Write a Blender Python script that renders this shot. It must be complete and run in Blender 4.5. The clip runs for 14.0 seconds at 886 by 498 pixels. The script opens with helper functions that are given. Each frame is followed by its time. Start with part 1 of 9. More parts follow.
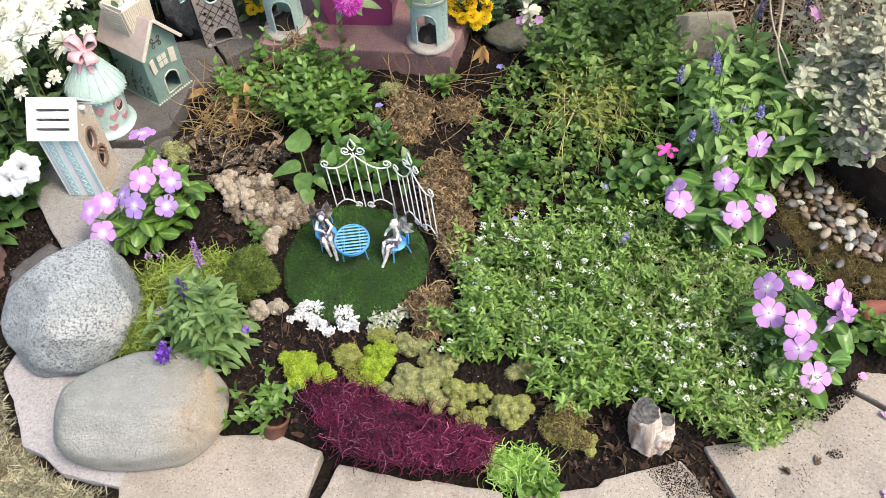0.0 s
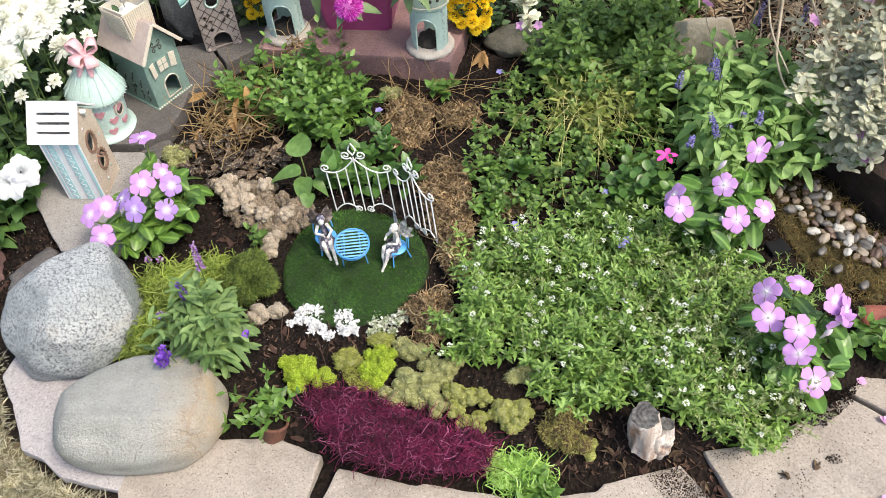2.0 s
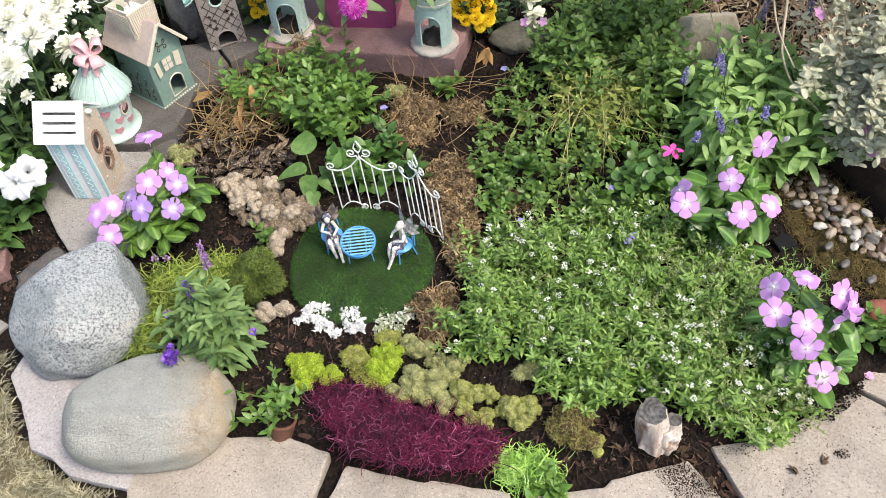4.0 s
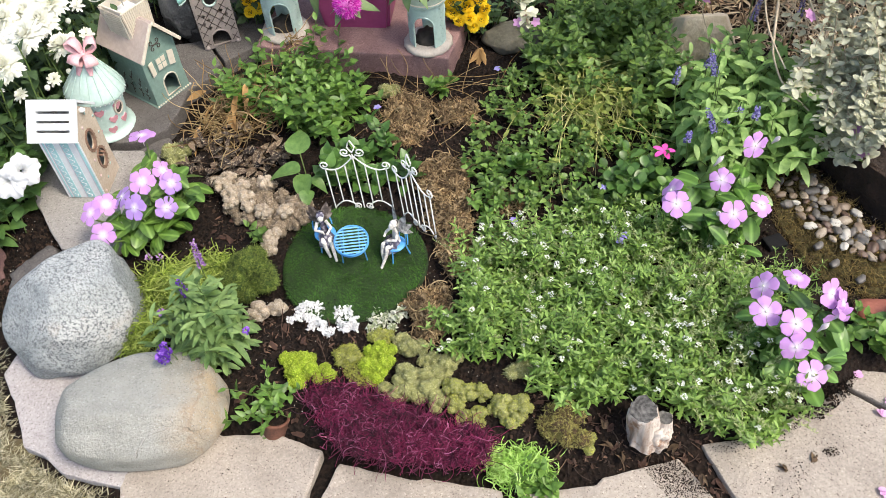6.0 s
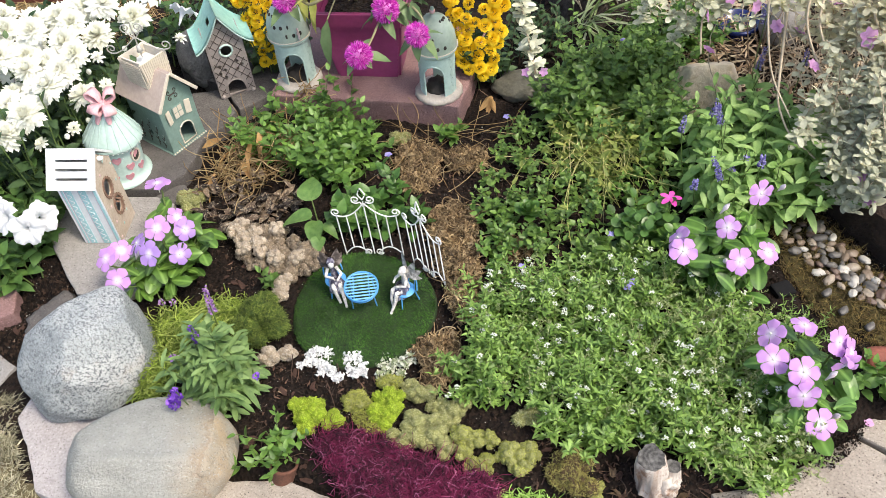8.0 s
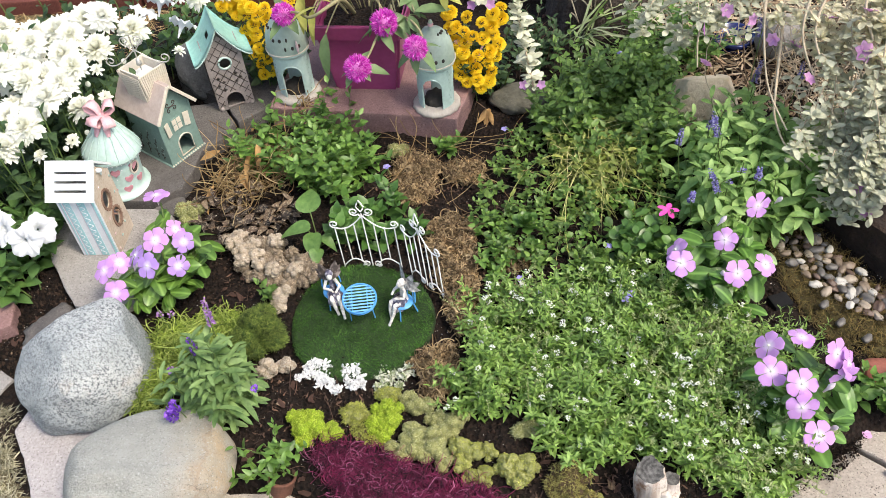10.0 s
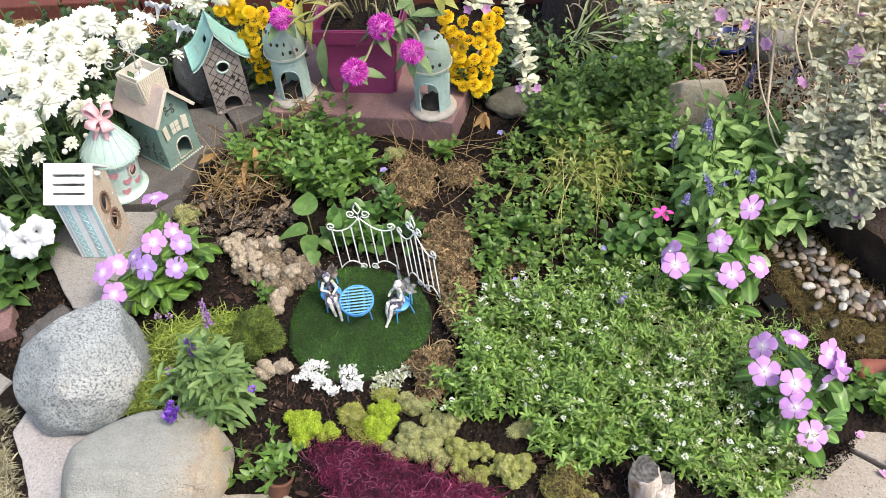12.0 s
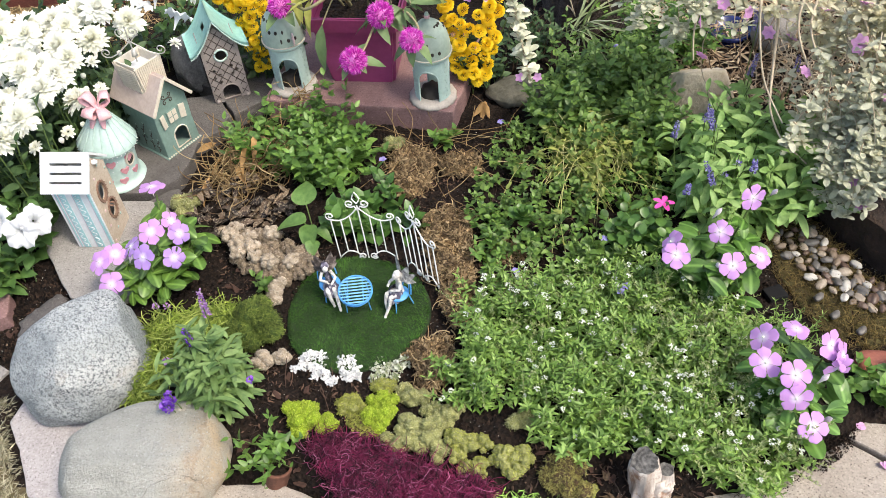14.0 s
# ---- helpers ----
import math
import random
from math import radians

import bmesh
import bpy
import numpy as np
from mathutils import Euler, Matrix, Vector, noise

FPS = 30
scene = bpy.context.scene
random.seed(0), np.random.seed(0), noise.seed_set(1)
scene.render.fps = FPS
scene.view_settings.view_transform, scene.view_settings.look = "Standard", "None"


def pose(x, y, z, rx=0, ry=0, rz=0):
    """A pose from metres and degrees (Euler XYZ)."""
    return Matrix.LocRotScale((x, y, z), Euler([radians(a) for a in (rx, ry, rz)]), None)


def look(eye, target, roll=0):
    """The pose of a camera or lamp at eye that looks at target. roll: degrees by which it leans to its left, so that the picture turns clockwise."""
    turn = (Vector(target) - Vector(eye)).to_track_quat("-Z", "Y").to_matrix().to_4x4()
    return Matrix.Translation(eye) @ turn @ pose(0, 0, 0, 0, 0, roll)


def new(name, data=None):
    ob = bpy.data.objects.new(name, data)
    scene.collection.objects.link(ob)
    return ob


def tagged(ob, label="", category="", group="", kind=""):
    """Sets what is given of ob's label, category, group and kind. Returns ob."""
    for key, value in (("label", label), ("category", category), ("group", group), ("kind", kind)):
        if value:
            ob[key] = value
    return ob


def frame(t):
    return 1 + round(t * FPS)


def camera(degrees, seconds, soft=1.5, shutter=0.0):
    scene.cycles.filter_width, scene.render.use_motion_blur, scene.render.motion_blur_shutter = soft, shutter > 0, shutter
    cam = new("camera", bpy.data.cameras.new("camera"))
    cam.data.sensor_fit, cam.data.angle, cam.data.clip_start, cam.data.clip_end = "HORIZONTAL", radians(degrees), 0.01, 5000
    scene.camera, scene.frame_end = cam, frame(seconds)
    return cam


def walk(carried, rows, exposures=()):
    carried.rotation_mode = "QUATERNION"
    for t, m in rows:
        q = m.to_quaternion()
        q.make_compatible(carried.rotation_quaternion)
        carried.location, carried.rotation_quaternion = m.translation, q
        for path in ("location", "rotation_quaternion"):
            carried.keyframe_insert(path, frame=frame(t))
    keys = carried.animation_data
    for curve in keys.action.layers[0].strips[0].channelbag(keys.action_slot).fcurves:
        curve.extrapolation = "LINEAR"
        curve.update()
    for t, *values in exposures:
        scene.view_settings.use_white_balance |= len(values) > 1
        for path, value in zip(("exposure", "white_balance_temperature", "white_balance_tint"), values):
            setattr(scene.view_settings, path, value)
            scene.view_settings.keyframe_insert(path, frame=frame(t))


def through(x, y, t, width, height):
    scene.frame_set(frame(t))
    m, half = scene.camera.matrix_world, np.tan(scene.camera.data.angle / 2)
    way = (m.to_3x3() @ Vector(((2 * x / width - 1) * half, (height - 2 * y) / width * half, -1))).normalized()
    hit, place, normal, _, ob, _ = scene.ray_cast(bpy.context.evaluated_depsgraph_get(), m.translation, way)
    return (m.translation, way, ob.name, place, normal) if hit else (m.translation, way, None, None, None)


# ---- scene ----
cam = camera(57.0, 14.0, soft=0.62)
PATH = [
    (0, (0.235, -0.789, 1.008), (0.1, 0.468, -0.541), -5.0),
    (0.5, (0.231, -0.792, 1.011), (0.099, 0.469, -0.535), -4.9),
    (1, (0.228, -0.793, 1.01), (0.099, 0.471, -0.535), -4.7),
    (1.5, (0.228, -0.793, 1.011), (0.103, 0.472, -0.532), -4.4),
    (2, (0.231, -0.791, 1.009), (0.103, 0.476, -0.533), -4.6),
    (2.5, (0.231, -0.789, 1.01), (0.096, 0.479, -0.531), -4.9),
    (3, (0.228, -0.787, 1.009), (0.087, 0.478, -0.534), -5.2),
    (5.5, (0.23, -0.802, 1.011), (0.1, 0.46, -0.535), -5.3),
    (6, (0.231, -0.796, 1.013), (0.106, 0.466, -0.534), -4.8),
    (6.5, (0.231, -0.797, 1.019), (0.094, 0.488, -0.507), -4.7),
    (7, (0.235, -0.802, 1.03), (0.08, 0.515, -0.467), -5.0),
    (7.5, (0.24, -0.802, 1.03), (0.076, 0.53, -0.452), -5.5),
    (8, (0.241, -0.797, 1.029), (0.081, 0.538, -0.452), -5.6),
    (10.5, (0.239, -0.799, 1.032), (0.088, 0.56, -0.428), -5.3),
    (11, (0.241, -0.802, 1.03), (0.091, 0.557, -0.429), -5.4),
    (11.5, (0.243, -0.804, 1.031), (0.096, 0.556, -0.429), -5.3),
    (12, (0.24, -0.809, 1.034), (0.096, 0.558, -0.419), -5.0),
    (12.5, (0.241, -0.811, 1.032), (0.097, 0.557, -0.42), -5.0),
    (13, (0.242, -0.809, 1.031), (0.098, 0.551, -0.427), -5.1),
    (13.5, (0.243, -0.805, 1.028), (0.098, 0.548, -0.437), -5.1),
    (14, (0.241, -0.803, 1.028), (0.096, 0.546, -0.442), -5.0),
]
walk(cam, [(t, look(eye, target, roll)) for t, eye, target, roll in PATH], [(0.0, 0.97, 6800, 8), (14.0, 0.97, 6800, 8)])

# ---- light: bright open shade, a soft veiled sun from the near right ----
SUN_ELEV, SUN_AZ = 58.0, 118.0      # degrees; azimuth from +y towards +x
world = bpy.data.worlds.new("sky_world")
scene.world = world
world.use_nodes = True
wn = world.node_tree.nodes
sky = wn.new("ShaderNodeTexSky")
sky.sky_type = "NISHITA"
sky.sun_disc = False
sky.sun_elevation = radians(SUN_ELEV)
sky.sun_rotation = radians(SUN_AZ)
sky.air_density, sky.dust_density = 1.0, 3.0
wn["Background"].inputs["Strength"].default_value = 0.15
world.node_tree.links.new(sky.outputs["Color"], wn["Background"].inputs["Color"])
sun_data = bpy.data.lights.new("sun", "SUN")
sun_data.energy, sun_data.angle, sun_data.color = 1.6, radians(14), (1.0, 0.94, 0.84)
sun = new("sun", sun_data)
_e, _a = radians(SUN_ELEV), radians(SUN_AZ)
sun.matrix_world = look((3 * math.cos(_e) * math.sin(_a), 3 * math.cos(_e) * math.cos(_a), 3 * math.sin(_e)), (0, 0, 0))

# ---- building helpers ----
rng = np.random.default_rng(7)
TAU = 2 * math.pi


class Geo:
    """Collects vertices and faces of one mesh."""

    def __init__(self):
        self.v, self.f, self.n, self.slot = [], [], 0, []

    def add(self, verts, faces, m=None, slot=0):
        verts = np.asarray(verts, float).reshape(-1, 3)
        if m is not None:
            a = np.array(m)
            verts = verts @ a[:3, :3].T + a[:3, 3]
        self.v.append(verts)
        self.f.extend([tuple(i + self.n for i in f) for f in faces])
        self.n += len(verts)
        self.slot += [slot] * len(faces)
        return self

    def mesh(self, name, smooth=True):
        me = bpy.data.meshes.new(name)
        me.from_pydata(np.concatenate(self.v).tolist() if self.v else [], [], self.f)
        if smooth:
            me.polygons.foreach_set("use_smooth", [True] * len(me.polygons))
        if any(self.slot):
            me.polygons.foreach_set("material_index", self.slot)
        me.update()
        return me


def array_mesh(name, verts, faces, smooth=True):
    """A mesh from arrays of n x 3 vertices and m x k faces."""
    me = bpy.data.meshes.new(name)
    me.from_pydata(verts.tolist(), [], faces.tolist() if hasattr(faces, "tolist") else faces)
    if smooth:
        me.polygons.foreach_set("use_smooth", [True] * len(me.polygons))
    me.update()
    return me


def bm_mesh(name, bm, smooth=False):
    me = bpy.data.meshes.new(name)
    bm.to_mesh(me)
    bm.free()
    if smooth:
        me.polygons.foreach_set("use_smooth", [True] * len(me.polygons))
    me.update()
    return me


def as_mesh(name, shape):
    if isinstance(shape, Geo):
        return shape.mesh(name)
    if isinstance(shape, bmesh.types.BMesh):
        return bm_mesh(name, shape)
    return shape


def part(name, shape, material, parent, label="", m=None):
    """One mesh under a thing or under a part."""
    me = as_mesh(name, shape)
    if material is not None and not me.materials:
        me.materials.append(material)
    ob = new(name, me)
    ob.parent = parent
    if m is not None:
        ob.matrix_basis = m
    if label:
        ob["label"] = label
    return ob


def thing(name, label, category, m=None, group="", kind="", shape=None, material=None):
    """A top-level thing: an Empty at its base, or one mesh."""
    me = None
    if shape is not None:
        me = as_mesh(name, shape)
        if material is not None and not me.materials:
            me.materials.append(material)
    ob = new(name, me)
    if m is not None:
        ob.matrix_basis = m
    return tagged(ob, label, category, group, kind)


def box(sx, sy, sz, bevel=0.0, z0=0.0, taper=1.0, segs=2):
    """A box standing on z0, bevelled; taper scales its top."""
    bm = bmesh.new()
    bmesh.ops.create_cube(bm, size=1)
    for v in bm.verts:
        k = taper if v.co.z > 0 else 1
        v.co = Vector((v.co.x * sx * k, v.co.y * sy * k, (v.co.z + 0.5) * sz + z0))
    if bevel:
        bmesh.ops.bevel(bm, geom=bm.edges[:], offset=bevel, segments=segs, profile=0.6, affect="EDGES")
    return bm


def prism(outline, z0, z1, bevel=0.0, rough=0.0, cut=0.0):
    """An upright block over an outline of (x, y), with worn edges."""
    bm = bmesh.new()
    low = [bm.verts.new((x, y, z0)) for x, y in outline]
    face = bm.faces.new(low)
    out = bmesh.ops.extrude_face_region(bm, geom=[face])
    top = [g for g in out["geom"] if isinstance(g, bmesh.types.BMVert)]
    for v in top:
        v.co.z = z1
    bmesh.ops.recalc_face_normals(bm, faces=bm.faces)
    if cut:
        for _ in range(6):
            long = [e for e in bm.edges if e.calc_length() > cut]
            if not long:
                break
            bmesh.ops.subdivide_edges(bm, edges=long, cuts=1, use_grid_fill=True)
        bmesh.ops.triangulate(bm, faces=[f for f in bm.faces if len(f.verts) > 4])
    if bevel:
        sharp = [e for e in bm.edges if len(e.link_faces) == 2 and e.calc_face_angle(0) > 0.5]
        bmesh.ops.bevel(bm, geom=sharp, offset=bevel, segments=2, profile=0.6, affect="EDGES")
    if rough:
        for v in bm.verts:
            v.co += noise.noise_vector(v.co * 40) * rough + noise.noise_vector(v.co * 110) * rough * 0.5
    return bm


def lathe(profile, seg=24, wave=0.0, waves=0):
    """Turned round z from (r, z) pairs; wave ripples the radius."""
    g = Geo()
    vs, fs = [], []
    for r, z in profile:
        for k in range(seg):
            a = TAU * k / seg
            rr = r * (1 + wave * math.cos(waves * a)) if waves else r
            vs.append((rr * math.cos(a), rr * math.sin(a), z))
    for i in range(len(profile) - 1):
        for k in range(seg):
            a, b = i * seg + k, i * seg + (k + 1) % seg
            fs.append((a, b, b + seg, a + seg))
    return g.add(vs, fs)


def tubes(paths, radius, sides=4, taper=0.0):
    """Round strands along n paths of k points: vertices and faces. radius: one or one a path."""
    P = np.asarray(paths, float)
    n, k, _ = P.shape
    T = np.gradient(P, axis=1)
    T /= np.linalg.norm(T, axis=2, keepdims=True) + 1e-12
    ref = np.where(np.abs(T[:, :, 2:3]) > 0.9, np.array([1.0, 0, 0]), np.array([0, 0, 1.0]))
    A = np.cross(T, ref)
    A /= np.linalg.norm(A, axis=2, keepdims=True) + 1e-12
    B = np.cross(T, A)
    r = np.broadcast_to(np.asarray(radius, float).reshape(-1, 1, 1), (n, 1, 1))
    fade = (1 - taper * np.linspace(0, 1, k))[None, :, None]
    rings = [P + (A * math.cos(TAU * s / sides) + B * math.sin(TAU * s / sides)) * r * fade for s in range(sides)]
    V = np.stack(rings, 2).reshape(-1, 3)
    i = np.arange(n)[:, None, None] * k * sides + np.arange(k - 1)[None, :, None] * sides
    s = np.arange(sides)[None, None, :]
    s2 = (s + 1) % sides
    F = np.stack([i + s, i + s2, i + sides + s2, i + sides + s], -1).reshape(-1, 4)
    return V, F


def tube(points, radius, sides=6, taper=0.0):
    return tubes([points], radius, sides, taper)


PROFILES = {
    "lance": [(0.0, 0.0), (0.22, 0.75), (0.5, 1.0), (0.78, 0.6), (1.0, 0.0)],
    "ovate": [(0.0, 0.0), (0.18, 0.85), (0.42, 1.0), (0.72, 0.68), (1.0, 0.0)],
    "spoon": [(0.0, 0.1), (0.3, 0.5), (0.65, 1.0), (0.88, 0.8), (1.0, 0.0)],
    "dot": [(0.0, 0.15), (0.25, 0.85), (0.55, 1.0), (0.85, 0.8), (1.0, 0.0)],
    "round": [(0.0, 0.06), (0.07, 0.2), (0.2, 0.6), (0.36, 0.88), (0.54, 1.0), (0.72, 0.94), (0.86, 0.7), (0.95, 0.4), (1.0, 0.0)],
    "smooth": [(0.0, 0.08), (0.1, 0.42), (0.24, 0.82), (0.4, 1.0), (0.58, 0.93), (0.75, 0.64), (0.89, 0.3), (1.0, 0.0)],
    "heart": [(-0.13, 0.4), (-0.06, 0.75), (0.06, 0.97), (0.2, 1.0), (0.36, 0.92), (0.54, 0.72), (0.72, 0.45), (0.88, 0.18), (1.0, 0.0)],
    "oblong": [(0.0, 0.12), (0.12, 0.42), (0.35, 0.86), (0.6, 1.0), (0.8, 0.86), (0.93, 0.5), (1.0, 0.0)],
    "blade": [(0.0, 0.8), (0.35, 1.0), (0.7, 0.7), (1.0, 0.0)],
}


def leaf_template(kind, fold):
    pts = PROFILES[kind]
    vs, fs, prev = [], [], None
    for x, w in pts:
        if w == 0:
            cur = [len(vs)] * 3
            vs.append((x, 0, 0))
        else:
            cur = [len(vs), len(vs) + 1, len(vs) + 2]
            vs += [(x, w, fold * w), (x, 0, 0), (x, -w, fold * w)]
        if prev:
            for a, b in ((0, 1), (1, 2)):
                f = []
                for q in (prev[a], prev[b], cur[b], cur[a]):
                    if q not in f:
                        f.append(q)
                fs.append(f)
        prev = cur
    return np.array(vs, float), fs


def leaves(P, yaw, pitch, roll, length, width, kind="lance", fold=0.25, curl=0.3):
    """Many leaves at once: vertices and faces. Angles in radians; each input is one value or one a leaf."""
    P = np.asarray(P, float).reshape(-1, 3)
    n = len(P)
    yaw, pitch, roll, length, width, curl = [np.broadcast_to(np.asarray(q, float), (n,)) for q in (yaw, pitch, roll, length, width, curl)]
    T, fs = leaf_template(kind, fold)
    D = np.stack([np.cos(pitch) * np.cos(yaw), np.cos(pitch) * np.sin(yaw), np.sin(pitch)], 1)
    S0 = np.stack([-np.sin(yaw), np.cos(yaw), np.zeros(n)], 1)
    U0 = np.cross(D, S0)
    S = S0 * np.cos(roll)[:, None] + U0 * np.sin(roll)[:, None]
    U = np.cross(D, S)
    lx = T[None, :, 0] * length[:, None]
    ly = T[None, :, 1] * width[:, None] / 2
    lz = T[None, :, 2] * width[:, None] / 2 - curl[:, None] * T[None, :, 0] ** 2 * length[:, None] * 0.5
    V = P[:, None] + lx[..., None] * D[:, None] + ly[..., None] * S[:, None] + lz[..., None] * U[:, None]
    m = len(T)
    F = [[q + i * m for q in f] for i in range(n) for f in fs]
    return V.reshape(-1, 3), F


def lump(radii, seed=0, subdiv=3, amount=0.15, scale=2.0, flat=None, power=1.0):
    """A stone-like lump round the origin; flat cuts its underside."""
    bm = bmesh.new()
    bmesh.ops.create_icosphere(bm, subdivisions=subdiv, radius=1)
    off = Vector((seed * 3.7, seed * 1.3, seed * 7.1))
    for v in bm.verts:
        d = v.co.copy()
        if power != 1.0:
            d = Vector([math.copysign(abs(c) ** power, c) for c in d])
        k = 1 + amount * noise.noise(v.co * scale + off) + amount * 0.35 * noise.noise(v.co * scale * 2.7 + off)
        v.co = Vector((d.x * radii[0], d.y * radii[1], d.z * radii[2])) * k
        if flat is not None and v.co.z < flat:
            v.co.z = flat + (v.co.z - flat) * 0.15
    return bm


def in_poly(x, y, poly):
    """Which of the points lie inside an outline."""
    inside = np.zeros(len(x), bool)
    n = len(poly)
    for i in range(n):
        x1, y1 = poly[i]
        x2, y2 = poly[(i + 1) % n]
        c = ((y1 > y) != (y2 > y)) & (x < (x2 - x1) * (y - y1) / (y2 - y1 + 1e-12) + x1)
        inside ^= c
    return inside


def scatter(poly, n):
    """n random points inside an outline."""
    a = np.array(poly)
    lo, hi = a.min(0), a.max(0)
    out = np.zeros((0, 2))
    while len(out) < n:
        p = rng.uniform(lo, hi, (n * 2, 2))
        out = np.concatenate([out, p[in_poly(p[:, 0], p[:, 1], poly)]])
    return out[:n]


def spaced_points(outline, gap, tries=1200):
    """Random points inside an outline, no two nearer than gap."""
    pts = []
    for p in scatter(outline, tries):
        if all((p[0] - q[0]) ** 2 + (p[1] - q[1]) ** 2 > gap * gap for q in pts):
            pts.append((float(p[0]), float(p[1])))
    return pts


def blob(cx, cy, rx, ry, n=16, seed=0, amount=0.12, turn=0.0):
    """An uneven round outline."""
    out = []
    for i in range(n):
        a = TAU * i / n
        k = 1 + amount * noise.noise(Vector((math.cos(a) * 1.7 + seed * 5.1, math.sin(a) * 1.7, seed)))
        x, y = rx * k * math.cos(a), ry * k * math.sin(a)
        out.append((cx + x * math.cos(turn) - y * math.sin(turn), cy + x * math.sin(turn) + y * math.cos(turn)))
    return out


# ---- materials ----
class Mat:
    """A node material with a Principled surface, built step by step."""

    def __init__(self, name, rough=0.7, metal=0.0, spec=0.5):
        self.m = bpy.data.materials.new(name)
        self.m.use_nodes = True
        self.nt = self.m.node_tree
        self.b = self.nt.nodes["Principled BSDF"]
        self.b.inputs["Roughness"].default_value = rough
        self.b.inputs["Metallic"].default_value = metal
        self.b.inputs["Specular IOR Level"].default_value = spec
        self.col = None
        self._co = None

    def node(self, kind, **sets):
        n = self.nt.nodes.new(kind)
        for k, v in sets.items():
            n.inputs[k].default_value = v
        return n

    def link(self, a, b):
        self.nt.links.new(a, b)

    def coords(self):
        if self._co is None:
            self._co = self.nt.nodes.new("ShaderNodeTexCoord")
        return self._co.outputs["Object"]

    def noise(self, scale, detail=4.0, rough=0.6):
        n = self.node("ShaderNodeTexNoise", Scale=scale, Detail=detail, Roughness=rough)
        self.link(self.coords(), n.inputs["Vector"])
        return n.outputs["Fac"]

    def cells(self, scale, out="Distance"):
        n = self.node("ShaderNodeTexVoronoi", Scale=scale)
        self.link(self.coords(), n.inputs["Vector"])
        return n.outputs[out]

    def island(self):
        return self.nt.nodes.new("ShaderNodeNewGeometry").outputs["Random Per Island"]

    def each(self):
        return self.nt.nodes.new("ShaderNodeObjectInfo").outputs["Random"]

    def ramp(self, fac, stops):
        r = self.nt.nodes.new("ShaderNodeValToRGB")
        el = r.color_ramp.elements
        while len(el) < len(stops):
            el.new(0.5)
        for e, (p, c) in zip(el, stops):
            e.position, e.color = p, (*c, 1)
        self.link(fac, r.inputs["Fac"])
        return r.outputs["Color"]

    def mix(self, fac, a, b, mode="MIX"):
        m = self.nt.nodes.new("ShaderNodeMix")
        m.data_type, m.blend_type = "RGBA", mode
        for sock, val in ((m.inputs[0], fac), (m.inputs[6], a), (m.inputs[7], b)):
            if isinstance(val, bpy.types.NodeSocket):
                self.link(val, sock)
            elif isinstance(val, (int, float)):
                sock.default_value = val
            else:
                sock.default_value = (*val, 1)
        return m.outputs[2]

    def colour(self, sock):
        self.col = sock
        if isinstance(sock, bpy.types.NodeSocket):
            self.link(sock, self.b.inputs["Base Color"])
        else:
            self.b.inputs["Base Color"].default_value = (*sock, 1)
        return self

    def bump(self, height, strength=0.4, distance=0.002):
        n = self.node("ShaderNodeBump", Strength=strength, Distance=distance)
        self.link(height, n.inputs["Height"])
        self.link(n.outputs["Normal"], self.b.inputs["Normal"])
        return self

    def glow_through(self, amount, tint=None):
        """Thin leaf: part of the light comes through."""
        t = self.nt.nodes.new("ShaderNodeBsdfTranslucent")
        mx = self.nt.nodes.new("ShaderNodeMixShader")
        mx.inputs[0].default_value = amount
        src = self.col if tint is None else tint
        if isinstance(src, bpy.types.NodeSocket):
            self.link(src, t.inputs["Color"])
        else:
            t.inputs["Color"].default_value = (*src, 1)
        self.link(self.b.outputs["BSDF"], mx.inputs[1])
        self.link(t.outputs["BSDF"], mx.inputs[2])
        self.link(mx.outputs["Shader"], self.nt.nodes["Material Output"].inputs["Surface"])
        return self


def leaf_mat(name, dark, mid, light, rough=0.45, through=0.25, vein=60):
    k = Mat(name, rough)
    a = k.ramp(k.island(), [(0.0, dark), (0.5, mid), (1.0, light)])
    n = k.noise(vein, 3)
    k.colour(k.mix(0.5, a, k.ramp(n, [(0.3, tuple(c * 0.75 for c in mid)), (0.7, tuple(min(1, c * 1.3) for c in light))])))
    k.bump(k.noise(vein * 4, 2), 0.2, 0.0008)
    return k.glow_through(through).m


def petal_mat(name, inner, outer, rad, rough=0.6, through=0.3, each=0.15):
    """Petals whose colour runs from the heart of the flower outwards."""
    k = Mat(name, rough)
    ln = k.nt.nodes.new("ShaderNodeVectorMath")
    ln.operation = "LENGTH"
    k.link(k.coords(), ln.inputs[0])
    mr = k.node("ShaderNodeMapRange")
    mr.inputs[2].default_value = rad
    k.link(ln.outputs["Value"], mr.inputs[0])
    base = k.ramp(mr.outputs[0], [(0.0, inner), (0.14, inner), (0.42, outer), (1.0, tuple(min(1, c * 1.06) for c in outer))])
    vary = k.ramp(k.each(), [(0.0, tuple(c * (1 - each) for c in outer)), (1.0, tuple(min(1, c * (1 + each)) for c in outer))])
    k.colour(k.mix(0.3, base, vary))
    k.bump(k.noise(250, 3), 0.25, 0.0006)
    return k.glow_through(through).m


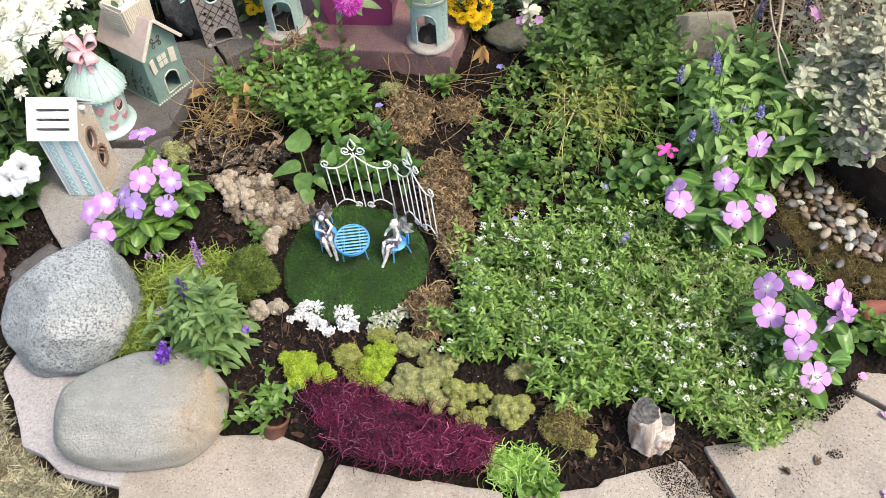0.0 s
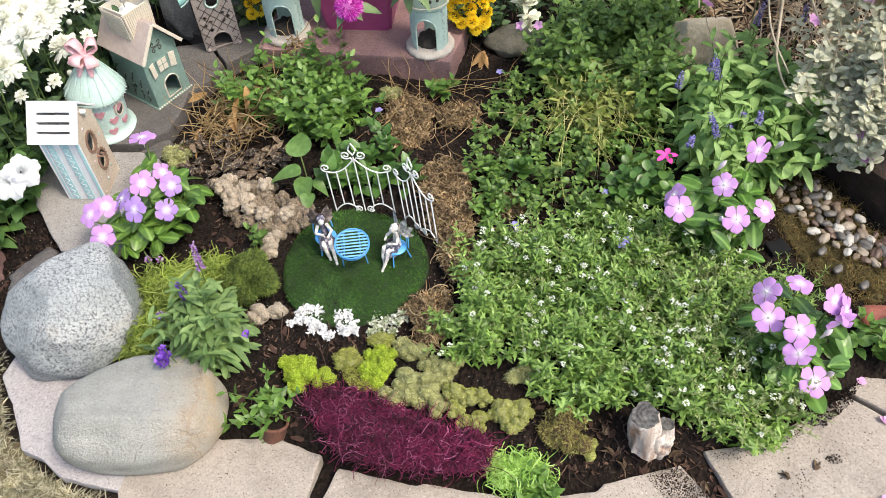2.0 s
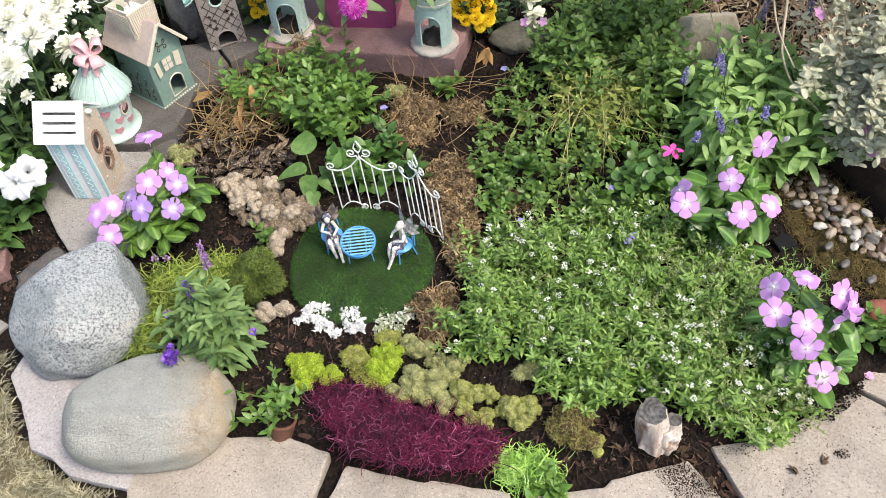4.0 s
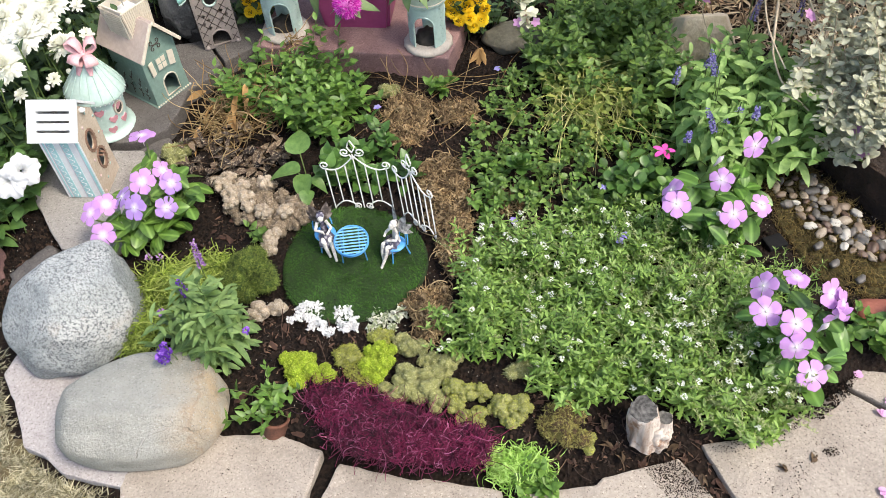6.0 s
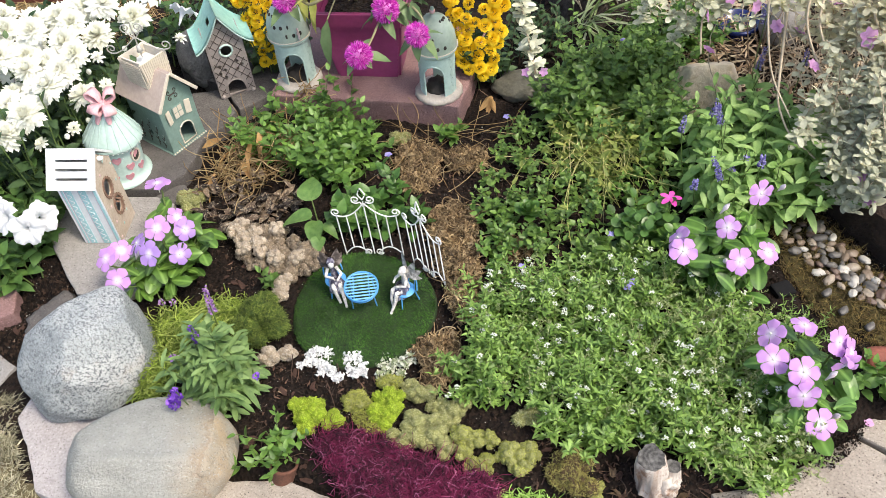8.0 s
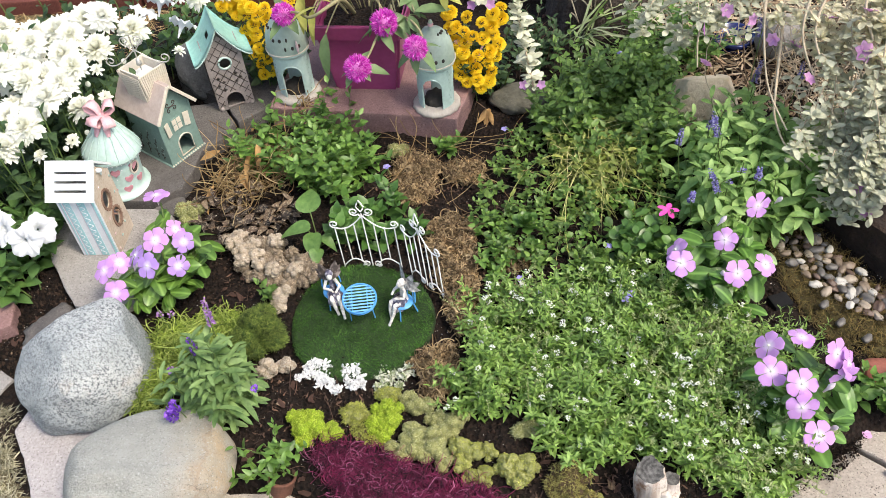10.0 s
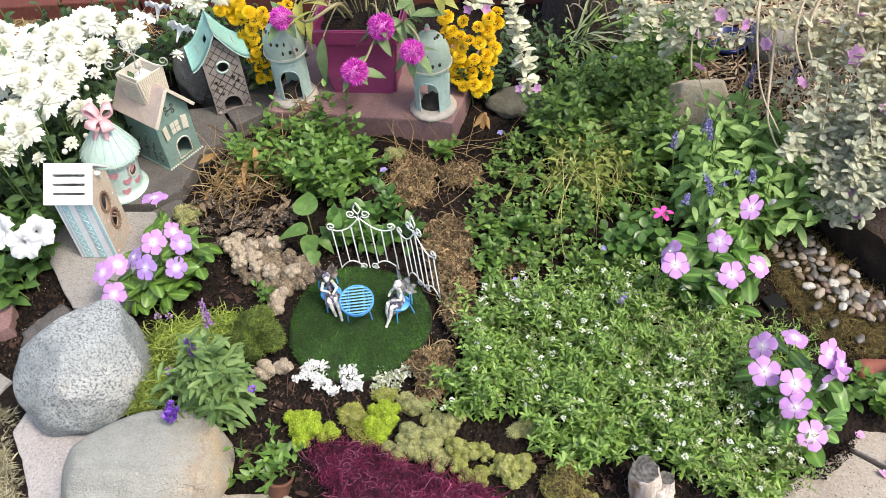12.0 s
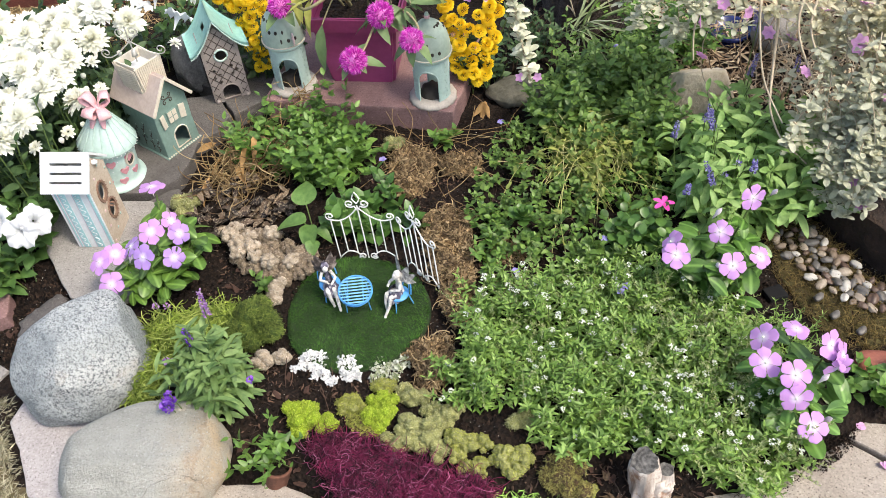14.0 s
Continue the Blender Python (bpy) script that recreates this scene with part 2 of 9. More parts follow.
def plain_mat(name, a, b, scale, rough=0.7, bump=0.3, dist=0.001, metal=0.0, scale2=None, spec=0.5):
    """Two tones mixed at two scales, with fine relief."""
    k = Mat(name, rough, metal, spec)
    c = k.ramp(k.noise(scale, 5), [(0.3, a), (0.7, b)])
    fine = k.noise(scale2 or scale * 7, 3)
    dark = tuple(0.8 * x for x in a)
    k.colour(k.mix(0.35, c, k.ramp(fine, [(0.35, dark), (0.65, b)])))
    return k.bump(fine, bump, dist).m


def strand_mat(name, dark, mid, light, rough=0.75, through=0.1, clump=0, few=1.0):
    """Strands that vary one by one; clump adds patches of tone at that scale, few keeps the lightest rare."""
    k = Mat(name, rough)
    c = k.ramp(k.island(), [(0.0, dark), (0.45, mid), (few * 0.999, tuple(m * 1.7 for m in mid) if few < 1 else light), (1.0, light)])
    if clump:
        c = k.mix(0.75, c, k.mix(1.0, c, k.ramp(k.noise(clump, 4), [(0.32, (0.35, 0.35, 0.35)), (0.55, (1, 1, 1)), (0.7, (1.35, 1.3, 1.2))]), "MULTIPLY"))
    k.colour(c)
    return k.glow_through(through).m

# soil with bark crumbs and perlite
k = Mat("potting_soil", 0.95, 0, 0.2)
c = k.ramp(k.noise(26, 6), [(0.3, (0.005, 0.0038, 0.0034)), (0.55, (0.010, 0.007, 0.0055)), (0.75, (0.024, 0.016, 0.012))])
c = k.mix(0.4, c, k.ramp(k.cells(190, "Color"), [(0.1, (0.006, 0.005, 0.004)), (0.9, (0.036, 0.022, 0.016))]))
speck = k.ramp(k.cells(300), [(0.0, (1, 1, 1)), (0.13, (0, 0, 0))])
pick = k.ramp(k.noise(70, 2), [(0.58, (0, 0, 0)), (0.62, (1, 1, 1))])
m_soil_speck = k.mix(1.0, speck, pick, "MULTIPLY")
k.colour(k.mix(m_soil_speck, c, (0.45, 0.42, 0.38)))
MAT_SOIL = k.bump(k.cells(160), 0.9, 0.006).m

MAT_LAWN = plain_mat("dry_lawn_earth", (0.05, 0.038, 0.02), (0.15, 0.12, 0.06), 14, 0.95, 0.8, 0.006)

# coarse concrete pavers
def paver_mat(name, a, b, speckle):
    k = Mat(name, 0.9, 0, 0.25)
    c = k.ramp(k.noise(9, 6), [(0.3, a), (0.7, b)])
    c = k.mix(0.3, c, k.ramp(k.noise(260, 3), [(0.35, tuple(x * 0.55 for x in a)), (0.65, tuple(min(1, x * 1.15) for x in b))]))
    c = k.mix(k.ramp(k.noise(420, 2), [(0.60, (0, 0, 0)), (0.68, (1, 1, 1))]), c, speckle)
    c = k.mix(k.ramp(k.noise(300, 2), [(0.63, (0, 0, 0)), (0.70, (0.7, 0.7, 0.7))]), c, tuple(min(1, x * 1.45) for x in b))
    c = k.mix(k.ramp(k.noise(60, 5, 0.75), [(0.55, (0, 0, 0)), (0.75, (0.45, 0.45, 0.45))]), c, tuple(x * 0.7 for x in a))
    stain = k.ramp(k.noise(11, 6, 0.7), [(0.5, (0, 0, 0)), (0.72, (0.6, 0.6, 0.6))])
    k.colour(k.mix(stain, c, tuple(x * 0.62 for x in a)))
    return k.bump(k.mix(0.5, k.noise(330, 4), k.noise(120, 4, 0.8)), 0.75, 0.0022).m

MAT_PAVER = paver_mat("tan_concrete", (0.330, 0.285, 0.245), (0.43, 0.378, 0.325), (0.16, 0.13, 0.11))
MAT_PAVER_PINK = paver_mat("pink_concrete", (0.345, 0.31, 0.305), (0.45, 0.42, 0.415), (0.20, 0.175, 0.17))
MAT_PAVER_GREY = paver_mat("grey_concrete", (0.27, 0.25, 0.235), (0.36, 0.34, 0.32), (0.12, 0.11, 0.1))
MAT_SLAB_RED = paver_mat("maroon_concrete", (0.235, 0.135, 0.130), (0.33, 0.21, 0.20), (0.13, 0.07, 0.07))
MAT_SLATE = paver_mat("grey_stone", (0.098, 0.088, 0.083), (0.155, 0.143, 0.135), (0.055, 0.048, 0.046))
MAT_BRICK = paver_mat("red_brick", (0.11, 0.034, 0.028), (0.17, 0.06, 0.045), (0.07, 0.022, 0.02))

# speckled granite
k = Mat("speckled_granite", 0.75)
c = k.ramp(k.noise(12, 5), [(0.3, (0.18, 0.203, 0.212)), (0.5, (0.33, 0.355, 0.358)), (0.68, (0.48, 0.49, 0.482))])
band = k.ramp(k.noise(11, 4, 0.7), [(0.38, (0.45, 0.45, 0.45)), (0.6, (1, 1, 1))])
sp = k.ramp(k.noise(240, 5, 0.8), [(0.51, (0, 0, 0)), (0.56, (1, 1, 1))])
c = k.mix(k.mix(1.0, sp, band, "MULTIPLY"), c, (0.045, 0.053, 0.064))
c = k.mix(k.ramp(k.noise(520, 3), [(0.54, (0, 0, 0)), (0.64, (0.85, 0.85, 0.85))]), c, (0.10, 0.105, 0.11))
c = k.mix(k.ramp(k.noise(380, 3), [(0.58, (0, 0, 0)), (0.66, (0.7, 0.7, 0.7))]), c, (0.46, 0.465, 0.46))
c = k.mix(k.ramp(k.noise(16, 5, 0.7), [(0.6, (0, 0, 0)), (0.74, (0.5, 0.5, 0.5))]), c, (0.44, 0.38, 0.32))
k.colour(c)
MAT_GRANITE = k.bump(k.mix(0.5, k.noise(200, 4), k.noise(45, 6, 0.7)), 0.7, 0.003).m

# pale river stone with faint layers and an ochre end
k = Mat("pale_river_stone", 0.8)
mp = k.node("ShaderNodeMapping")
mp.inputs["Scale"].default_value = (3, 9, 22)
mp.inputs["Rotation"].default_value = (0, radians(8), radians(6))
k.link(k.coords(), mp.inputs["Vector"])
ly = k.node("ShaderNodeTexNoise", Scale=2.5, Detail=6.0)
k.link(mp.outputs["Vector"], ly.inputs["Vector"])
c = k.ramp(ly.outputs["Fac"], [(0.3, (0.255, 0.262, 0.238)), (0.5, (0.37, 0.372, 0.345)), (0.7, (0.47, 0.468, 0.435))])
c = k.mix(0.5, c, k.ramp(k.noise(15, 8, 0.72), [(0.3, (0.19, 0.195, 0.165)), (0.5, (0.345, 0.345, 0.31)), (0.7, (0.50, 0.495, 0.455))]))
crk = k.node("ShaderNodeTexVoronoi", Scale=11.0)
crk.feature = "DISTANCE_TO_EDGE"
wob = k.node("ShaderNodeTexNoise", Scale=14.0, Detail=5.0)
k.link(k.coords(), wob.inputs["Vector"])
addv = k.node("ShaderNodeVectorMath")
addv.operation = "MULTIPLY_ADD"
addv.inputs[1].default_value = (0.10, 0.10, 0.10)
k.link(wob.outputs["Color"], addv.inputs[0])
k.link(k.coords(), addv.inputs[2])
k.link(addv.outputs[0], crk.inputs["Vector"])
crack = k.mix(1.0, k.ramp(crk.outputs["Distance"], [(0.0, (1, 1, 1)), (0.012, (0, 0, 0))]), k.ramp(k.noise(9, 3), [(0.54, (0, 0, 0)), (0.66, (0.65, 0.65, 0.65))]), "MULTIPLY")
sx = k.nt.nodes.new("ShaderNodeSeparateXYZ")
k.link(k.coords(), sx.inputs[0])
mr = k.node("ShaderNodeMapRange")
mr.inputs[1].default_value, mr.inputs[2].default_value = 0.03, 0.11
k.link(sx.outputs["X"], mr.inputs[0])
och = k.mix(1.0, mr.outputs[0], k.ramp(k.noise(22, 4), [(0.35, (0.25, 0.25, 0.25)), (0.65, (1, 1, 1))]), "MULTIPLY")
c = k.mix(och, c, (0.47, 0.35, 0.22))
c = k.mix(k.ramp(k.noise(120, 4, 0.7), [(0.58, (0, 0, 0)), (0.72, (0.5, 0.5, 0.5))]), c, (0.22, 0.215, 0.185))
c = k.mix(k.ramp(k.noise(420, 3), [(0.57, (0, 0, 0)), (0.66, (0.55, 0.55, 0.55))]), c, (0.15, 0.15, 0.135))
c = k.mix(k.ramp(k.noise(330, 3), [(0.58, (0, 0, 0)), (0.68, (0.6, 0.6, 0.6))]), c, (0.52, 0.53, 0.51))
c = k.mix(crack, c, (0.16, 0.13, 0.10))
seam = k.node("ShaderNodeMath")
seam.operation = "MULTIPLY_ADD"
seam.inputs[1].default_value = 0.10
k.link(k.noise(13, 5, 0.65), seam.inputs[0])
k.link(sx.outputs["X"], seam.inputs[2])
gap = k.node("ShaderNodeMath")
gap.operation = "SUBTRACT"
gap.inputs[1].default_value = 0.134
k.link(seam.outputs[0], gap.inputs[0])
near = k.node("ShaderNodeMath")
near.operation = "ABSOLUTE"
k.link(gap.outputs[0], near.inputs[0])
seam_line = k.ramp(near.outputs[0], [(0.0, (0.4, 0.4, 0.4)), (0.004, (0, 0, 0))])
c = k.mix(seam_line, c, (0.30, 0.20, 0.12))
k.colour(c)
hgt = k.mix(0.45, k.noise(60, 8, 0.8), k.mix(1.0, k.mix(1.0, k.noise(240, 4), crack, "SUBTRACT"), seam_line, "SUBTRACT"))
MAT_RIVER = k.bump(hgt, 0.9, 0.007).m
MAT_DARK_ROCK = plain_mat("dark_rock", (0.13, 0.128, 0.124), (0.30, 0.292, 0.28), 30, 0.85, 0.9, 0.006)
MAT_SAND_ROCK = plain_mat("sandstone_rock", (0.66, 0.50, 0.32), (0.84, 0.74, 0.58), 16, 0.9, 0.9, 0.005)
MAT_FLAT_ROCK = plain_mat("mossy_flat_stone", (0.065, 0.064, 0.044), (0.15, 0.138, 0.108), 20, 0.85, 0.6, 0.003)

MAT_TURF_BASE = plain_mat("turf_backing", (0.012, 0.03, 0.006), (0.02, 0.045, 0.01), 40, 0.9)
MAT_TURF = strand_mat("turf_blades", (0.010, 0.045, 0.002), (0.026, 0.094, 0.005), (0.070, 0.17, 0.014), clump=26)
MAT_PURPLE = strand_mat("purple_moss", (0.012, 0.001, 0.006), (0.145, 0.008, 0.050), (0.56, 0.20, 0.36), clump=24, few=0.88)

# ---- the setting: soil, pavers, slabs ----
def soil_z(x, y):
    """Height of the soil: the bed at 0, the gaps between the pavers lower."""
    x, y = np.asarray(x, float), np.asarray(y, float)
    edge = np.interp(x, [-2, -0.55, -0.42, -0.28, -0.1, 0.1, 0.4, 0.55, 0.75, 2], [0.3, 0.05, -0.15, -0.25, -0.27, -0.315, -0.31, -0.28, -0.19, -0.15])
    s = np.clip((edge + 0.03 - y) / 0.05, 0, 1)
    low = -0.034 * s * s * (3 - 2 * s)
    bump = 0.004 * np.sin(x * 31 + 1.3 * np.sin(y * 17)) * np.sin(y * 27 + 0.7) + 0.0025 * np.sin(x * 83 + y * 40) * np.sin(y * 71 - x * 22)
    return low + bump * np.exp(-0.15 * (x * x + y * y))


def ground_axis(lo, hi, step):
    mid = np.arange(lo, hi + step / 2, step)
    far = np.array([0.1, 0.3, 0.8, 2, 6, 20, 60, 200, 600])
    return np.concatenate([lo - far[::-1], mid, hi + far])


gx, gy = ground_axis(-0.8, 1.2, 0.01), ground_axis(-0.55, 1.25, 0.01)
XX, YY = np.meshgrid(gx, gy)
ZZ = soil_z(XX, YY) + np.where((np.abs(XX) < 1.3) & (np.abs(YY) < 1.3), rng.normal(0, 0.0012, XX.shape), 0)
gi = np.arange(len(gy) - 1)[:, None] * len(gx) + np.arange(len(gx) - 1)[None]
ground_me = array_mesh("ground", np.stack([XX, YY, ZZ], -1).reshape(-1, 3), np.stack([gi, gi + 1, gi + len(gx) + 1, gi + len(gx)], -1).reshape(-1, 4))
ground_me.materials.append(MAT_SOIL)
ground_me.materials.append(MAT_LAWN)
fx = (XX[:-1, :-1] + XX[1:, 1:]) / 2
fy = (YY[:-1, :-1] + YY[1:, 1:]) / 2
lawn = (fy < -0.42) | ((fx < -0.40) & (fy < -0.02 - 0.9 * (fx + 0.75))) & (fy < -0.13) | (fx < -0.95) | (fx > 1.3) | (fy > 1.12)
ground_me.polygons.foreach_set("material_index", lawn.astype(int).ravel().tolist())
thing("ground", "dark crumbly potting soil with white perlite specks and dry lawn round it", "soil", kind="structure", shape=ground_me)

border = thing("pavement", "ring of rough tan and pink concrete edging stones round the bed", "paving", kind="structure")
PAVERS = [
    (MAT_PAVER, -0.02, [(-0.30, -0.30), (-0.20, -0.272), (-0.149, -0.287), (-0.073, -0.283), (-0.006, -0.31), (-0.026, -0.41), (-0.07, -0.56), (-0.22, -0.56), (-0.262, -0.41)]),
    (MAT_PAVER, -0.022, [(0.019, -0.326), (0.128, -0.349), (0.135, -0.346), (0.24, -0.361), (0.243, -0.45), (0.25, -0.6), (-0.03, -0.6), (-0.012, -0.40)]),
    (MAT_PAVER, -0.022, [(0.265, -0.367), (0.362, -0.353), (0.372, -0.343), (0.475, -0.314), (0.512, -0.367), (0.58, -0.56), (0.29, -0.6)]),
    (MAT_PAVER, -0.02, [(0.507, -0.295), (0.579, -0.284), (0.716, -0.209), (0.80, -0.275), (0.95, -0.41), (0.82, -0.62), (0.62, -0.56)]),
    (MAT_PAVER, -0.019, [(0.72, -0.203), (0.745, -0.15), (0.80, -0.13), (1.0, -0.13), (1.05, -0.35), (0.96, -0.4), (0.805, -0.268)]),
    (MAT_PAVER_PINK, -0.02, [(-0.495, -0.13), (-0.508, -0.19), (-0.475, -0.235), (-0.432, -0.308), (-0.40, -0.32), (-0.36, -0.348), (-0.272, -0.365), (-0.26, -0.30), (-0.32, -0.15)]),
    (MAT_PAVER_GREY, 0.02, [(-0.575, 0.17), (-0.556, 0.13), (-0.50, 0.055), (-0.472, 0.02), (-0.40, 0.005), (-0.36, 0.03), (-0.36, 0.23), (-0.40, 0.25), (-0.56, 0.25)]),
    (MAT_PAVER_PINK, 0.0, [(-0.545, -0.05), (-0.538, -0.02), (-0.493, 0.024), (-0.43, 0.0), (-0.42, -0.08), (-0.5, -0.1)]),
    (MAT_SLATE, 0.028, [(-0.62, 0.26), (-0.40, 0.262), (-0.36, 0.30), (-0.352, 0.345), (-0.35, 0.40), (-0.315, 0.435), (-0.302, 0.487), (-0.35, 0.56), (-0.62, 0.5)]),
    (MAT_SLATE, 0.030, [(-0.296, 0.486), (-0.232, 0.535), (-0.22, 0.60), (-0.22, 0.75), (-0.5, 0.75), (-0.45, 0.62), (-0.345, 0.566)]),
    (MAT_SLATE, 0.012, [(-0.415, 0.252), (-0.385, 0.285), (-0.36, 0.29), (-0.345, 0.255), (-0.36, 0.235)]),
    (MAT_PAVER_GREY, -0.03, [(-0.555, -0.09), (-0.60, -0.20), (-0.85, -0.1), (-0.8, 0.02), (-0.62, -0.045)]),
    (MAT_SLAB_RED, -0.005, [(-0.66, 0.09), (-0.60, 0.05), (-0.584, 0.0), (-0.62, -0.02), (-0.72, 0.04)]),
]
for i, (mt, top, outline) in enumerate(PAVERS):
    part("paver", bm_mesh("paver", prism(outline, top - 0.06, top, 0.004, 0.0018, 0.02), False), mt, border)

slab = thing("stepping_slab", "low maroon-stained concrete slab with chipped front edge", "paving slab", kind="structure",
             shape=bm_mesh("stepping_slab", prism([(-0.232, 0.506), (-0.05, 0.482), (0.06, 0.468), (0.148, 0.452), (0.175, 0.56), (0.20, 0.72), (-0.19, 0.78)], -0.02, 0.05, 0.004, 0.0015, 0.02)), material=MAT_SLAB_RED)

back_edge = thing("brick_edging", "row of weathered red bricks behind the bed", "edging", kind="structure")
brick_me = bm_mesh("brick", box(0.19, 0.09, 0.06, 0.004))
for i in range(12):
    part("brick", brick_me, MAT_BRICK, back_edge, m=pose(-1.35 + i * 0.2, 1.02 + 0.01 * math.sin(i * 2.1), -0.02, 0, 0, 3 * math.sin(i)))

# ---- stones ----
def rounded_stone(name, label, m, radii, mat, seed, amount, flat, scale=1.4, subdiv=5, power=1.0):
    return thing(name, label, "stone", m, shape=bm_mesh(name, lump(radii, seed, subdiv, amount, scale, flat, power), True), material=mat)


def faceted_stone(label, m, radii, mat, seed, amount, flat, power, facets, keep=0.25):
    """A worn boulder: a lump with blunt facets, each (direction, distance as a share of the stone)."""
    bm = lump(radii, seed, 6, amount, 1.2, flat, power)
    cuts = [(Vector(d).normalized(), s) for d, s in facets]
    for v in bm.verts:
        u = Vector((v.co.x / radii[0], v.co.y / radii[1], v.co.z / radii[2]))
        for d, s in cuts:
            over = u.dot(d) - s
            if over > 0:
                u -= d * over * (1 - keep)
        q = Vector((u.x * radii[0], u.y * radii[1], u.z * radii[2]))
        k = 1 + 0.012 * noise.noise(q * 38) + 0.006 * noise.noise(q * 110) + 0.003 * noise.noise(q * 260)
        v.co = q * k
    for _ in range(6):
        bmesh.ops.smooth_vert(bm, verts=bm.verts, factor=0.4, use_axis_x=True, use_axis_y=True, use_axis_z=True)
    return thing("boulder", label, "stone", m, shape=bm_mesh("boulder", bm, True), material=mat)


rounded_stone("rock", "rough grey stone half buried behind the granite boulder", pose(-0.497, -0.012, -0.004, 0, 0, 35), (0.052, 0.036, 0.022), MAT_SLATE, 14, 0.35, -0.02, 2.2, 4, 0.85)
faceted_stone("rounded speckled grey granite boulder resting on a paver", pose(-0.399, -0.103, 0.032, 0, 0, -12), (0.097, 0.106, 0.092), MAT_GRANITE, 3, 0.17, -0.055, 0.92,
              [((-0.3, -0.75, 0.7), 0.84), ((0.75, -0.35, 0.55), 0.82), ((0.25, 0.2, 0.95), 0.86), ((-0.78, 0.62, 0.30), 0.56), ((0.78, 0.62, 0.15), 0.82)], 0.24)
faceted_stone("long pale river boulder with an ochre end on pavers", pose(-0.254, -0.274, 0.026, 0, 3, 6), (0.119, 0.079, 0.064), MAT_RIVER, 8, 0.07, -0.044, 0.80,
              [((0.05, 0.25, 1.0), 0.74), ((0.0, -0.85, 0.6), 0.86), ((-0.72, 0.72, 0.2), 0.80), ((0.8, 0.8, 0.1), 1.0), ((0.8, -0.8, 0.1), 1.0), ((-0.72, -0.72, 0.0), 1.18), ((1, 0.05, 0.25), 0.88), ((-1, -0.1, 0.3), 0.92)], 0.35)
faceted_stone("dark grey rounded rock behind the birdhouses", pose(-0.402, 0.635, 0.058, 0, 0, 20), (0.048, 0.052, 0.066), MAT_DARK_ROCK, 5, 0.25, -0.06, 0.9, [((0.2, -0.9, 0.3), 0.7), ((0.8, -0.4, 0.5), 0.75), ((-0.7, -0.4, 0.6), 0.78)], 0.3)
rounded_stone("rock", "flat grey mossy stone half hidden by leaves", pose(0.275, 0.565, 0.012, 0, 0, 8), (0.06, 0.045, 0.025), MAT_FLAT_ROCK, 6, 0.2, -0.02, 1.8, 4)
faceted_stone("angular cream sandstone rock with ochre edges among leaves", pose(0.638, 0.508, 0.026, 6, 8, 25), (0.080, 0.062, 0.085), MAT_SAND_ROCK, 9, 0.2, -0.05, 0.8,
              [((-0.5, -0.75, 0.45), 0.62), ((0.75, -0.3, 0.6), 0.6), ((0.1, 0.5, 0.9), 0.7), ((0.6, -0.8, 0.0), 0.7)], 0.15)

# ---- the fairy lawn with its furniture ----
TX, TY = 0.009, 0.0
turf = thing("turf_mat", "round disc of deep green artificial lawn", "turf", pose(TX, TY, 0.002))
tg = lathe([(0.0, 0.007), (0.108, 0.007), (0.114, 0.005), (0.116, 0.001), (0.116, -0.004), (0, -0.004)], 64, 0.018, 3)
part("backing", tg, MAT_TURF_BASE, turf)
n = 15000
rr, aa = 0.1145 * np.sqrt(rng.random(n)), rng.random(n) * TAU
rr *= 1 + 0.018 * np.cos(3 * aa)
tuft = 0.5 + 0.5 * np.sin(rr * np.cos(aa) * 160 + 2) * np.sin(rr * np.sin(aa) * 140)
P = np.stack([rr * np.cos(aa), rr * np.sin(aa), np.full(n, 0.006)], 1)
yaw0 = 3.9 + 1.3 * np.sin(P[:, 0] * 45) + 1.2 * np.cos(P[:, 1] * 38)
V, F = leaves(P, yaw0 + rng.normal(0, 0.8, n), rng.uniform(0.45, 1.3, n), 0, rng.uniform(0.004, 0.0075, n) * (0.8 + 0.4 * tuft), 0.0009, "blade", 0, 0.5)
tagged(part("grass_nap", array_mesh("grass_nap", V, F), MAT_TURF, turf), kind="stuff")

MAT_WHITE_WIRE = plain_mat("white_enamel_wire", (0.82, 0.80, 0.77), (0.90, 0.89, 0.87), 60, 0.5, 0.2, 0.0003)
MAT_BLUE = plain_mat("blue_enamel", (0.06, 0.27, 0.60), (0.10, 0.36, 0.72), 60, 0.35, 0.15, 0.0003)
MAT_BLUE_PALE = plain_mat("pale_blue_enamel", (0.16, 0.42, 0.75), (0.22, 0.5, 0.8), 60, 0.35, 0.15, 0.0003)


def spiral(cx, cz, r, start, turns, n=26, shrink=0.25):
    """A scroll in the x-z plane that ends in its eye."""
    return [(cx + r * (1 - (1 - shrink) * i / (n - 1)) * math.cos(start + turns * TAU * i / (n - 1)), 0,
             cz + r * (1 - (1 - shrink) * i / (n - 1)) * math.sin(start + turns * TAU * i / (n - 1))) for i in range(n)]


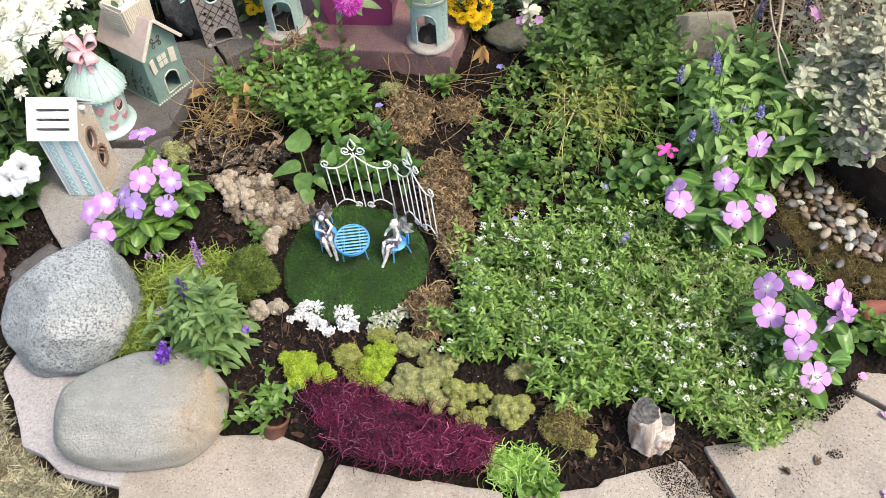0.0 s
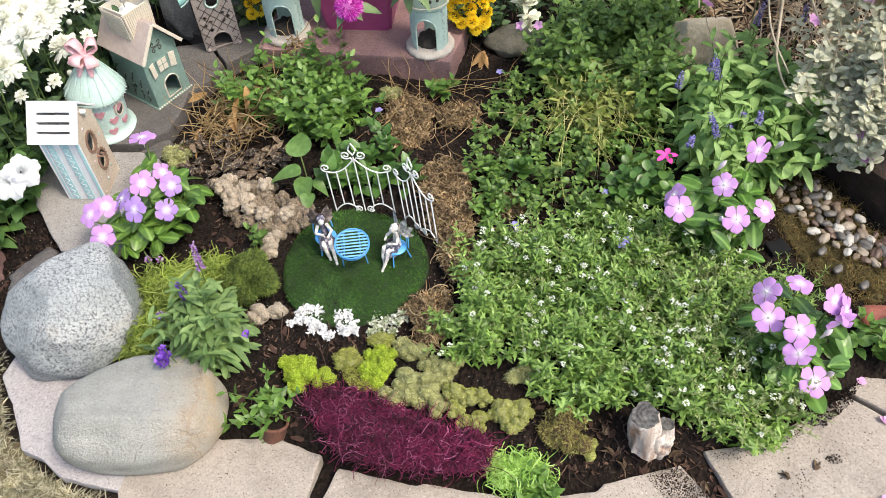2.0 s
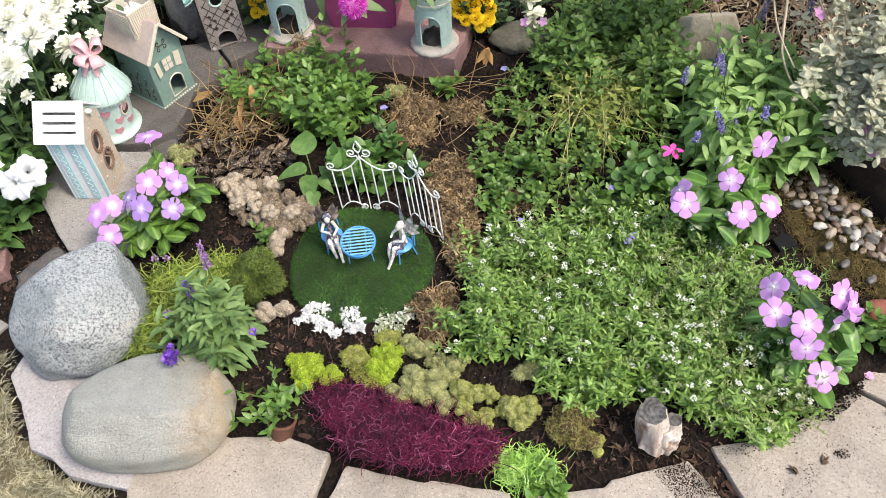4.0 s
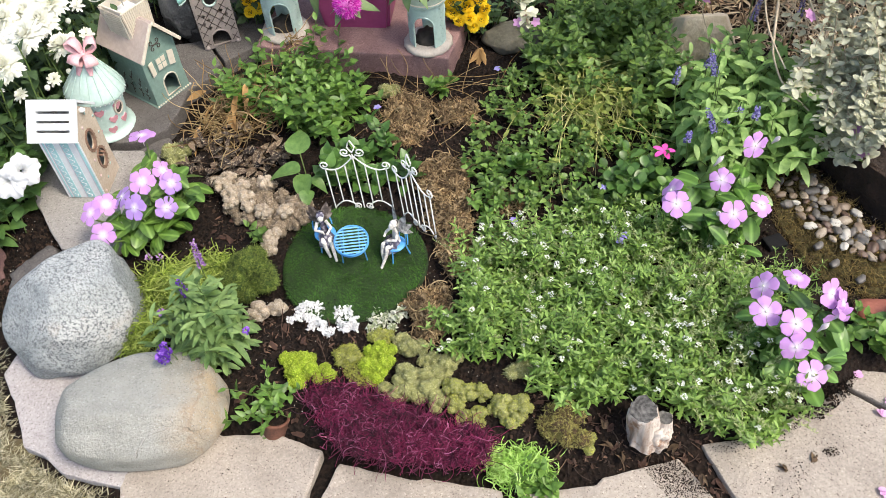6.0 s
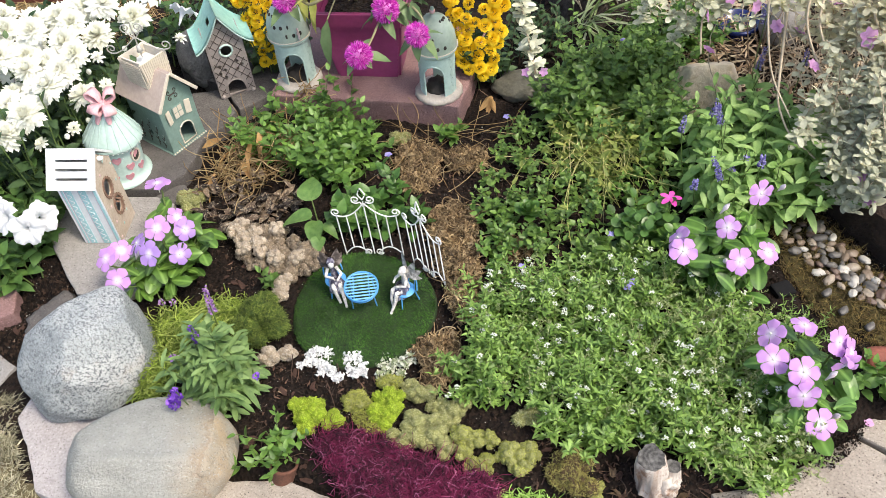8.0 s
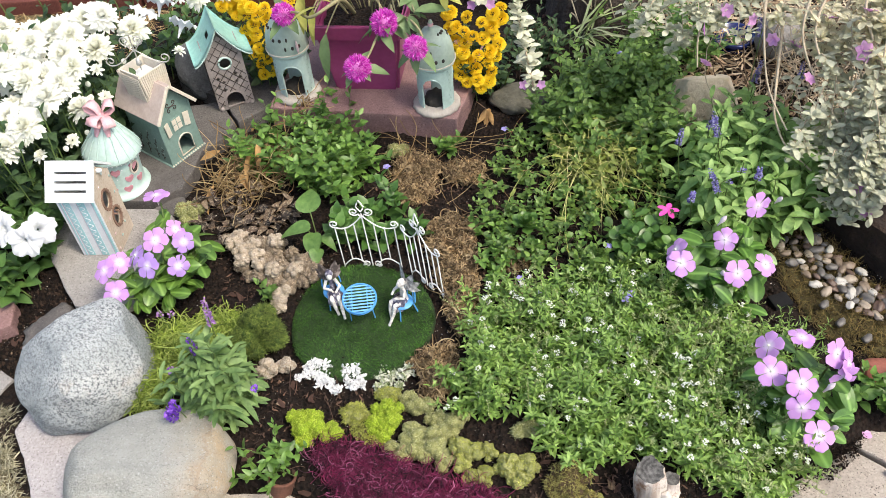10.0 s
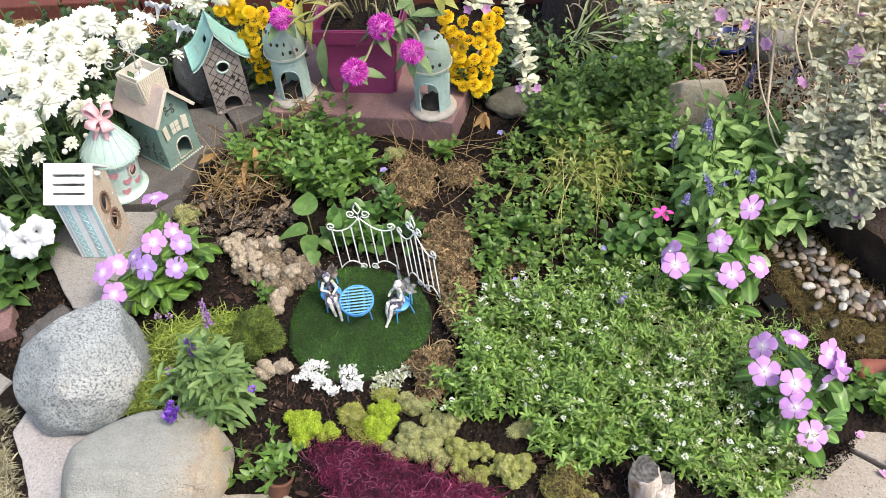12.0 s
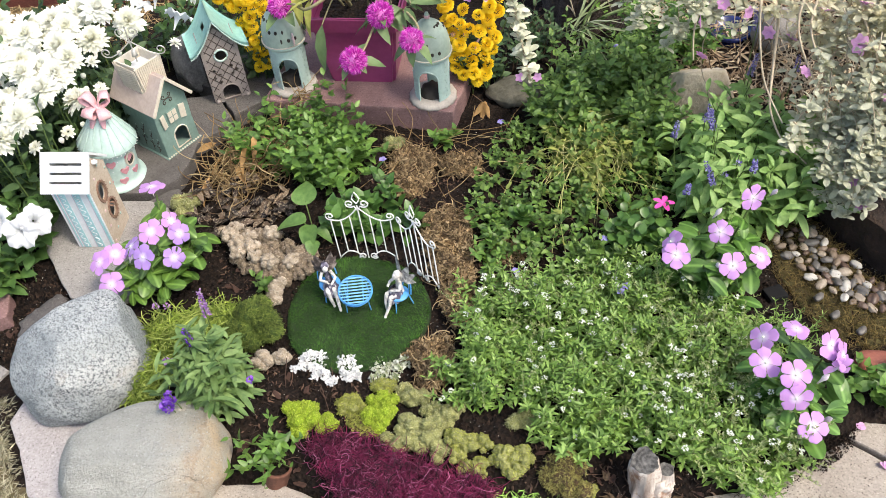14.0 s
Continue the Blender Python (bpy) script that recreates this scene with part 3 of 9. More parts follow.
def fence_panel(m, width, high):
    """Wire trellis panel: bars between a scrolled foot rail and a swept top rail with a finial."""
    f = thing("fairy_fence", "miniature white wire fence with scrolls and a leaf finial", "fence", m, "fence panels on the little lawn")
    w, r = width / 2, 0.0012
    crown, shoulder = high * 0.79, high * 0.61

    def top_z(x):
        u = abs(x) / w
        return shoulder + (crown - shoulder) * max(0, 1 - u * 1.15) ** 1.7 - 0.004 * math.sin(min(1, u) * math.pi)

    def foot_z(x):
        u = abs(x) / w
        return 0.004 + 0.017 * math.sin(math.pi * min(1, max(0, (u - 0.12) / 0.88)))

    for i in range(7):
        x = -w + width * i / 6
        zt = crown + 0.004 if i == 3 else top_z(x)
        zb = 0.0 if i in (0, 6) else foot_z(x)
        part("bar", array_mesh("bar", *tube([(x, 0, zb), (x, 0, (zb + zt) / 2), (x, 0, zt)], r)), MAT_WHITE_WIRE, f)
    for s in (-1, 1):
        rail = [(s * w * i / 18, 0, top_z(w * i / 18)) for i in range(19)]
        end = spiral(s * (w * 1.0), shoulder + 0.008, 0.008, -math.pi / 2, 1.3 * s, 24)
        part("top_rail", array_mesh("top_rail", *tube(rail + end, r)), MAT_WHITE_WIRE, f)
        part("scroll", array_mesh("scroll", *tube([(0, 0, crown - 0.008)] + spiral(s * 0.0115, crown + 0.008, 0.0085, -math.pi / 2 - s * 0.9, 1.35 * s, 24), r)), MAT_WHITE_WIRE, f)
        foot = [(s * w * (1 - i / 18), 0, foot_z(w * (1 - i / 18))) for i in range(16)] + spiral(s * 0.0105, 0.0095, 0.0075, -math.pi / 2 + s * 0.9, -1.4 * s, 24)
        part("foot_rail", array_mesh("foot_rail", *tube(foot, r)), MAT_WHITE_WIRE, f)
        fin = [(0, 0, crown + 0.008), (s * 0.004, 0, crown + 0.014), (s * 0.006, 0, crown + 0.019), (s * 0.0035, 0, crown + 0.026), (0, 0, high)]
        part("finial", array_mesh("finial", *tube(fin, r)), MAT_WHITE_WIRE, f)
    return f


fence_panel(Matrix.Translation((0.016, 0.113, 0.006)) @ pose(0, 0, 0, 0, -2, -3), 0.098, 0.156)
fence_panel(Matrix.Translation((0.1115, 0.068, 0.006)) @ pose(0, 0, 0, 0, -5, -46), 0.082, 0.160)

# round slatted table
tb = thing("bistro_table", "miniature round blue slatted metal table on the turf", "table", pose(0.010, 0.012, 0.010, 11, 0, 8))
R, H = 0.0262, 0.047
ring = [(R * math.cos(TAU * i / 40), R * math.sin(TAU * i / 40), H) for i in range(41)]
part("rim", array_mesh("rim", *tube(ring, 0.0015)), MAT_BLUE, tb)
ring2 = [(R * math.cos(TAU * i / 40), R * math.sin(TAU * i / 40), H - 0.005) for i in range(41)]
part("apron_ring", array_mesh("apron_ring", *tube(ring2, 0.0011)), MAT_BLUE, tb)
zig = [(R * 1.01 * math.cos(TAU * i / 80), R * 1.01 * math.sin(TAU * i / 80), H - 0.001 - 0.004 * (i % 2)) for i in range(81)]
part("lattice", array_mesh("lattice", *tube(zig, 0.0006)), MAT_BLUE, tb)
for i in range(9):
    y = -0.022 + i * 0.0055
    w = math.sqrt(max(1e-6, R * R - y * y))
    part("slat", bm_mesh("slat", box(2 * w, 0.0025, 0.001, 0.0003, H)), MAT_BLUE_PALE, tb, m=pose(0, y, 0))
for a in (35, 145, 215, 325):
    ca, sa = math.cos(radians(a)), math.sin(radians(a))
    part("leg", array_mesh("leg", *tube([(0.021 * ca, 0.021 * sa, H), (0.022 * ca, 0.022 * sa, H / 2), (0.0235 * ca, 0.0235 * sa, -0.002)], 0.0012)), MAT_BLUE, tb)
for sx in (-0.012, 0.012):
    part("cross_bar", array_mesh("cross_bar", *tube([(sx, -0.0245, H - 0.001), (sx, 0, H - 0.001), (sx, 0.0245, H - 0.001)], 0.0009)), MAT_BLUE, tb)


def bistro_chair(m):
    """Wire chair with a round seat and a looped back; it faces -y."""
    c = thing("bistro_chair", "miniature blue wire chair on the turf", "chair", m, "chairs at the little table")
    s, h = 0.0135, 0.021
    part("seat", lathe([(0.0001, h + 0.0012), (s, h + 0.0012), (s + 0.0008, h), (s, h - 0.0012), (0.0001, h - 0.0012)], 24), MAT_BLUE, c)
    for sx in (-1, 1):
        part("leg", array_mesh("leg", *tube([(sx * 0.009, -0.010, h), (sx * 0.010, -0.011, h / 2), (sx * 0.0115, -0.013, -0.002)], 0.0011)), MAT_BLUE, c)
        part("leg", array_mesh("leg", *tube([(sx * 0.009, 0.010, h), (sx * 0.010, 0.012, h / 2), (sx * 0.0115, 0.015, -0.002)], 0.0011)), MAT_BLUE, c)
    back = [(0.0125 * math.cos(a), 0.0115 + 0.004 * math.sin(a), h + 0.016 * math.sin(a) ** 0.7 * 1.5) for a in np.linspace(0.02, math.pi - 0.02, 22)]
    part("backrest", array_mesh("backrest", *tube(back, 0.0011)), MAT_BLUE, c)
    inner = [(0.007 * math.cos(a), 0.0118 + 0.003 * math.sin(a), h + 0.017 * math.sin(a) ** 0.7) for a in np.linspace(0.02, math.pi - 0.02, 16)]
    part("back_loop", array_mesh("back_loop", *tube(inner, 0.0008)), MAT_BLUE, c)
    return c


bistro_chair(pose(-0.037, 0.036, 0.009, 0, 0, 22) @ Matrix.Scale(1.22, 4))
bistro_chair(pose(0.076, 0.014, 0.009, 0, 0, -52) @ Matrix.Scale(1.22, 4))

# weathered fairy statuettes, each one plain mesh
def resin(name, a, b, c):
    k = Mat(name, 0.6)
    k.colour(k.ramp(k.noise(140, 4), [(0.32, a), (0.5, b), (0.62, c)]))
    return k.bump(k.noise(260, 3), 0.4, 0.001).m


MAT_RESIN = resin("weathered_pale_resin", (0.36, 0.33, 0.33), (0.68, 0.65, 0.61), (0.82, 0.79, 0.74))
MAT_RESIN_DARK = resin("dark_washed_resin", (0.020, 0.017, 0.032), (0.10, 0.09, 0.14), (0.46, 0.44, 0.48))
MAT_WING_DARK = resin("brown_wing_resin", (0.03, 0.022, 0.02), (0.09, 0.07, 0.062), (0.24, 0.2, 0.18))
MAT_WING = resin("grey_wing_resin", (0.09, 0.085, 0.09), (0.36, 0.34, 0.33), (0.68, 0.66, 0.62))


def ball(g, c, r, squash=(1, 1, 1), slot=0):
    bm = bmesh.new()
    bmesh.ops.create_icosphere(bm, subdivisions=2, radius=1)
    vs = [(c[0] + v.co.x * r * squash[0], c[1] + v.co.y * r * squash[1], c[2] + v.co.z * r * squash[2]) for v in bm.verts]
    fs = [[v.index for v in f.verts] for f in bm.faces]
    bm.free()
    g.add(vs, fs, slot=slot)


def limb(g, pts, r0, r1, slot=0):
    n = 13
    P = np.array(pts)
    t = np.linspace(0, len(P) - 1, n)
    Q = np.stack([np.interp(t, range(len(P)), P[:, i]) for i in range(3)], 1)
    V, F = tubes([Q], r0, 8, 1 - r1 / r0)
    g.add(V, F.tolist(), slot=slot)
    ball(g, Q[-1], r1 * 1.15, slot=slot)


def statuette(label, m, lean, wings, pale_hair):
    """A seated winged figure, facing -y, hip on the chair."""
    g = Geo()
    hip = 0.0245
    limb(g, [(0, 0.004, hip - 0.004), (0, 0.003, hip + 0.007), (lean * 0.5, 0.002, hip + 0.016), (lean * 0.8, 0.001, hip + 0.025), (lean, 0.0, hip + 0.031)], 0.0062, 0.003, 0 if pale_hair else 1)
    ball(g, (lean, -0.003, hip + 0.0375), 0.0052, (0.88, 0.95, 1.15))
    ball(g, (lean, 0.0005, hip + 0.0395), 0.0062, (1, 0.95, 1), 0 if pale_hair else 1)
    limb(g, [(lean, 0.004, hip + 0.041), (lean * 0.9, 0.008, hip + 0.031), (lean * 0.8, 0.008, hip + 0.019)], 0.0048, 0.002, 0 if pale_hair else 1)
    for s in (-1, 1):
        limb(g, [(s * 0.004, 0.0, hip), (s * 0.005, -0.017, hip + 0.002), (s * 0.0045 + 0.002, -0.022, hip - 0.011), (s * 0.004 + 0.004, -0.028 - 0.005 * s, hip - 0.026)], 0.0042, 0.002)
        limb(g, [(lean + s * 0.006, 0, hip + 0.028), (lean * 0.8 + s * 0.0115, -0.006, hip + 0.018), (s * 0.003, -0.014, hip + 0.020 - 0.006 * (s > 0))], 0.0026, 0.0017)
    skirt = lathe([(0.0064, hip + 0.012), (0.0082, hip + 0.005), (0.0108, hip + 0.0), (0.0122, hip - 0.008), (0.0095, hip - 0.012)], 28, 0.14, 7)
    for v in skirt.v:
        v[:, 1] -= 0.005 + 0.4 * np.clip(hip + 0.002 - v[:, 2], 0, 1)
    g.add(np.concatenate(skirt.v), skirt.f, slot=1)
    for s in (-1, 1):
        for ln, ang, wd in ((wings, 68, 0.013), (wings * 0.75, 40, 0.011), (wings * 0.55, 5, 0.008)):
            V, F = leaves([(lean + s * 0.002, 0.006, hip + 0.023)], radians(90 - s * 55), radians(ang), s * 1.1, ln, wd, "lance", 0.1, -0.15)
            g.add(V, F, slot=2)
            g.add(V + np.array([0.0003, 0.0008, 0.0]), [list(reversed(f)) for f in F], slot=2)
    me = g.mesh("fairy_statuette")
    for mt in (MAT_RESIN, MAT_RESIN_DARK, MAT_WING if pale_hair else MAT_WING_DARK):
        me.materials.append(mt)
    return thing("fairy_statuette", label, "figurine", m @ Matrix.Scale(1.08, 4), shape=me)


statuette("weathered grey-white winged figurine with dark hair on a blue chair", pose(-0.035, 0.032, 0.012, 0, 0, 14), -0.002, 0.034, False)
statuette("weathered pale winged figurine leaning forward on a blue chair", pose(0.076, 0.016, 0.012, 0, 0, -48), 0.003, 0.040, True)

# ---- birdhouses ----
from mathutils.geometry import tessellate_polygon

def glazed(name, a, b, rough=0.4, scale=18):
    return plain_mat(name, a, b, scale, rough, 0.25, 0.0006)

MAT_SAGE = glazed("sage_glaze", (0.15, 0.235, 0.205), (0.235, 0.34, 0.30))
MAT_ROOF_TAN = glazed("tan_roof_paint", (0.40, 0.315, 0.275), (0.50, 0.415, 0.37), 0.55)
MAT_CREAM = glazed("cream_paint", (0.60, 0.53, 0.43), (0.70, 0.64, 0.54), 0.5)
MAT_MINT = glazed("mint_glaze", (0.40, 0.545, 0.50), (0.53, 0.67, 0.62), 0.35)
MAT_TEAL = glazed("teal_roof_glaze", (0.22, 0.47, 0.42), (0.33, 0.58, 0.52), 0.35)
MAT_TAUPE = glazed("taupe_glaze", (0.24, 0.205, 0.19), (0.36, 0.315, 0.295), 0.5)
MAT_DARK_LINE = glazed("dark_brown_line", (0.045, 0.035, 0.03), (0.08, 0.06, 0.05), 0.6)
MAT_WHITE = glazed("white_paint", (0.70, 0.73, 0.74), (0.80, 0.81, 0.82), 0.45)
MAT_AQUA = glazed("aqua_paint", (0.30, 0.56, 0.58), (0.42, 0.66, 0.68), 0.5, 40)
MAT_LILAC_LINE = glazed("lilac_line", (0.50, 0.42, 0.48), (0.6, 0.5, 0.56), 0.5)
MAT_BEIGE_SPECK = plain_mat("speckled_beige", (0.42, 0.33, 0.25), (0.62, 0.53, 0.43), 45, 0.7, 0.5, 0.001, scale2=260)
MAT_PINK = glazed("pink_glaze", (0.72, 0.34, 0.38), (0.84, 0.56, 0.57), 0.3, 60)
MAT_PALE_PINK = glazed("pale_pink_glaze", (0.72, 0.52, 0.52), (0.82, 0.64, 0.64), 0.3)
MAT_ROSE = glazed("rose_heart", (0.50, 0.21, 0.26), (0.62, 0.32, 0.35), 0.4)
MAT_BRONZE = plain_mat("rusty_bronze", (0.17, 0.095, 0.065), (0.36, 0.23, 0.165), 240, 0.6, 0.4, 0.0006, 0.15)
MAT_SILVER_WIRE = plain_mat("pale_metal_wire", (0.48, 0.46, 0.42), (0.62, 0.6, 0.55), 90, 0.4, 0.3, 0.0004, 0.5)
# dark colour standing for the shade inside holes; the nest uses it too
MAT_INSIDE_DARK = plain_mat("painted_inside_dark", (0.03, 0.024, 0.02), (0.06, 0.05, 0.04), 30, 0.9)


def panel(outer, holes, thick):
    """An upright plate in x-z with holes cut through it, from y = 0 back to thick."""
    loops = [[Vector((x, z, 0)) for x, z in lp] for lp in [outer] + list(holes)]
    flat = [p for lp in loops for p in lp]
    n = len(flat)
    vs = [(p.x, 0, p.y) for p in flat] + [(p.x, thick, p.y) for p in flat]
    fs = []
    for a, b, c in tessellate_polygon(loops):
        fs += [(a, b, c), (c + n, b + n, a + n)]
    i = 0
    for lp in loops:
        k = len(lp)
        fs += [(i + j, i + (j + 1) % k, i + (j + 1) % k + n, i + j + n) for j in range(k)]
        i += k
    bm = bmesh.new()
    bv = [bm.verts.new(v) for v in vs]
    for f in fs:
        try:
            bm.faces.new([bv[q] for q in f])
        except ValueError:
            pass
    bmesh.ops.recalc_face_normals(bm, faces=bm.faces)
    return bm


def arch(cx, z0, w, h, n=9):
    r = w / 2
    return [(cx - r, z0), (cx + r, z0)] + [(cx + r * math.cos(a), z0 + h - r + r * math.sin(a)) for a in np.linspace(0, math.pi, n)]


def oval(cx, cz, rx, rz, n=18):
    return [(cx + rx * math.cos(TAU * i / n), cz + rz * math.sin(TAU * i / n)) for i in range(n)]


def wire(name, pts, r, mat, parent, label="", sides=6):
    return part(name, array_mesh(name, *tube(pts, r, sides)), mat, parent, label)


def loop_wire(name, loop, r, mat, parent, y=-0.0006):
    pts = [(x, y, z) for x, z in loop]
    return wire(name, pts + [pts[0]], r, mat, parent)


def curl(cx, cz, r, start, turns, y=0.0):
    return [(p[0], y, p[2]) for p in spiral(cx, cz, r, start, turns, 22)]


# sage house with a chimney and a scrolled hook
h = thing("birdhouse", "sage green ceramic house with tan roof, chimney and wire scrolls", "birdhouse", pose(-0.412, 0.414, 0.028, 0, 0, 57) @ Matrix.Scale(1.05, 4))
W, D, E, A, T = 0.076, 0.092, 0.107, 0.154, 0.004
door = arch(0.004, 0.008, 0.030, 0.040)
part("front_wall", panel([(-W / 2, 0), (W / 2, 0), (W / 2 * 0.92, E), (0, A), (-W / 2 * 0.92, E)], [door], T), MAT_SAGE, h, m=pose(0, -D / 2, 0))
part("back_wall", panel([(-W / 2, 0), (W / 2, 0), (W / 2 * 0.92, E), (0, A), (-W / 2 * 0.92, E)], [], T), MAT_SAGE, h, m=pose(0, D / 2 - T, 0))
for s in (-1, 1):
    sw = part("side_wall", panel([(-D / 2 + T, 0), (D / 2 - T, 0), (D / 2 - T, E), (-D / 2 + T, E)], [[(-0.012, 0.028), (0.002, 0.03), (-0.005, 0.046)]] if s < 0 else [], T), MAT_SAGE, h,
              m=Matrix.Translation((s * W / 2 * (0.985), 0, 0)) @ pose(0, 0, 0, 0, -3.0 * s, 90 * s))
    for x0, lean_x, top in ((-0.030, 0.010, 0.052), (-0.010, 0.014, 0.066), (0.012, 0.008, 0.056), (0.027, 0.006, 0.040)):
        stem_pts = [(x0 + lean_x * u * u, -0.0008, 0.010 + (top - 0.010) * u) for u in np.linspace(0, 1, 7)]
        part("relief_stem", array_mesh("relief_stem", *tube(stem_pts, 0.0006, 4)), MAT_DARK_LINE, sw)
        for j in range(1, 7):
            LV, LF = leaves([(0, 0, 0)], 0.0, 0.0, 0.0, 0.0085 - 0.0007 * j, 0.0034, "ovate", 0.1, 0.0)
            part("relief_leaf", array_mesh("relief_leaf", LV, LF), MAT_DARK_LINE if j % 3 else MAT_MINT, sw, m=Matrix.Translation((stem_pts[j][0], -0.0011, stem_pts[j][2])) @ pose(0, 0, 0, 90, 0, 0) @ pose(0, 0, 0, 0, 0, 38 if j % 2 else 142))
part("floor_plate", bm_mesh("floor_plate", box(W + 0.006, D + 0.006, 0.003, 0.001, -0.0015)), MAT_SAGE, h)
for i in range(15):
    part("base_bead", lathe([(0.0001, -0.0017), (0.0015, -0.001), (0.0019, 0), (0.0015, 0.001), (0.0001, 0.0017)], 8), MAT_CREAM, h, m=pose(-W / 2 + W * i / 14, -D / 2 - 0.002, 0.002))
slope = math.degrees(math.atan2(A - E, W / 2 * 0.92))
for s in (-1, 1):
    ln = math.hypot(A - E, W / 2 * 0.92) + 0.012
    rp = part("roof_panel", bm_mesh("roof_panel", box(ln, D + 0.026, 0.005, 0.0015)), MAT_ROOF_TAN, h,
              m=Matrix.Translation((s * (W / 4 * 0.92 + 0.003), 0, (A + E) / 2 - 0.001)) @ pose(0, 0, 0, 0, s * slope, 0))
    part("roof_edge", bm_mesh("roof_edge", box(ln, 0.003, 0.006, 0.001)), MAT_CREAM, rp, m=pose(0, -D / 2 - 0.0145, -0.0008))
ch = part("chimney", panel([(-0.024, 0), (0.024, 0), (0.028, 0.052), (-0.028, 0.052)], [], 0.003), MAT_CREAM, h, m=pose(0, -0.029, 0.128))
for mtx in (pose(0, 0.053, 0), Matrix.Translation((-0.0255, 0.0275, 0)) @ pose(0, 0, 0, 0, -4, -90), Matrix.Translation((0.0255, 0.0275, 0)) @ pose(0, 0, 0, 0, 4, 90)):
    part("chimney_side", panel([(-0.0262, 0), (0.0262, 0), (0.028, 0.052), (-0.028, 0.052)], [], 0.003), MAT_CREAM, ch, m=mtx)
part("chimney_floor", bm_mesh("chimney_floor", box(0.048, 0.05, 0.002, 0, 0.032)), MAT_WHITE, ch, m=pose(0, 0.027, 0))
for i in range(14):
    x = -0.023 + i * 0.0036
    part("flute", array_mesh("flute", *tube([(x, -0.0008, 0.001), (x * 1.07, -0.0008, 0.026), (x * 1.15, -0.0008, 0.051)], 0.0011, 5)), MAT_CREAM, ch)
    part("flute", array_mesh("flute", *tube([(-0.0262, 0.0275 + x, 0.001), (-0.028, 0.0275 + x * 1.07, 0.026), (-0.030, 0.0275 + x * 1.15, 0.051)], 0.0011, 5)), MAT_CREAM, ch)
win = part("window", bm_mesh("window", box(0.022, 0.002, 0.026, 0.0006)), MAT_SAGE, h, m=pose(-0.001, -D / 2 - 0.0012, 0.062))
for ix in (-1, 1):
    for iz in (0, 1):
        part("pane", bm_mesh("pane", box(0.0085, 0.001, 0.0105, 0.0004)), MAT_CREAM, win, m=pose(ix * 0.005, -0.0012, 0.002 + iz * 0.0122))
for s in (-1, 1):
    part("shutter", bm_mesh("shutter", box(0.011, 0.002, 0.028, 0.0006)), MAT_CREAM, h, m=Matrix.Translation((s * 0.0205 - 0.001, -D / 2 - 0.0022, 0.060)) @ pose(0, 0, 0, 0, s * 4, s * -18))
loop_wire("door_trim", [(x, z) for x, z in door], 0.0013, MAT_CREAM, h).matrix_basis = pose(0, -D / 2, 0)
for s in (-1, 1):
    for up in (-1, 1):
        wire("gable_scroll", [(0, -D / 2 - 0.001, 0.112)] + curl(s * 0.006, 0.112 + up * 0.006, 0.0045, -up * math.pi / 2, 0.9 * s * up, -D / 2 - 0.001), 0.0008, MAT_DARK_LINE, h)
hook = part("hook_post", array_mesh("hook_post", *tube([(0, 0, 0), (0, 0, 0.03), (0, 0, 0.068)], 0.0012)), MAT_SILVER_WIRE, h, "pale scrolled wire hook", m=pose(0, 0, 0.172, 0, 0, -52))
for s in (-1, 1):
    wire("hook_scroll", [(0, 0, 0.036)] + curl(s * 0.0105, 0.058, 0.009, -math.pi / 2, 1.25 * s), 0.0011, MAT_SILVER_WIRE, hook)
    wire("hook_arm", [(0, 0, 0.040), (s * 0.012, 0, 0.030), (s * 0.026, 0, 0.018), (s * 0.040, 0, 0.012)] + curl(s * 0.046, 0.021, 0.009, -math.pi / 2, 1.25 * s), 0.0011, MAT_SILVER_WIRE, hook)
part("bell", lathe([(0.0005, 0.012), (0.003, 0.011), (0.0045, 0.004), (0.0055, 0), (0.0045, 0.0005), (0.0001, 0.006)], 14), MAT_SILVER_WIRE, h, m=pose(0, 0, 0.184))

# taupe lattice house with a swept teal roof
g3 = thing("birdhouse", "taupe lattice ceramic house with a swept teal roof", "birdhouse", pose(-0.322, 0.570, 0.028, 0, 0, 25))
W, D, E, A, T = 0.074, 0.070, 0.132, 0.180, 0.004
door = arch(0, 0.006, 0.036, 0.032)
eye = oval(0, 0.106, 0.0125, 0.0125)
small = [[(x - 0.0046, z), (x, z - 0.0052), (x + 0.0046, z), (x, z + 0.0052)]
         for x, z in ((-0.021, 0.074), (-0.0125, 0.0635), (-0.0235, 0.0575), (-0.014, 0.0465), (0.0145, 0.0775), (0.0225, 0.067), (0.0125, 0.060))]
outer3 = [(-W / 2, 0), (W / 2, 0), (W / 2 * 0.86, E), (0, A - 0.012), (-W / 2 * 0.86, E)]
fw = part("front_wall", panel(outer3, [door, eye] + small, T), MAT_TAUPE, g3, m=pose(0, -D / 2, 0))
part("back_wall", panel(outer3, [], T), MAT_TAUPE, g3, m=pose(0, D / 2 - T, 0))
for s in (-1, 1):
    sw = part("side_wall", panel([(-D / 2 + T, 0), (D / 2 - T, 0), (D / 2 - T, E), (-D / 2 + T, E)], [], T), MAT_TAUPE, g3,
              m=Matrix.Translation((s * W / 2 * 0.985, 0, 0)) @ pose(0, 0, 0, 0, -2.2 * s, 90 * s))
    for i in range(7):
        for d in (-1, 1):
            z0 = -0.03 + i * 0.023
            seg = [(x, z0 + (d * x + 0.03)) for x in np.linspace(-0.028, 0.028, 12)]
            seg = [(x, -0.0005, z) for x, z in seg if 0.002 < z < E]
            if len(seg) > 2:
                wire("lattice_line", seg, 0.0008, MAT_DARK_LINE, sw, sides=4)
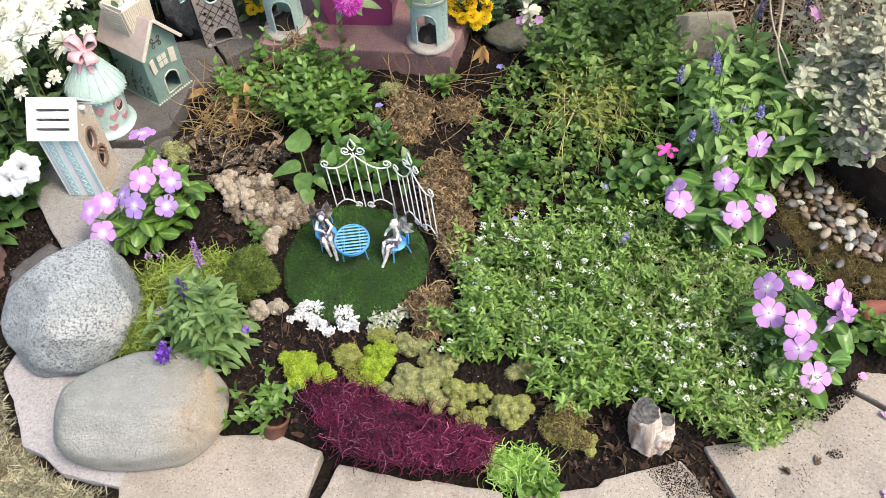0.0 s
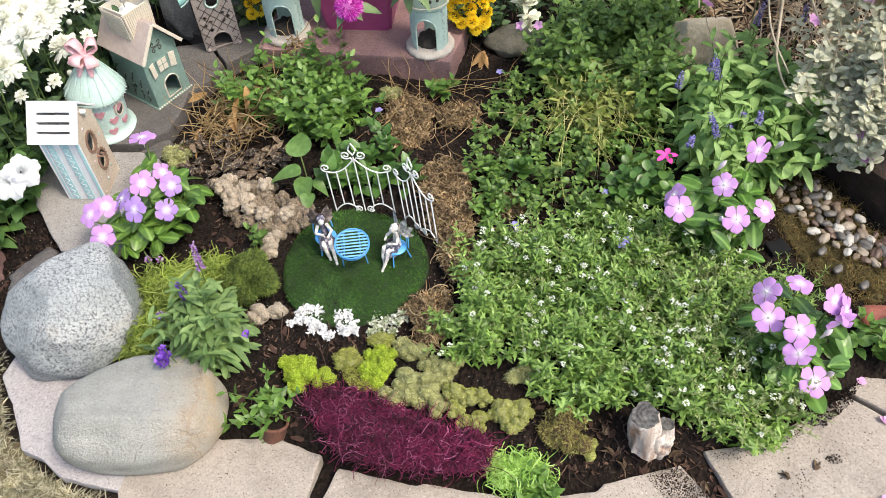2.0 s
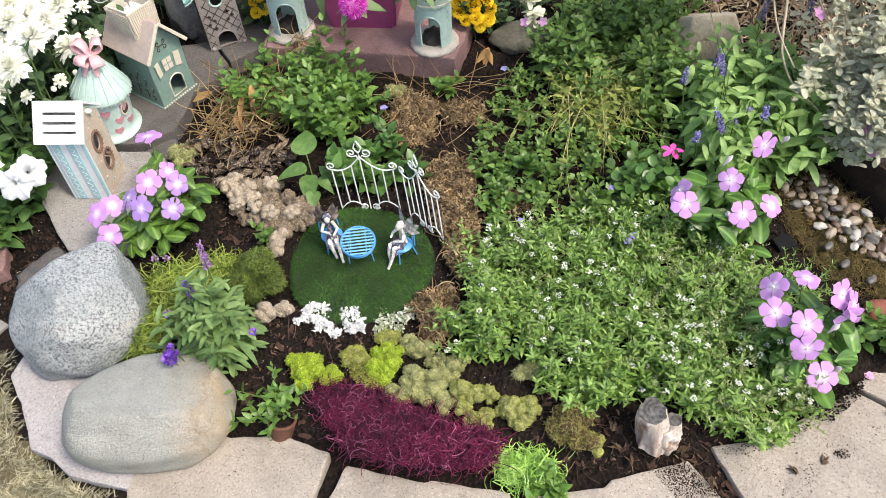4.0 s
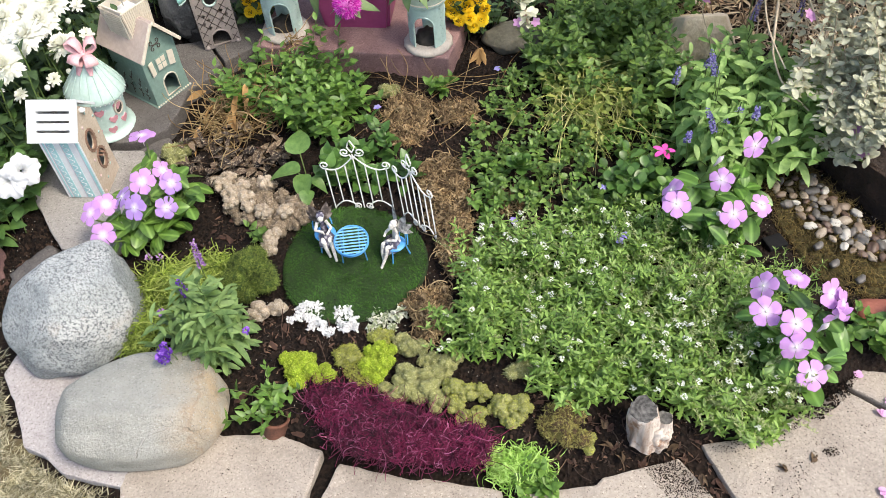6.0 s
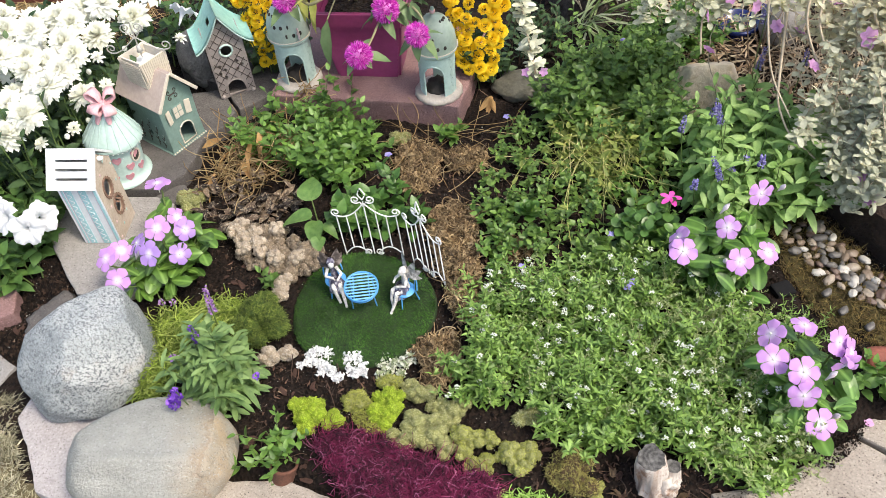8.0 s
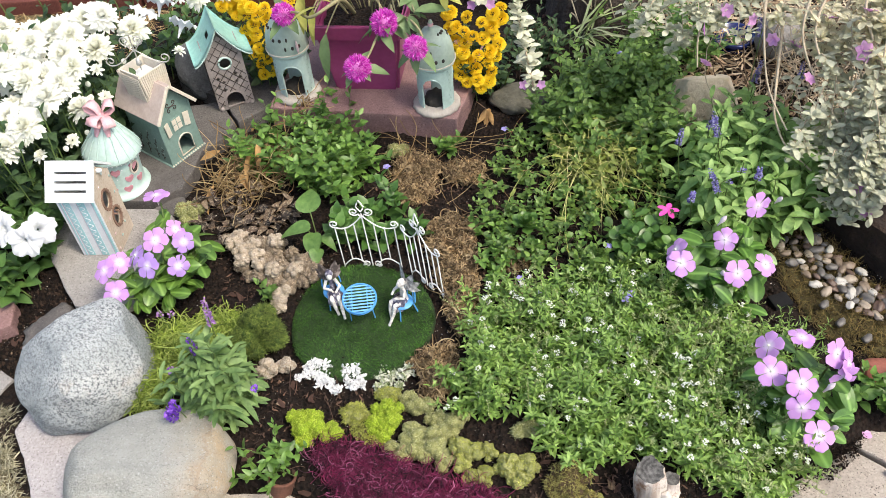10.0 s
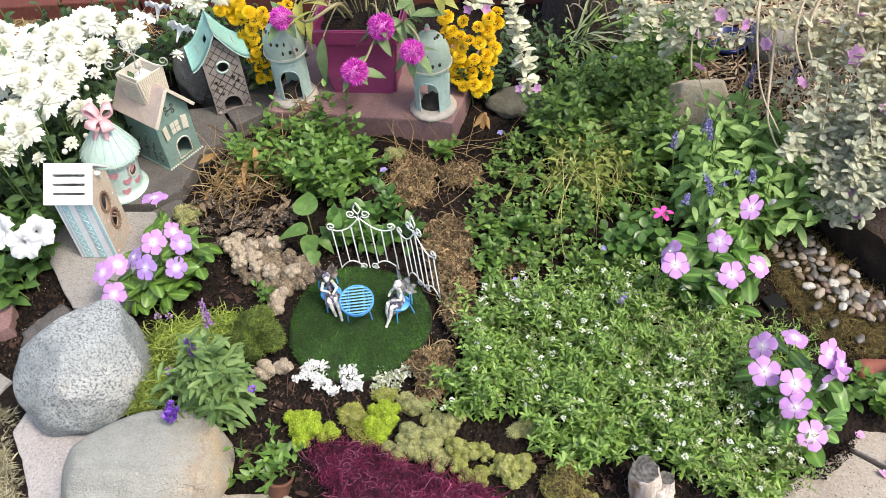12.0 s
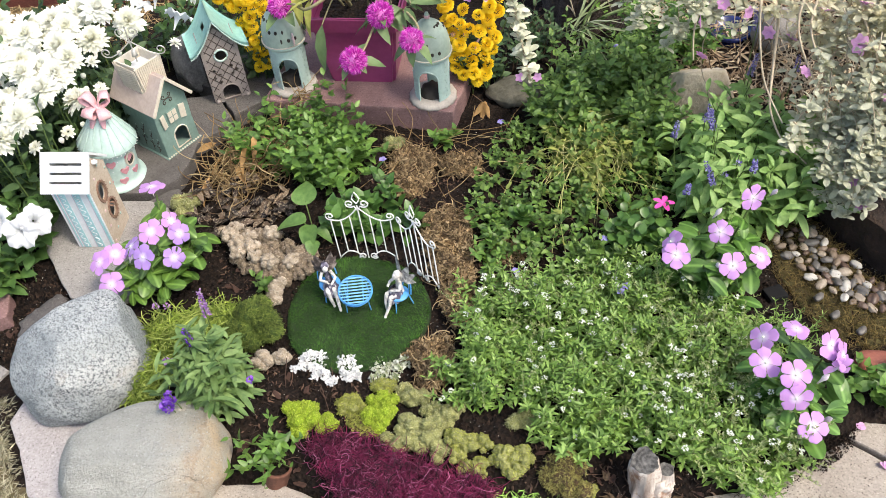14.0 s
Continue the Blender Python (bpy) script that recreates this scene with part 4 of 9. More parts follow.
for i in range(11):
    for d in (-1, 1):
        z0 = -0.05 + i * 0.021
        seg = [(x, z0 + (d * x * 1.15 + 0.034)) for x in np.linspace(-0.034, 0.034, 18)]
        run = []
        for x, z in seg:
            inside = 0.002 < z < E + (A - 0.012 - E) * (1 - abs(x) / (W / 2 * 0.86)) and abs(x) < W / 2 * (1 - 0.14 * z / E)
            clear = not (abs(x) < 0.019 and z < 0.040) and math.hypot(x, z - 0.106) > 0.0145
            if inside and clear:
                run.append((x, -0.0005, z))
            elif run:
                if len(run) > 2:
                    wire("lattice_line", run, 0.0008, MAT_DARK_LINE, fw, sides=4)
                run = []
        if len(run) > 2:
            wire("lattice_line", run, 0.0008, MAT_DARK_LINE, fw, sides=4)
loop_wire("eye_trim", eye, 0.0023, MAT_MINT, g3).matrix_basis = pose(0, -D / 2, 0)
loop_wire("door_trim", door, 0.0013, MAT_TAUPE, g3).matrix_basis = pose(0, -D / 2, 0)
for sx in (-1, 1):
    part("foot", bm_mesh("foot", lump((0.005, 0.005, 0.005), 2, 2, 0.1), True), MAT_TAUPE, g3, m=pose(sx * 0.031, -D / 2, 0.004))


def swept_roof(s, hole):
    """Half of a roof whose slope hollows out and kicks up at the eave."""
    g, n, mm = Geo(), 10, 9
    vs, fs = [], []
    for top_side in (0, 1):
        for i in range(n):
            u = i / (n - 1)
            x = s * (0.0 + 0.058 * u)
            z = A - (A - E + 0.016) * (1 - (1 - u) ** 1.55) + 0.004 * u ** 4
            for j in range(mm):
                v = j / (mm - 1)
                y = -D / 2 - 0.012 + (D + 0.026) * v
                vs.append((x, y + 0.004 * u, z + 0.010 * (abs(v - 0.5) * 2) ** 2 * (1 - u) - (0.004 if top_side == 0 else 0)))
    for q in (0, 1):
        for i in range(n - 1):
            for j in range(mm - 1):
                if hole and i in (2,) and j in (3, 4):
                    continue
                a = q * n * mm + i * mm + j
                fs.append((a, a + 1, a + mm + 1, a + mm))
    rim = [i * mm for i in range(n)] + [(n - 1) * mm + j for j in range(1, mm)] + [i * mm + mm - 1 for i in range(n - 2, -1, -1)] + [j for j in range(mm - 2, 0, -1)]
    for a, b in zip(rim, rim[1:] + rim[:1]):
        fs.append((a, b, b + n * mm, a + n * mm))
    return g.add(vs, fs), vs, n, mm


for s in (-1, 1):
    rg, rv, n_, m_ = swept_roof(s, s < 0)
    rp = part("roof_panel", rg, MAT_TEAL, g3)
    edge = [rv[n_ * m_ + i * m_] for i in range(n_)]
    pts = []
    for (x0, y0, z0), (x1, y1, z1) in zip(edge, edge[1:]):
        for q in range(4):
            t = q / 4
            pts.append((x0 + (x1 - x0) * t, y0 - 0.001, z0 + (z1 - z0) * t - 0.003 - 0.0018 * (q % 2)))
    wire("roof_trim", pts, 0.0013, MAT_MINT, rp, sides=5)

# round mint house with a fluted cone roof and a pink bow
r1 = thing("birdhouse", "round mint ceramic birdhouse with rose hearts, cone roof and pink bow", "birdhouse", pose(-0.480, 0.308, 0.030, 0, 8, 0))
part("body", lathe([(0.0001, 0.0), (0.052, 0.0), (0.0545, 0.002), (0.054, 0.005), (0.049, 0.008), (0.0445, 0.011), (0.0435, 0.018), (0.0425, 0.055), (0.0425, 0.091), (0.0001, 0.093)], 48), MAT_MINT, r1)
part("roof", lathe([(0.044, 0.084), (0.0505, 0.0845), (0.0515, 0.088), (0.0455, 0.097), (0.035, 0.114), (0.024, 0.131), (0.014, 0.146), (0.009, 0.153), (0.0001, 0.155)], 96, 0.012, 16), MAT_MINT, r1, "fluted pale mint roof")
for i in range(40):
    a = TAU * i / 40
    part("edge_bead", lathe([(0.0001, -0.0016), (0.0016, 0), (0.0001, 0.0016)], 6), MAT_WHITE, r1, m=pose(0.0512 * math.cos(a), 0.0512 * math.sin(a), 0.0845))


def on_body(deg, z, rad):
    return Matrix.Translation((rad * math.cos(radians(deg)), rad * math.sin(radians(deg)), z)) @ pose(0, 0, 0, 0, 0, deg + 90)


for i in range(16):
    a = TAU * (i + 0.5) / 16
    part("roof_rib", array_mesh("roof_rib", *tube([(q * math.cos(a), q * math.sin(a), z) for q, z in ((0.0515, 0.0885), (0.0455, 0.0977), (0.035, 0.1147), (0.024, 0.1317), (0.014, 0.1467), (0.008, 0.154))], 0.0011, 5)), MAT_MINT, r1)
heart = [(0.0, -0.006), (0.005, -0.001), (0.0062, 0.003), (0.004, 0.0055), (0.0, 0.0035), (-0.004, 0.0055), (-0.0062, 0.003), (-0.005, -0.001)]
for deg, z in ((-70, 0.062), (-42, 0.042), (-92, 0.042), (-25, 0.066), (-50, 0.020), (-115, 0.068), (-12, 0.030), (-130, 0.04), (-85, 0.02)):
    part("heart", panel([(q[0] * 1.35, q[1] * 1.35) for q in heart], [], 0.003), MAT_ROSE, r1, m=on_body(deg, z, 0.0445))
rim_o, rim_i = oval(0, 0, 0.0105, 0.0145, 22), oval(0, 0, 0.0078, 0.0118, 22)
er = part("entry_ring", panel(rim_o, [rim_i], 0.005), MAT_CREAM, r1, m=on_body(-22, 0.062, 0.0455))
# dark disc painted as the shaded opening; the body behind is uncut
part("painted_entry_hole", panel(oval(0, 0, 0.008, 0.012), [], 0.001), MAT_INSIDE_DARK, er, m=pose(0, 0.0012, 0))
for i in range(9):
    part("dot", lathe([(0.0001, -0.0012), (0.0013, 0), (0.0001, 0.0012)], 6), MAT_WHITE, r1, m=on_body(-130 + i * 15, 0.026 + 0.02 * (i % 3), 0.0425))
bow = part("bow", bm_mesh("bow", lump((0.008, 0.008, 0.008), 1, 3, 0.1), True), MAT_PINK, r1, "glossy pink ribbon bow", m=pose(0, 0, 0.158))


def ribbon(path, wide, thick=0.0022):
    """A ribbon loop: a flat band swept along a path in x-z, wide across y."""
    g, vs, fs = Geo(), [], []
    n = len(path)
    for i, (x, z) in enumerate(path):
        a, b = path[max(0, i - 1)], path[min(n - 1, i + 1)]
        tx, tz = b[0] - a[0], b[1] - a[1]
        q = math.hypot(tx, tz) + 1e-9
        nx, nz = -tz / q * thick / 2, tx / q * thick / 2
        w = wide * (0.45 + 0.55 * math.sin(math.pi * i / (n - 1))) / 2
        vs += [(x + nx, -w, z + nz), (x + nx, w, z + nz), (x - nx, w, z - nz), (x - nx, -w, z - nz)]
    for i in range(n - 1):
        for q in range(4):
            fs.append((i * 4 + q, i * 4 + (q + 1) % 4, i * 4 + 4 + (q + 1) % 4, i * 4 + 4 + q))
    return g.add(vs, fs)


lp = [(0.002, 0.0), (0.010, 0.008), (0.019, 0.011), (0.025, 0.006), (0.022, -0.001), (0.012, -0.003), (0.002, 0.0)]
for rz, tilt in ((20, -38), (165, -20), (255, 10), (310, 20)):
    part("loop", ribbon([(q[0] * 1.25, q[1] * 1.3) for q in lp], 0.022), MAT_PINK, bow, m=Matrix.Translation((0, 0, 0.002)) @ pose(0, 0, 0, 0, tilt, rz))
for rz in (-60, -110):
    part("tail", ribbon([(0.002, 0), (0.012, -0.004), (0.02, -0.016), (0.026, -0.026)], 0.012), MAT_PINK, bow, m=pose(0, 0, 0, 0, 0, rz))

# striped house with a slotted white roof
st = thing("birdhouse", "white and aqua striped wooden birdhouse with a slotted white roof", "birdhouse", pose(-0.4625, 0.171, 0.02, 0, 1.0, 0))
W, D, E, A, T = 0.067, 0.072, 0.137, 0.172, 0.004
gable = [(-D / 2, 0), (D / 2, 0), (D / 2, E), (0, A), (-D / 2, E)]
holes = [oval(-0.006, 0.104, 0.0125, 0.0175), oval(0.003, 0.058, 0.0125, 0.0175)]
fw = part("front_wall", panel(gable, holes, T), MAT_BEIGE_SPECK, st, "speckled beige front with two oval holes", m=Matrix.Translation((W / 2, 0, 0)) @ pose(0, 0, 0, 0, 0, 90))
for hx, hz in ((-0.006, 0.104), (0.003, 0.058)):
    part("hole_ring", panel(oval(hx, hz, 0.016, 0.021, 26), [oval(hx, hz, 0.0122, 0.0172, 26)], 0.004), MAT_BRONZE, fw, m=pose(0, -0.002, 0))
    for i in range(16):
        a = TAU * i / 16
        part("ring_bead", lathe([(0.0001, -0.0015), (0.0016, 0), (0.0001, 0.0015)], 6), MAT_BRONZE, fw, m=pose(hx + 0.016 * math.cos(a), -0.0018, hz + 0.021 * math.sin(a)))
for i in range(14):
    hx, hz = -0.030 + 0.060 * ((i * 5) % 14) / 13, 0.010 + 0.0105 * i
    if abs(hx) < 0.033 and all(((hx - q) / 0.019) ** 2 + ((hz - z) / 0.024) ** 2 > 1 for q, z in ((-0.006, 0.104), (0.003, 0.058))):
        part("painted_flower", lathe([(0.0001, -0.0006), (0.0022, -0.0003), (0.0026, 0.0004), (0.0001, 0.0009)], 10, 0.25, 5), MAT_MINT if i % 3 else MAT_PALE_PINK, fw, m=pose(hx, -0.0006, hz, 90))
part("back_wall", panel(gable, [], T), MAT_WHITE, st, m=Matrix.Translation((-W / 2 + T, 0, 0)) @ pose(0, 0, 0, 0, 0, 90))
for s in (-1, 1):
    sw = part("side_wall", bm_mesh("side_wall", box(W - 0.001, T, E, 0.0005)), MAT_WHITE, st, m=pose(0, s * (D / 2 - T / 2 + 0.001), 0))
    if s < 0:
        for x, w in ((-0.0265, 0.003), (-0.0165, 0.0115), (0.0075, 0.0130), (0.0285, 0.005)):
            part("stripe", bm_mesh("stripe", box(w, 0.001, E - 0.002, 0.0003)), MAT_AQUA, sw, m=pose(x, -T / 2 - 0.0004, 0.001))
            part("stripe_line", bm_mesh("stripe_line", box(0.0012, 0.0012, E - 0.002, 0.0003)), MAT_LILAC_LINE, sw, m=pose(x - w / 2, -T / 2 - 0.0006, 0.001))
        for x, w in ((-0.0165, 0.0036), (0.0075, 0.0042)):
            pts = [(x + w * math.sin(i * 0.9), -T / 2 - 0.0014, 0.004 + i * 0.0019) for i in range(64)]
            wire("scroll_line", pts, 0.0006, MAT_WHITE, sw, sides=4)
slope = math.degrees(math.atan2(A - E, D / 2))
ln = math.hypot(A - E, D / 2) + 0.014
slots = [[(-0.029, z), (0.025, z), (0.025, z + 0.0042), (-0.029, z + 0.0042)] for z in (0.016, 0.031, 0.046)]
for s in (-1, 1):
    rp = part("roof_panel", panel([(-W / 2 - 0.011, 0), (W / 2 + 0.003, 0), (W / 2 + 0.003, ln), (-W / 2 - 0.011, ln)], slots if s < 0 else [], 0.004), MAT_WHITE, st,
              "white roof board with three dark slots" if s < 0 else "",
              m=Matrix.Translation((0, s * (D / 2 + 0.010), E - 0.002)) @ pose(0, 0, 0, s * (90 - slope), 0, 0))
part("inner_floor", bm_mesh("inner_floor", box(W - 0.01, D - 0.01, 0.003, 0, 0.001)), MAT_INSIDE_DARK, st)
for s in (-1, 1):
    part("perch", array_mesh("perch", *tube([(W / 2 + 0.001, -0.001 + s * 0.004, 0.07), (W / 2 + 0.006, -0.001 + s * 0.004, 0.07), (W / 2 + 0.008, -0.001 + s * 0.004, 0.07)], 0.0018)), MAT_BRONZE, st)
part("roof_flower", bm_mesh("roof_flower", lump((0.006, 0.005, 0.004), 4, 2, 0.2), True), MAT_WHITE, st, m=pose(W / 2 + 0.004, 0.004, A - 0.012))


# domed pavilions
def pavilion(m, flower):
    p = thing("lantern_pavilion", "small mint ceramic pavilion with a pierced dome and arched openings", "garden ornament", m, "pavilions beside the purple pot")
    part("base", lathe([(0.0001, 0.0), (0.046, 0.0), (0.047, 0.003), (0.045, 0.008), (0.037, 0.010), (0.0001, 0.0105)], 48, 0.02, 16), MAT_DIRTY_CREAM, p, "scalloped dirty cream base")
    seg, rows, R0, R1, z0, z1 = 72, 20, 0.0345, 0.031, 0.009, 0.092

    def solid(i, j):
        a = (i + 0.5) / seg * 360
        z = (j + 0.5) / rows
        for c in (0, 120, 240):
            da = (a - c + 180) % 360 - 180
            if z < 0.78 and abs(da) < 34 * (1 if z < 0.5 else math.sqrt(max(0, 1 - ((z - 0.5) / 0.28) ** 2))):
                return False
        return True

    def pt(r, i, j):
        a = TAU * i / seg
        return (r * math.cos(a), r * math.sin(a), z0 + (z1 - z0) * j / rows)

    g = Geo()
    for i in range(seg):
        for j in range(rows):
            if not solid(i, j):
                continue
            for r in (R0, R1):
                g.add([pt(r, i, j), pt(r, i + 1, j), pt(r, i + 1, j + 1), pt(r, i, j + 1)], [(0, 1, 2, 3)])
            for di, dj, e in ((-1, 0, ((0, 0), (0, 1))), (1, 0, ((1, 0), (1, 1))), (0, -1, ((0, 0), (1, 0))), (0, 1, ((0, 1), (1, 1)))):
                if 0 <= j + dj < rows and not solid((i + di) % seg, j + dj):
                    a, b = [(i + q[0], j + q[1]) for q in e]
                    g.add([pt(R0, *a), pt(R0, *b), pt(R1, *b), pt(R1, *a)], [(0, 1, 2, 3)])
    bm = bmesh.new()
    me = g.mesh("wall", False)
    bm.from_mesh(me)
    bmesh.ops.remove_doubles(bm, verts=bm.verts, dist=1e-6)
    part("wall", bm_mesh("wall", bm), MAT_MINT, p)
    for c in (0, 120, 240):
        path = []
        for u in np.linspace(0, 1, 34):
            if u < 0.3:
                da, z = -34, u / 0.3 * 0.5
            elif u > 0.7:
                da, z = 34, (1 - u) / 0.3 * 0.5
            else:
                t = (u - 0.3) / 0.4 * math.pi
                da, z = -34 * math.cos(t), 0.5 + 0.28 * math.sin(t)
            a = radians(c + da)
            path.append((R0 * math.cos(a), R0 * math.sin(a), z0 + (z1 - z0) * z))
        wire("arch_trim", path, 0.0014, MAT_MINT, p)
        for q in range(9):
            part("leaf_relief", lathe([(0.0001, -0.002), (0.0017, 0), (0.0001, 0.002)], 6), MAT_MINT, p, m=pose((R0 + 0.0008) * math.cos(radians(c + 60 + 6 * (q % 2))), (R0 + 0.0008) * math.sin(radians(c + 60 + 6 * (q % 2))), 0.018 + q * 0.008))
    part("cornice", lathe([(0.030, 0.090), (0.038, 0.090), (0.041, 0.093), (0.042, 0.097), (0.039, 0.099)], 48), MAT_MINT, p)
    bead = [((0.0415 + 0.0008 * (i % 2)) * math.cos(TAU * i / 90), (0.0415 + 0.0008 * (i % 2)) * math.sin(TAU * i / 90), 0.098 + 0.001 * (i % 2)) for i in range(91)]
    wire("rope_edge", bead, 0.0012, MAT_CREAM, p, "cream rope edge", 5)
    dome = part("dome", lathe([(0.0405, 0.097), (0.0405, 0.106), (0.0385, 0.122), (0.033, 0.137), (0.023, 0.148), (0.0115, 0.154), (0.004, 0.1565), (0.003, 0.163), (0.0045, 0.166), (0.003, 0.170), (0.0001, 0.171)], 48), MAT_DOME, p, "grey-green pierced dome")
    # the dome is uncut: dark lumps imitate the shade in its piercings
    for i in range(22):
        el = [0.14, 0.46, 0.84, 1.15][i % 4]
        a = i * 2.4
        r, z = 0.0398 * math.cos(el) ** 0.8, 0.104 + 0.0495 * math.sin(el)
        part("painted_dome_hole", bm_mesh("painted_dome_hole", lump((0.0032, 0.0032, 0.0036) if i % 3 else (0.002, 0.002, 0.0045), 1, 2, 0), True), MAT_INSIDE_DARK, dome, m=pose(r * math.cos(a), r * math.sin(a), z))
    part("finial_bead", lathe([(0.0001, 0.158), (0.005, 0.160), (0.0055, 0.164), (0.003, 0.168), (0.0001, 0.169)], 12), MAT_PINK, dome)
    part("nest", bm_mesh("nest", lump((0.024, 0.024, 0.012), 3, 3, 0.4, 3), True), MAT_INSIDE_DARK, p, "dark dry twigs inside", m=pose(0, 0, 0.014))
    if flower is not None:
        fl = part("china_flower", bm_mesh("china_flower", lump((0.0035, 0.003, 0.0035), 2, 2, 0), True), MAT_PINK, dome, "pale pink china flower", m=flower)
        for q in range(5):
            a = TAU * q / 5
            part("petal", bm_mesh("petal", lump((0.006, 0.0022, 0.0055), 5, 2, 0.05), True), MAT_PALE_PINK, fl, m=pose(0.0065 * math.cos(a), 0, 0.0065 * math.sin(a)))
    return p


MAT_DIRTY_CREAM = plain_mat("dirty_cream_glaze", (0.36, 0.31, 0.27), (0.54, 0.49, 0.43), 35, 0.6, 0.4, 0.001)
MAT_DOME = glazed("grey_green_glaze", (0.30, 0.385, 0.315), (0.42, 0.50, 0.425), 0.4)
pavilion(pose(0.108, 0.502, 0.05, 0, 0, -98) @ Matrix.Diagonal((1, 1, 1.1, 1)), pose(-0.030, 0.026, 0.112, 0, 0, 30))
pavilion(pose(-0.178, 0.552, 0.05, 0, 0, -82) @ Matrix.Diagonal((1, 1, 1.14, 1)), pose(0.034, 0.022, 0.112, 0, 0, 15))

# square plum pot
k = Mat("plum_plastic", 0.35)
k.colour(k.mix(0.3, k.ramp(k.noise(6, 4), [(0.35, (0.26, 0.035, 0.12)), (0.65, (0.35, 0.06, 0.18))]), k.ramp(k.noise(90, 3), [(0.3, (0.15, 0.02, 0.065)), (0.7, (0.31, 0.06, 0.16))])))
MAT_PLUM = k.bump(k.noise(120, 3), 0.12, 0.0006).m
pot = thing("flower_pot", "square tapered plum plastic pot full of dark soil", "flower pot", pose(-0.032, 0.622, 0.05, 0, 0, -4))


def square_ring(w0, w1, z0, z1, thick):
    """Four tapered walls of a square vessel, open above."""
    bm = bmesh.new()
    loops = []
    for w, z in ((w0, z0), (w1, z1), (w1 - 2 * thick, z1), (w0 - 2 * thick, z0 + 0.002)):
        loops.append([bm.verts.new((sx * w / 2, sy * w / 2, z)) for sx, sy in ((-1, -1), (1, -1), (1, 1), (-1, 1))])
    for a, b in zip(loops, loops[1:]):
        for i in range(4):
            bm.faces.new((a[i], a[(i + 1) % 4], b[(i + 1) % 4], b[i]))
    bm.faces.new(loops[0][::-1])
    bm.faces.new(loops[-1])
    bmesh.ops.recalc_face_normals(bm, faces=bm.faces)
    up = [e for e in bm.edges if abs(e.verts[0].co.z - e.verts[1].co.z) > 0.005]
    bmesh.ops.bevel(bm, geom=up, offset=0.006, segments=3, affect="EDGES")
    return bm


part("body", square_ring(0.130, 0.166, 0.0, 0.143, 0.004), MAT_PLUM, pot)
part("rim", square_ring(0.174, 0.182, 0.128, 0.157, 0.009), MAT_PLUM, pot)
part("pot_soil", bm_mesh("pot_soil", prism([(-0.074, -0.074), (0.074, -0.074), (0.074, 0.074), (-0.074, 0.074)], 0.128, 0.138, 0, 0.004, 0.008)), MAT_SOIL, pot)

# ---- mosses ----
def curly(P, N, length, k=6, wander=0.6, hold=0.65):
    """Curling paths that leave P along N: n x k x 3."""
    n = len(P)
    length = np.broadcast_to(np.asarray(length, float), (n,))
    d = N / (np.linalg.norm(N, axis=1, keepdims=True) + 1e-9)
    out = [P]
    turn = rng.normal(0, wander, (n, 3))
    for _ in range(k - 1):
        turn = hold * turn + rng.normal(0, wander * 0.6, (n, 3)) * (1 - hold) / 0.35
        d = d + (np.cross(turn, d) if hold > 0.9 else turn)
        d /= np.linalg.norm(d, axis=1, keepdims=True) + 1e-9
        out.append(out[-1] + d * (length / (k - 1))[:, None])
    return np.stack(out, 1)


def cushion_mesh(blobs, seed, amount=0.5):
    g = Geo()
    for i, (x, y, z, rx, ry, rz) in enumerate(blobs):
        bm = lump((rx, ry, rz), seed + i, 3, amount, 3.2)
        g.add([(v.co.x + x, v.co.y + y, v.co.z + z) for v in bm.verts], [[v.index for v in f.verts] for f in bm.faces])
        bm.free()
    return g


def moss(name, label, x, y, blobs, mat, core, count, length=0.006, radius=0.0006, wander=0.7, k=4, seed=1, sides=3, lobes=7, fuzz=0.5, lay=False):
    """A clump of moss: soft cores, all over them fine curling sprigs."""
    t = thing(name, label, "moss", pose(x, y, float(soil_z(x, y))))
    small = []
    blobs = [(bx, by, bz * 1.1, rx * 1.13, ry * 1.13, rz * 1.13) for bx, by, bz, rx, ry, rz in blobs]
    for bx, by, bz, rx, ry, rz in blobs:
        small.append((bx, by, bz * 0.7, rx * 0.62, ry * 0.62, rz * 0.62))
        turn = rng.random() * TAU
        for i in range(lobes):
            up = 1 - (i + 0.4) / lobes
            a = turn + 2.4 * i + rng.normal(0, 0.25)
            side = math.sqrt(1 - up * up) * rng.uniform(0.55, 0.85)
            q = rng.uniform(0.28, 0.50)
            small.append((bx + side * math.cos(a) * rx, by + side * math.sin(a) * ry, bz + (up * 0.66 - 0.18) * rz, rx * q, ry * q, rz * q * 1.05))
    blobs = small
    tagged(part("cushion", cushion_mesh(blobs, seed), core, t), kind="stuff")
    count = int(count * 2.2)
    w = np.array([b[3] * b[4] + b[3] * b[5] for b in blobs])
    pick = rng.choice(len(blobs), count, p=w / w.sum())
    B = np.array(blobs)[pick]
    N = rng.normal(0, 1, (count, 3))
    N[:, 2] = np.abs(N[:, 2]) * 1.1 - 0.15
    N /= np.linalg.norm(N, axis=1, keepdims=True)
    P = B[:, :3] + N * B[:, 3:] * rng.uniform(0.85, 1.12, (count, 1))
    P[:, 2] = np.maximum(P[:, 2], 0.0005)
    if lay:
        N = np.cross(N, rng.normal(0, 1, N.shape)) + 0.12 * N
    V, F = tubes(curly(P, N + rng.normal(0, 0.35, N.shape) * (0.3 if lay else 1), rng.uniform(0.6, 1.3, count) * length * fuzz, k, wander * 1.5), radius * 0.8, sides, 0.4)
    tagged(part("fuzz", array_mesh("fuzz", V, F), mat, t), kind="stuff")
    return t


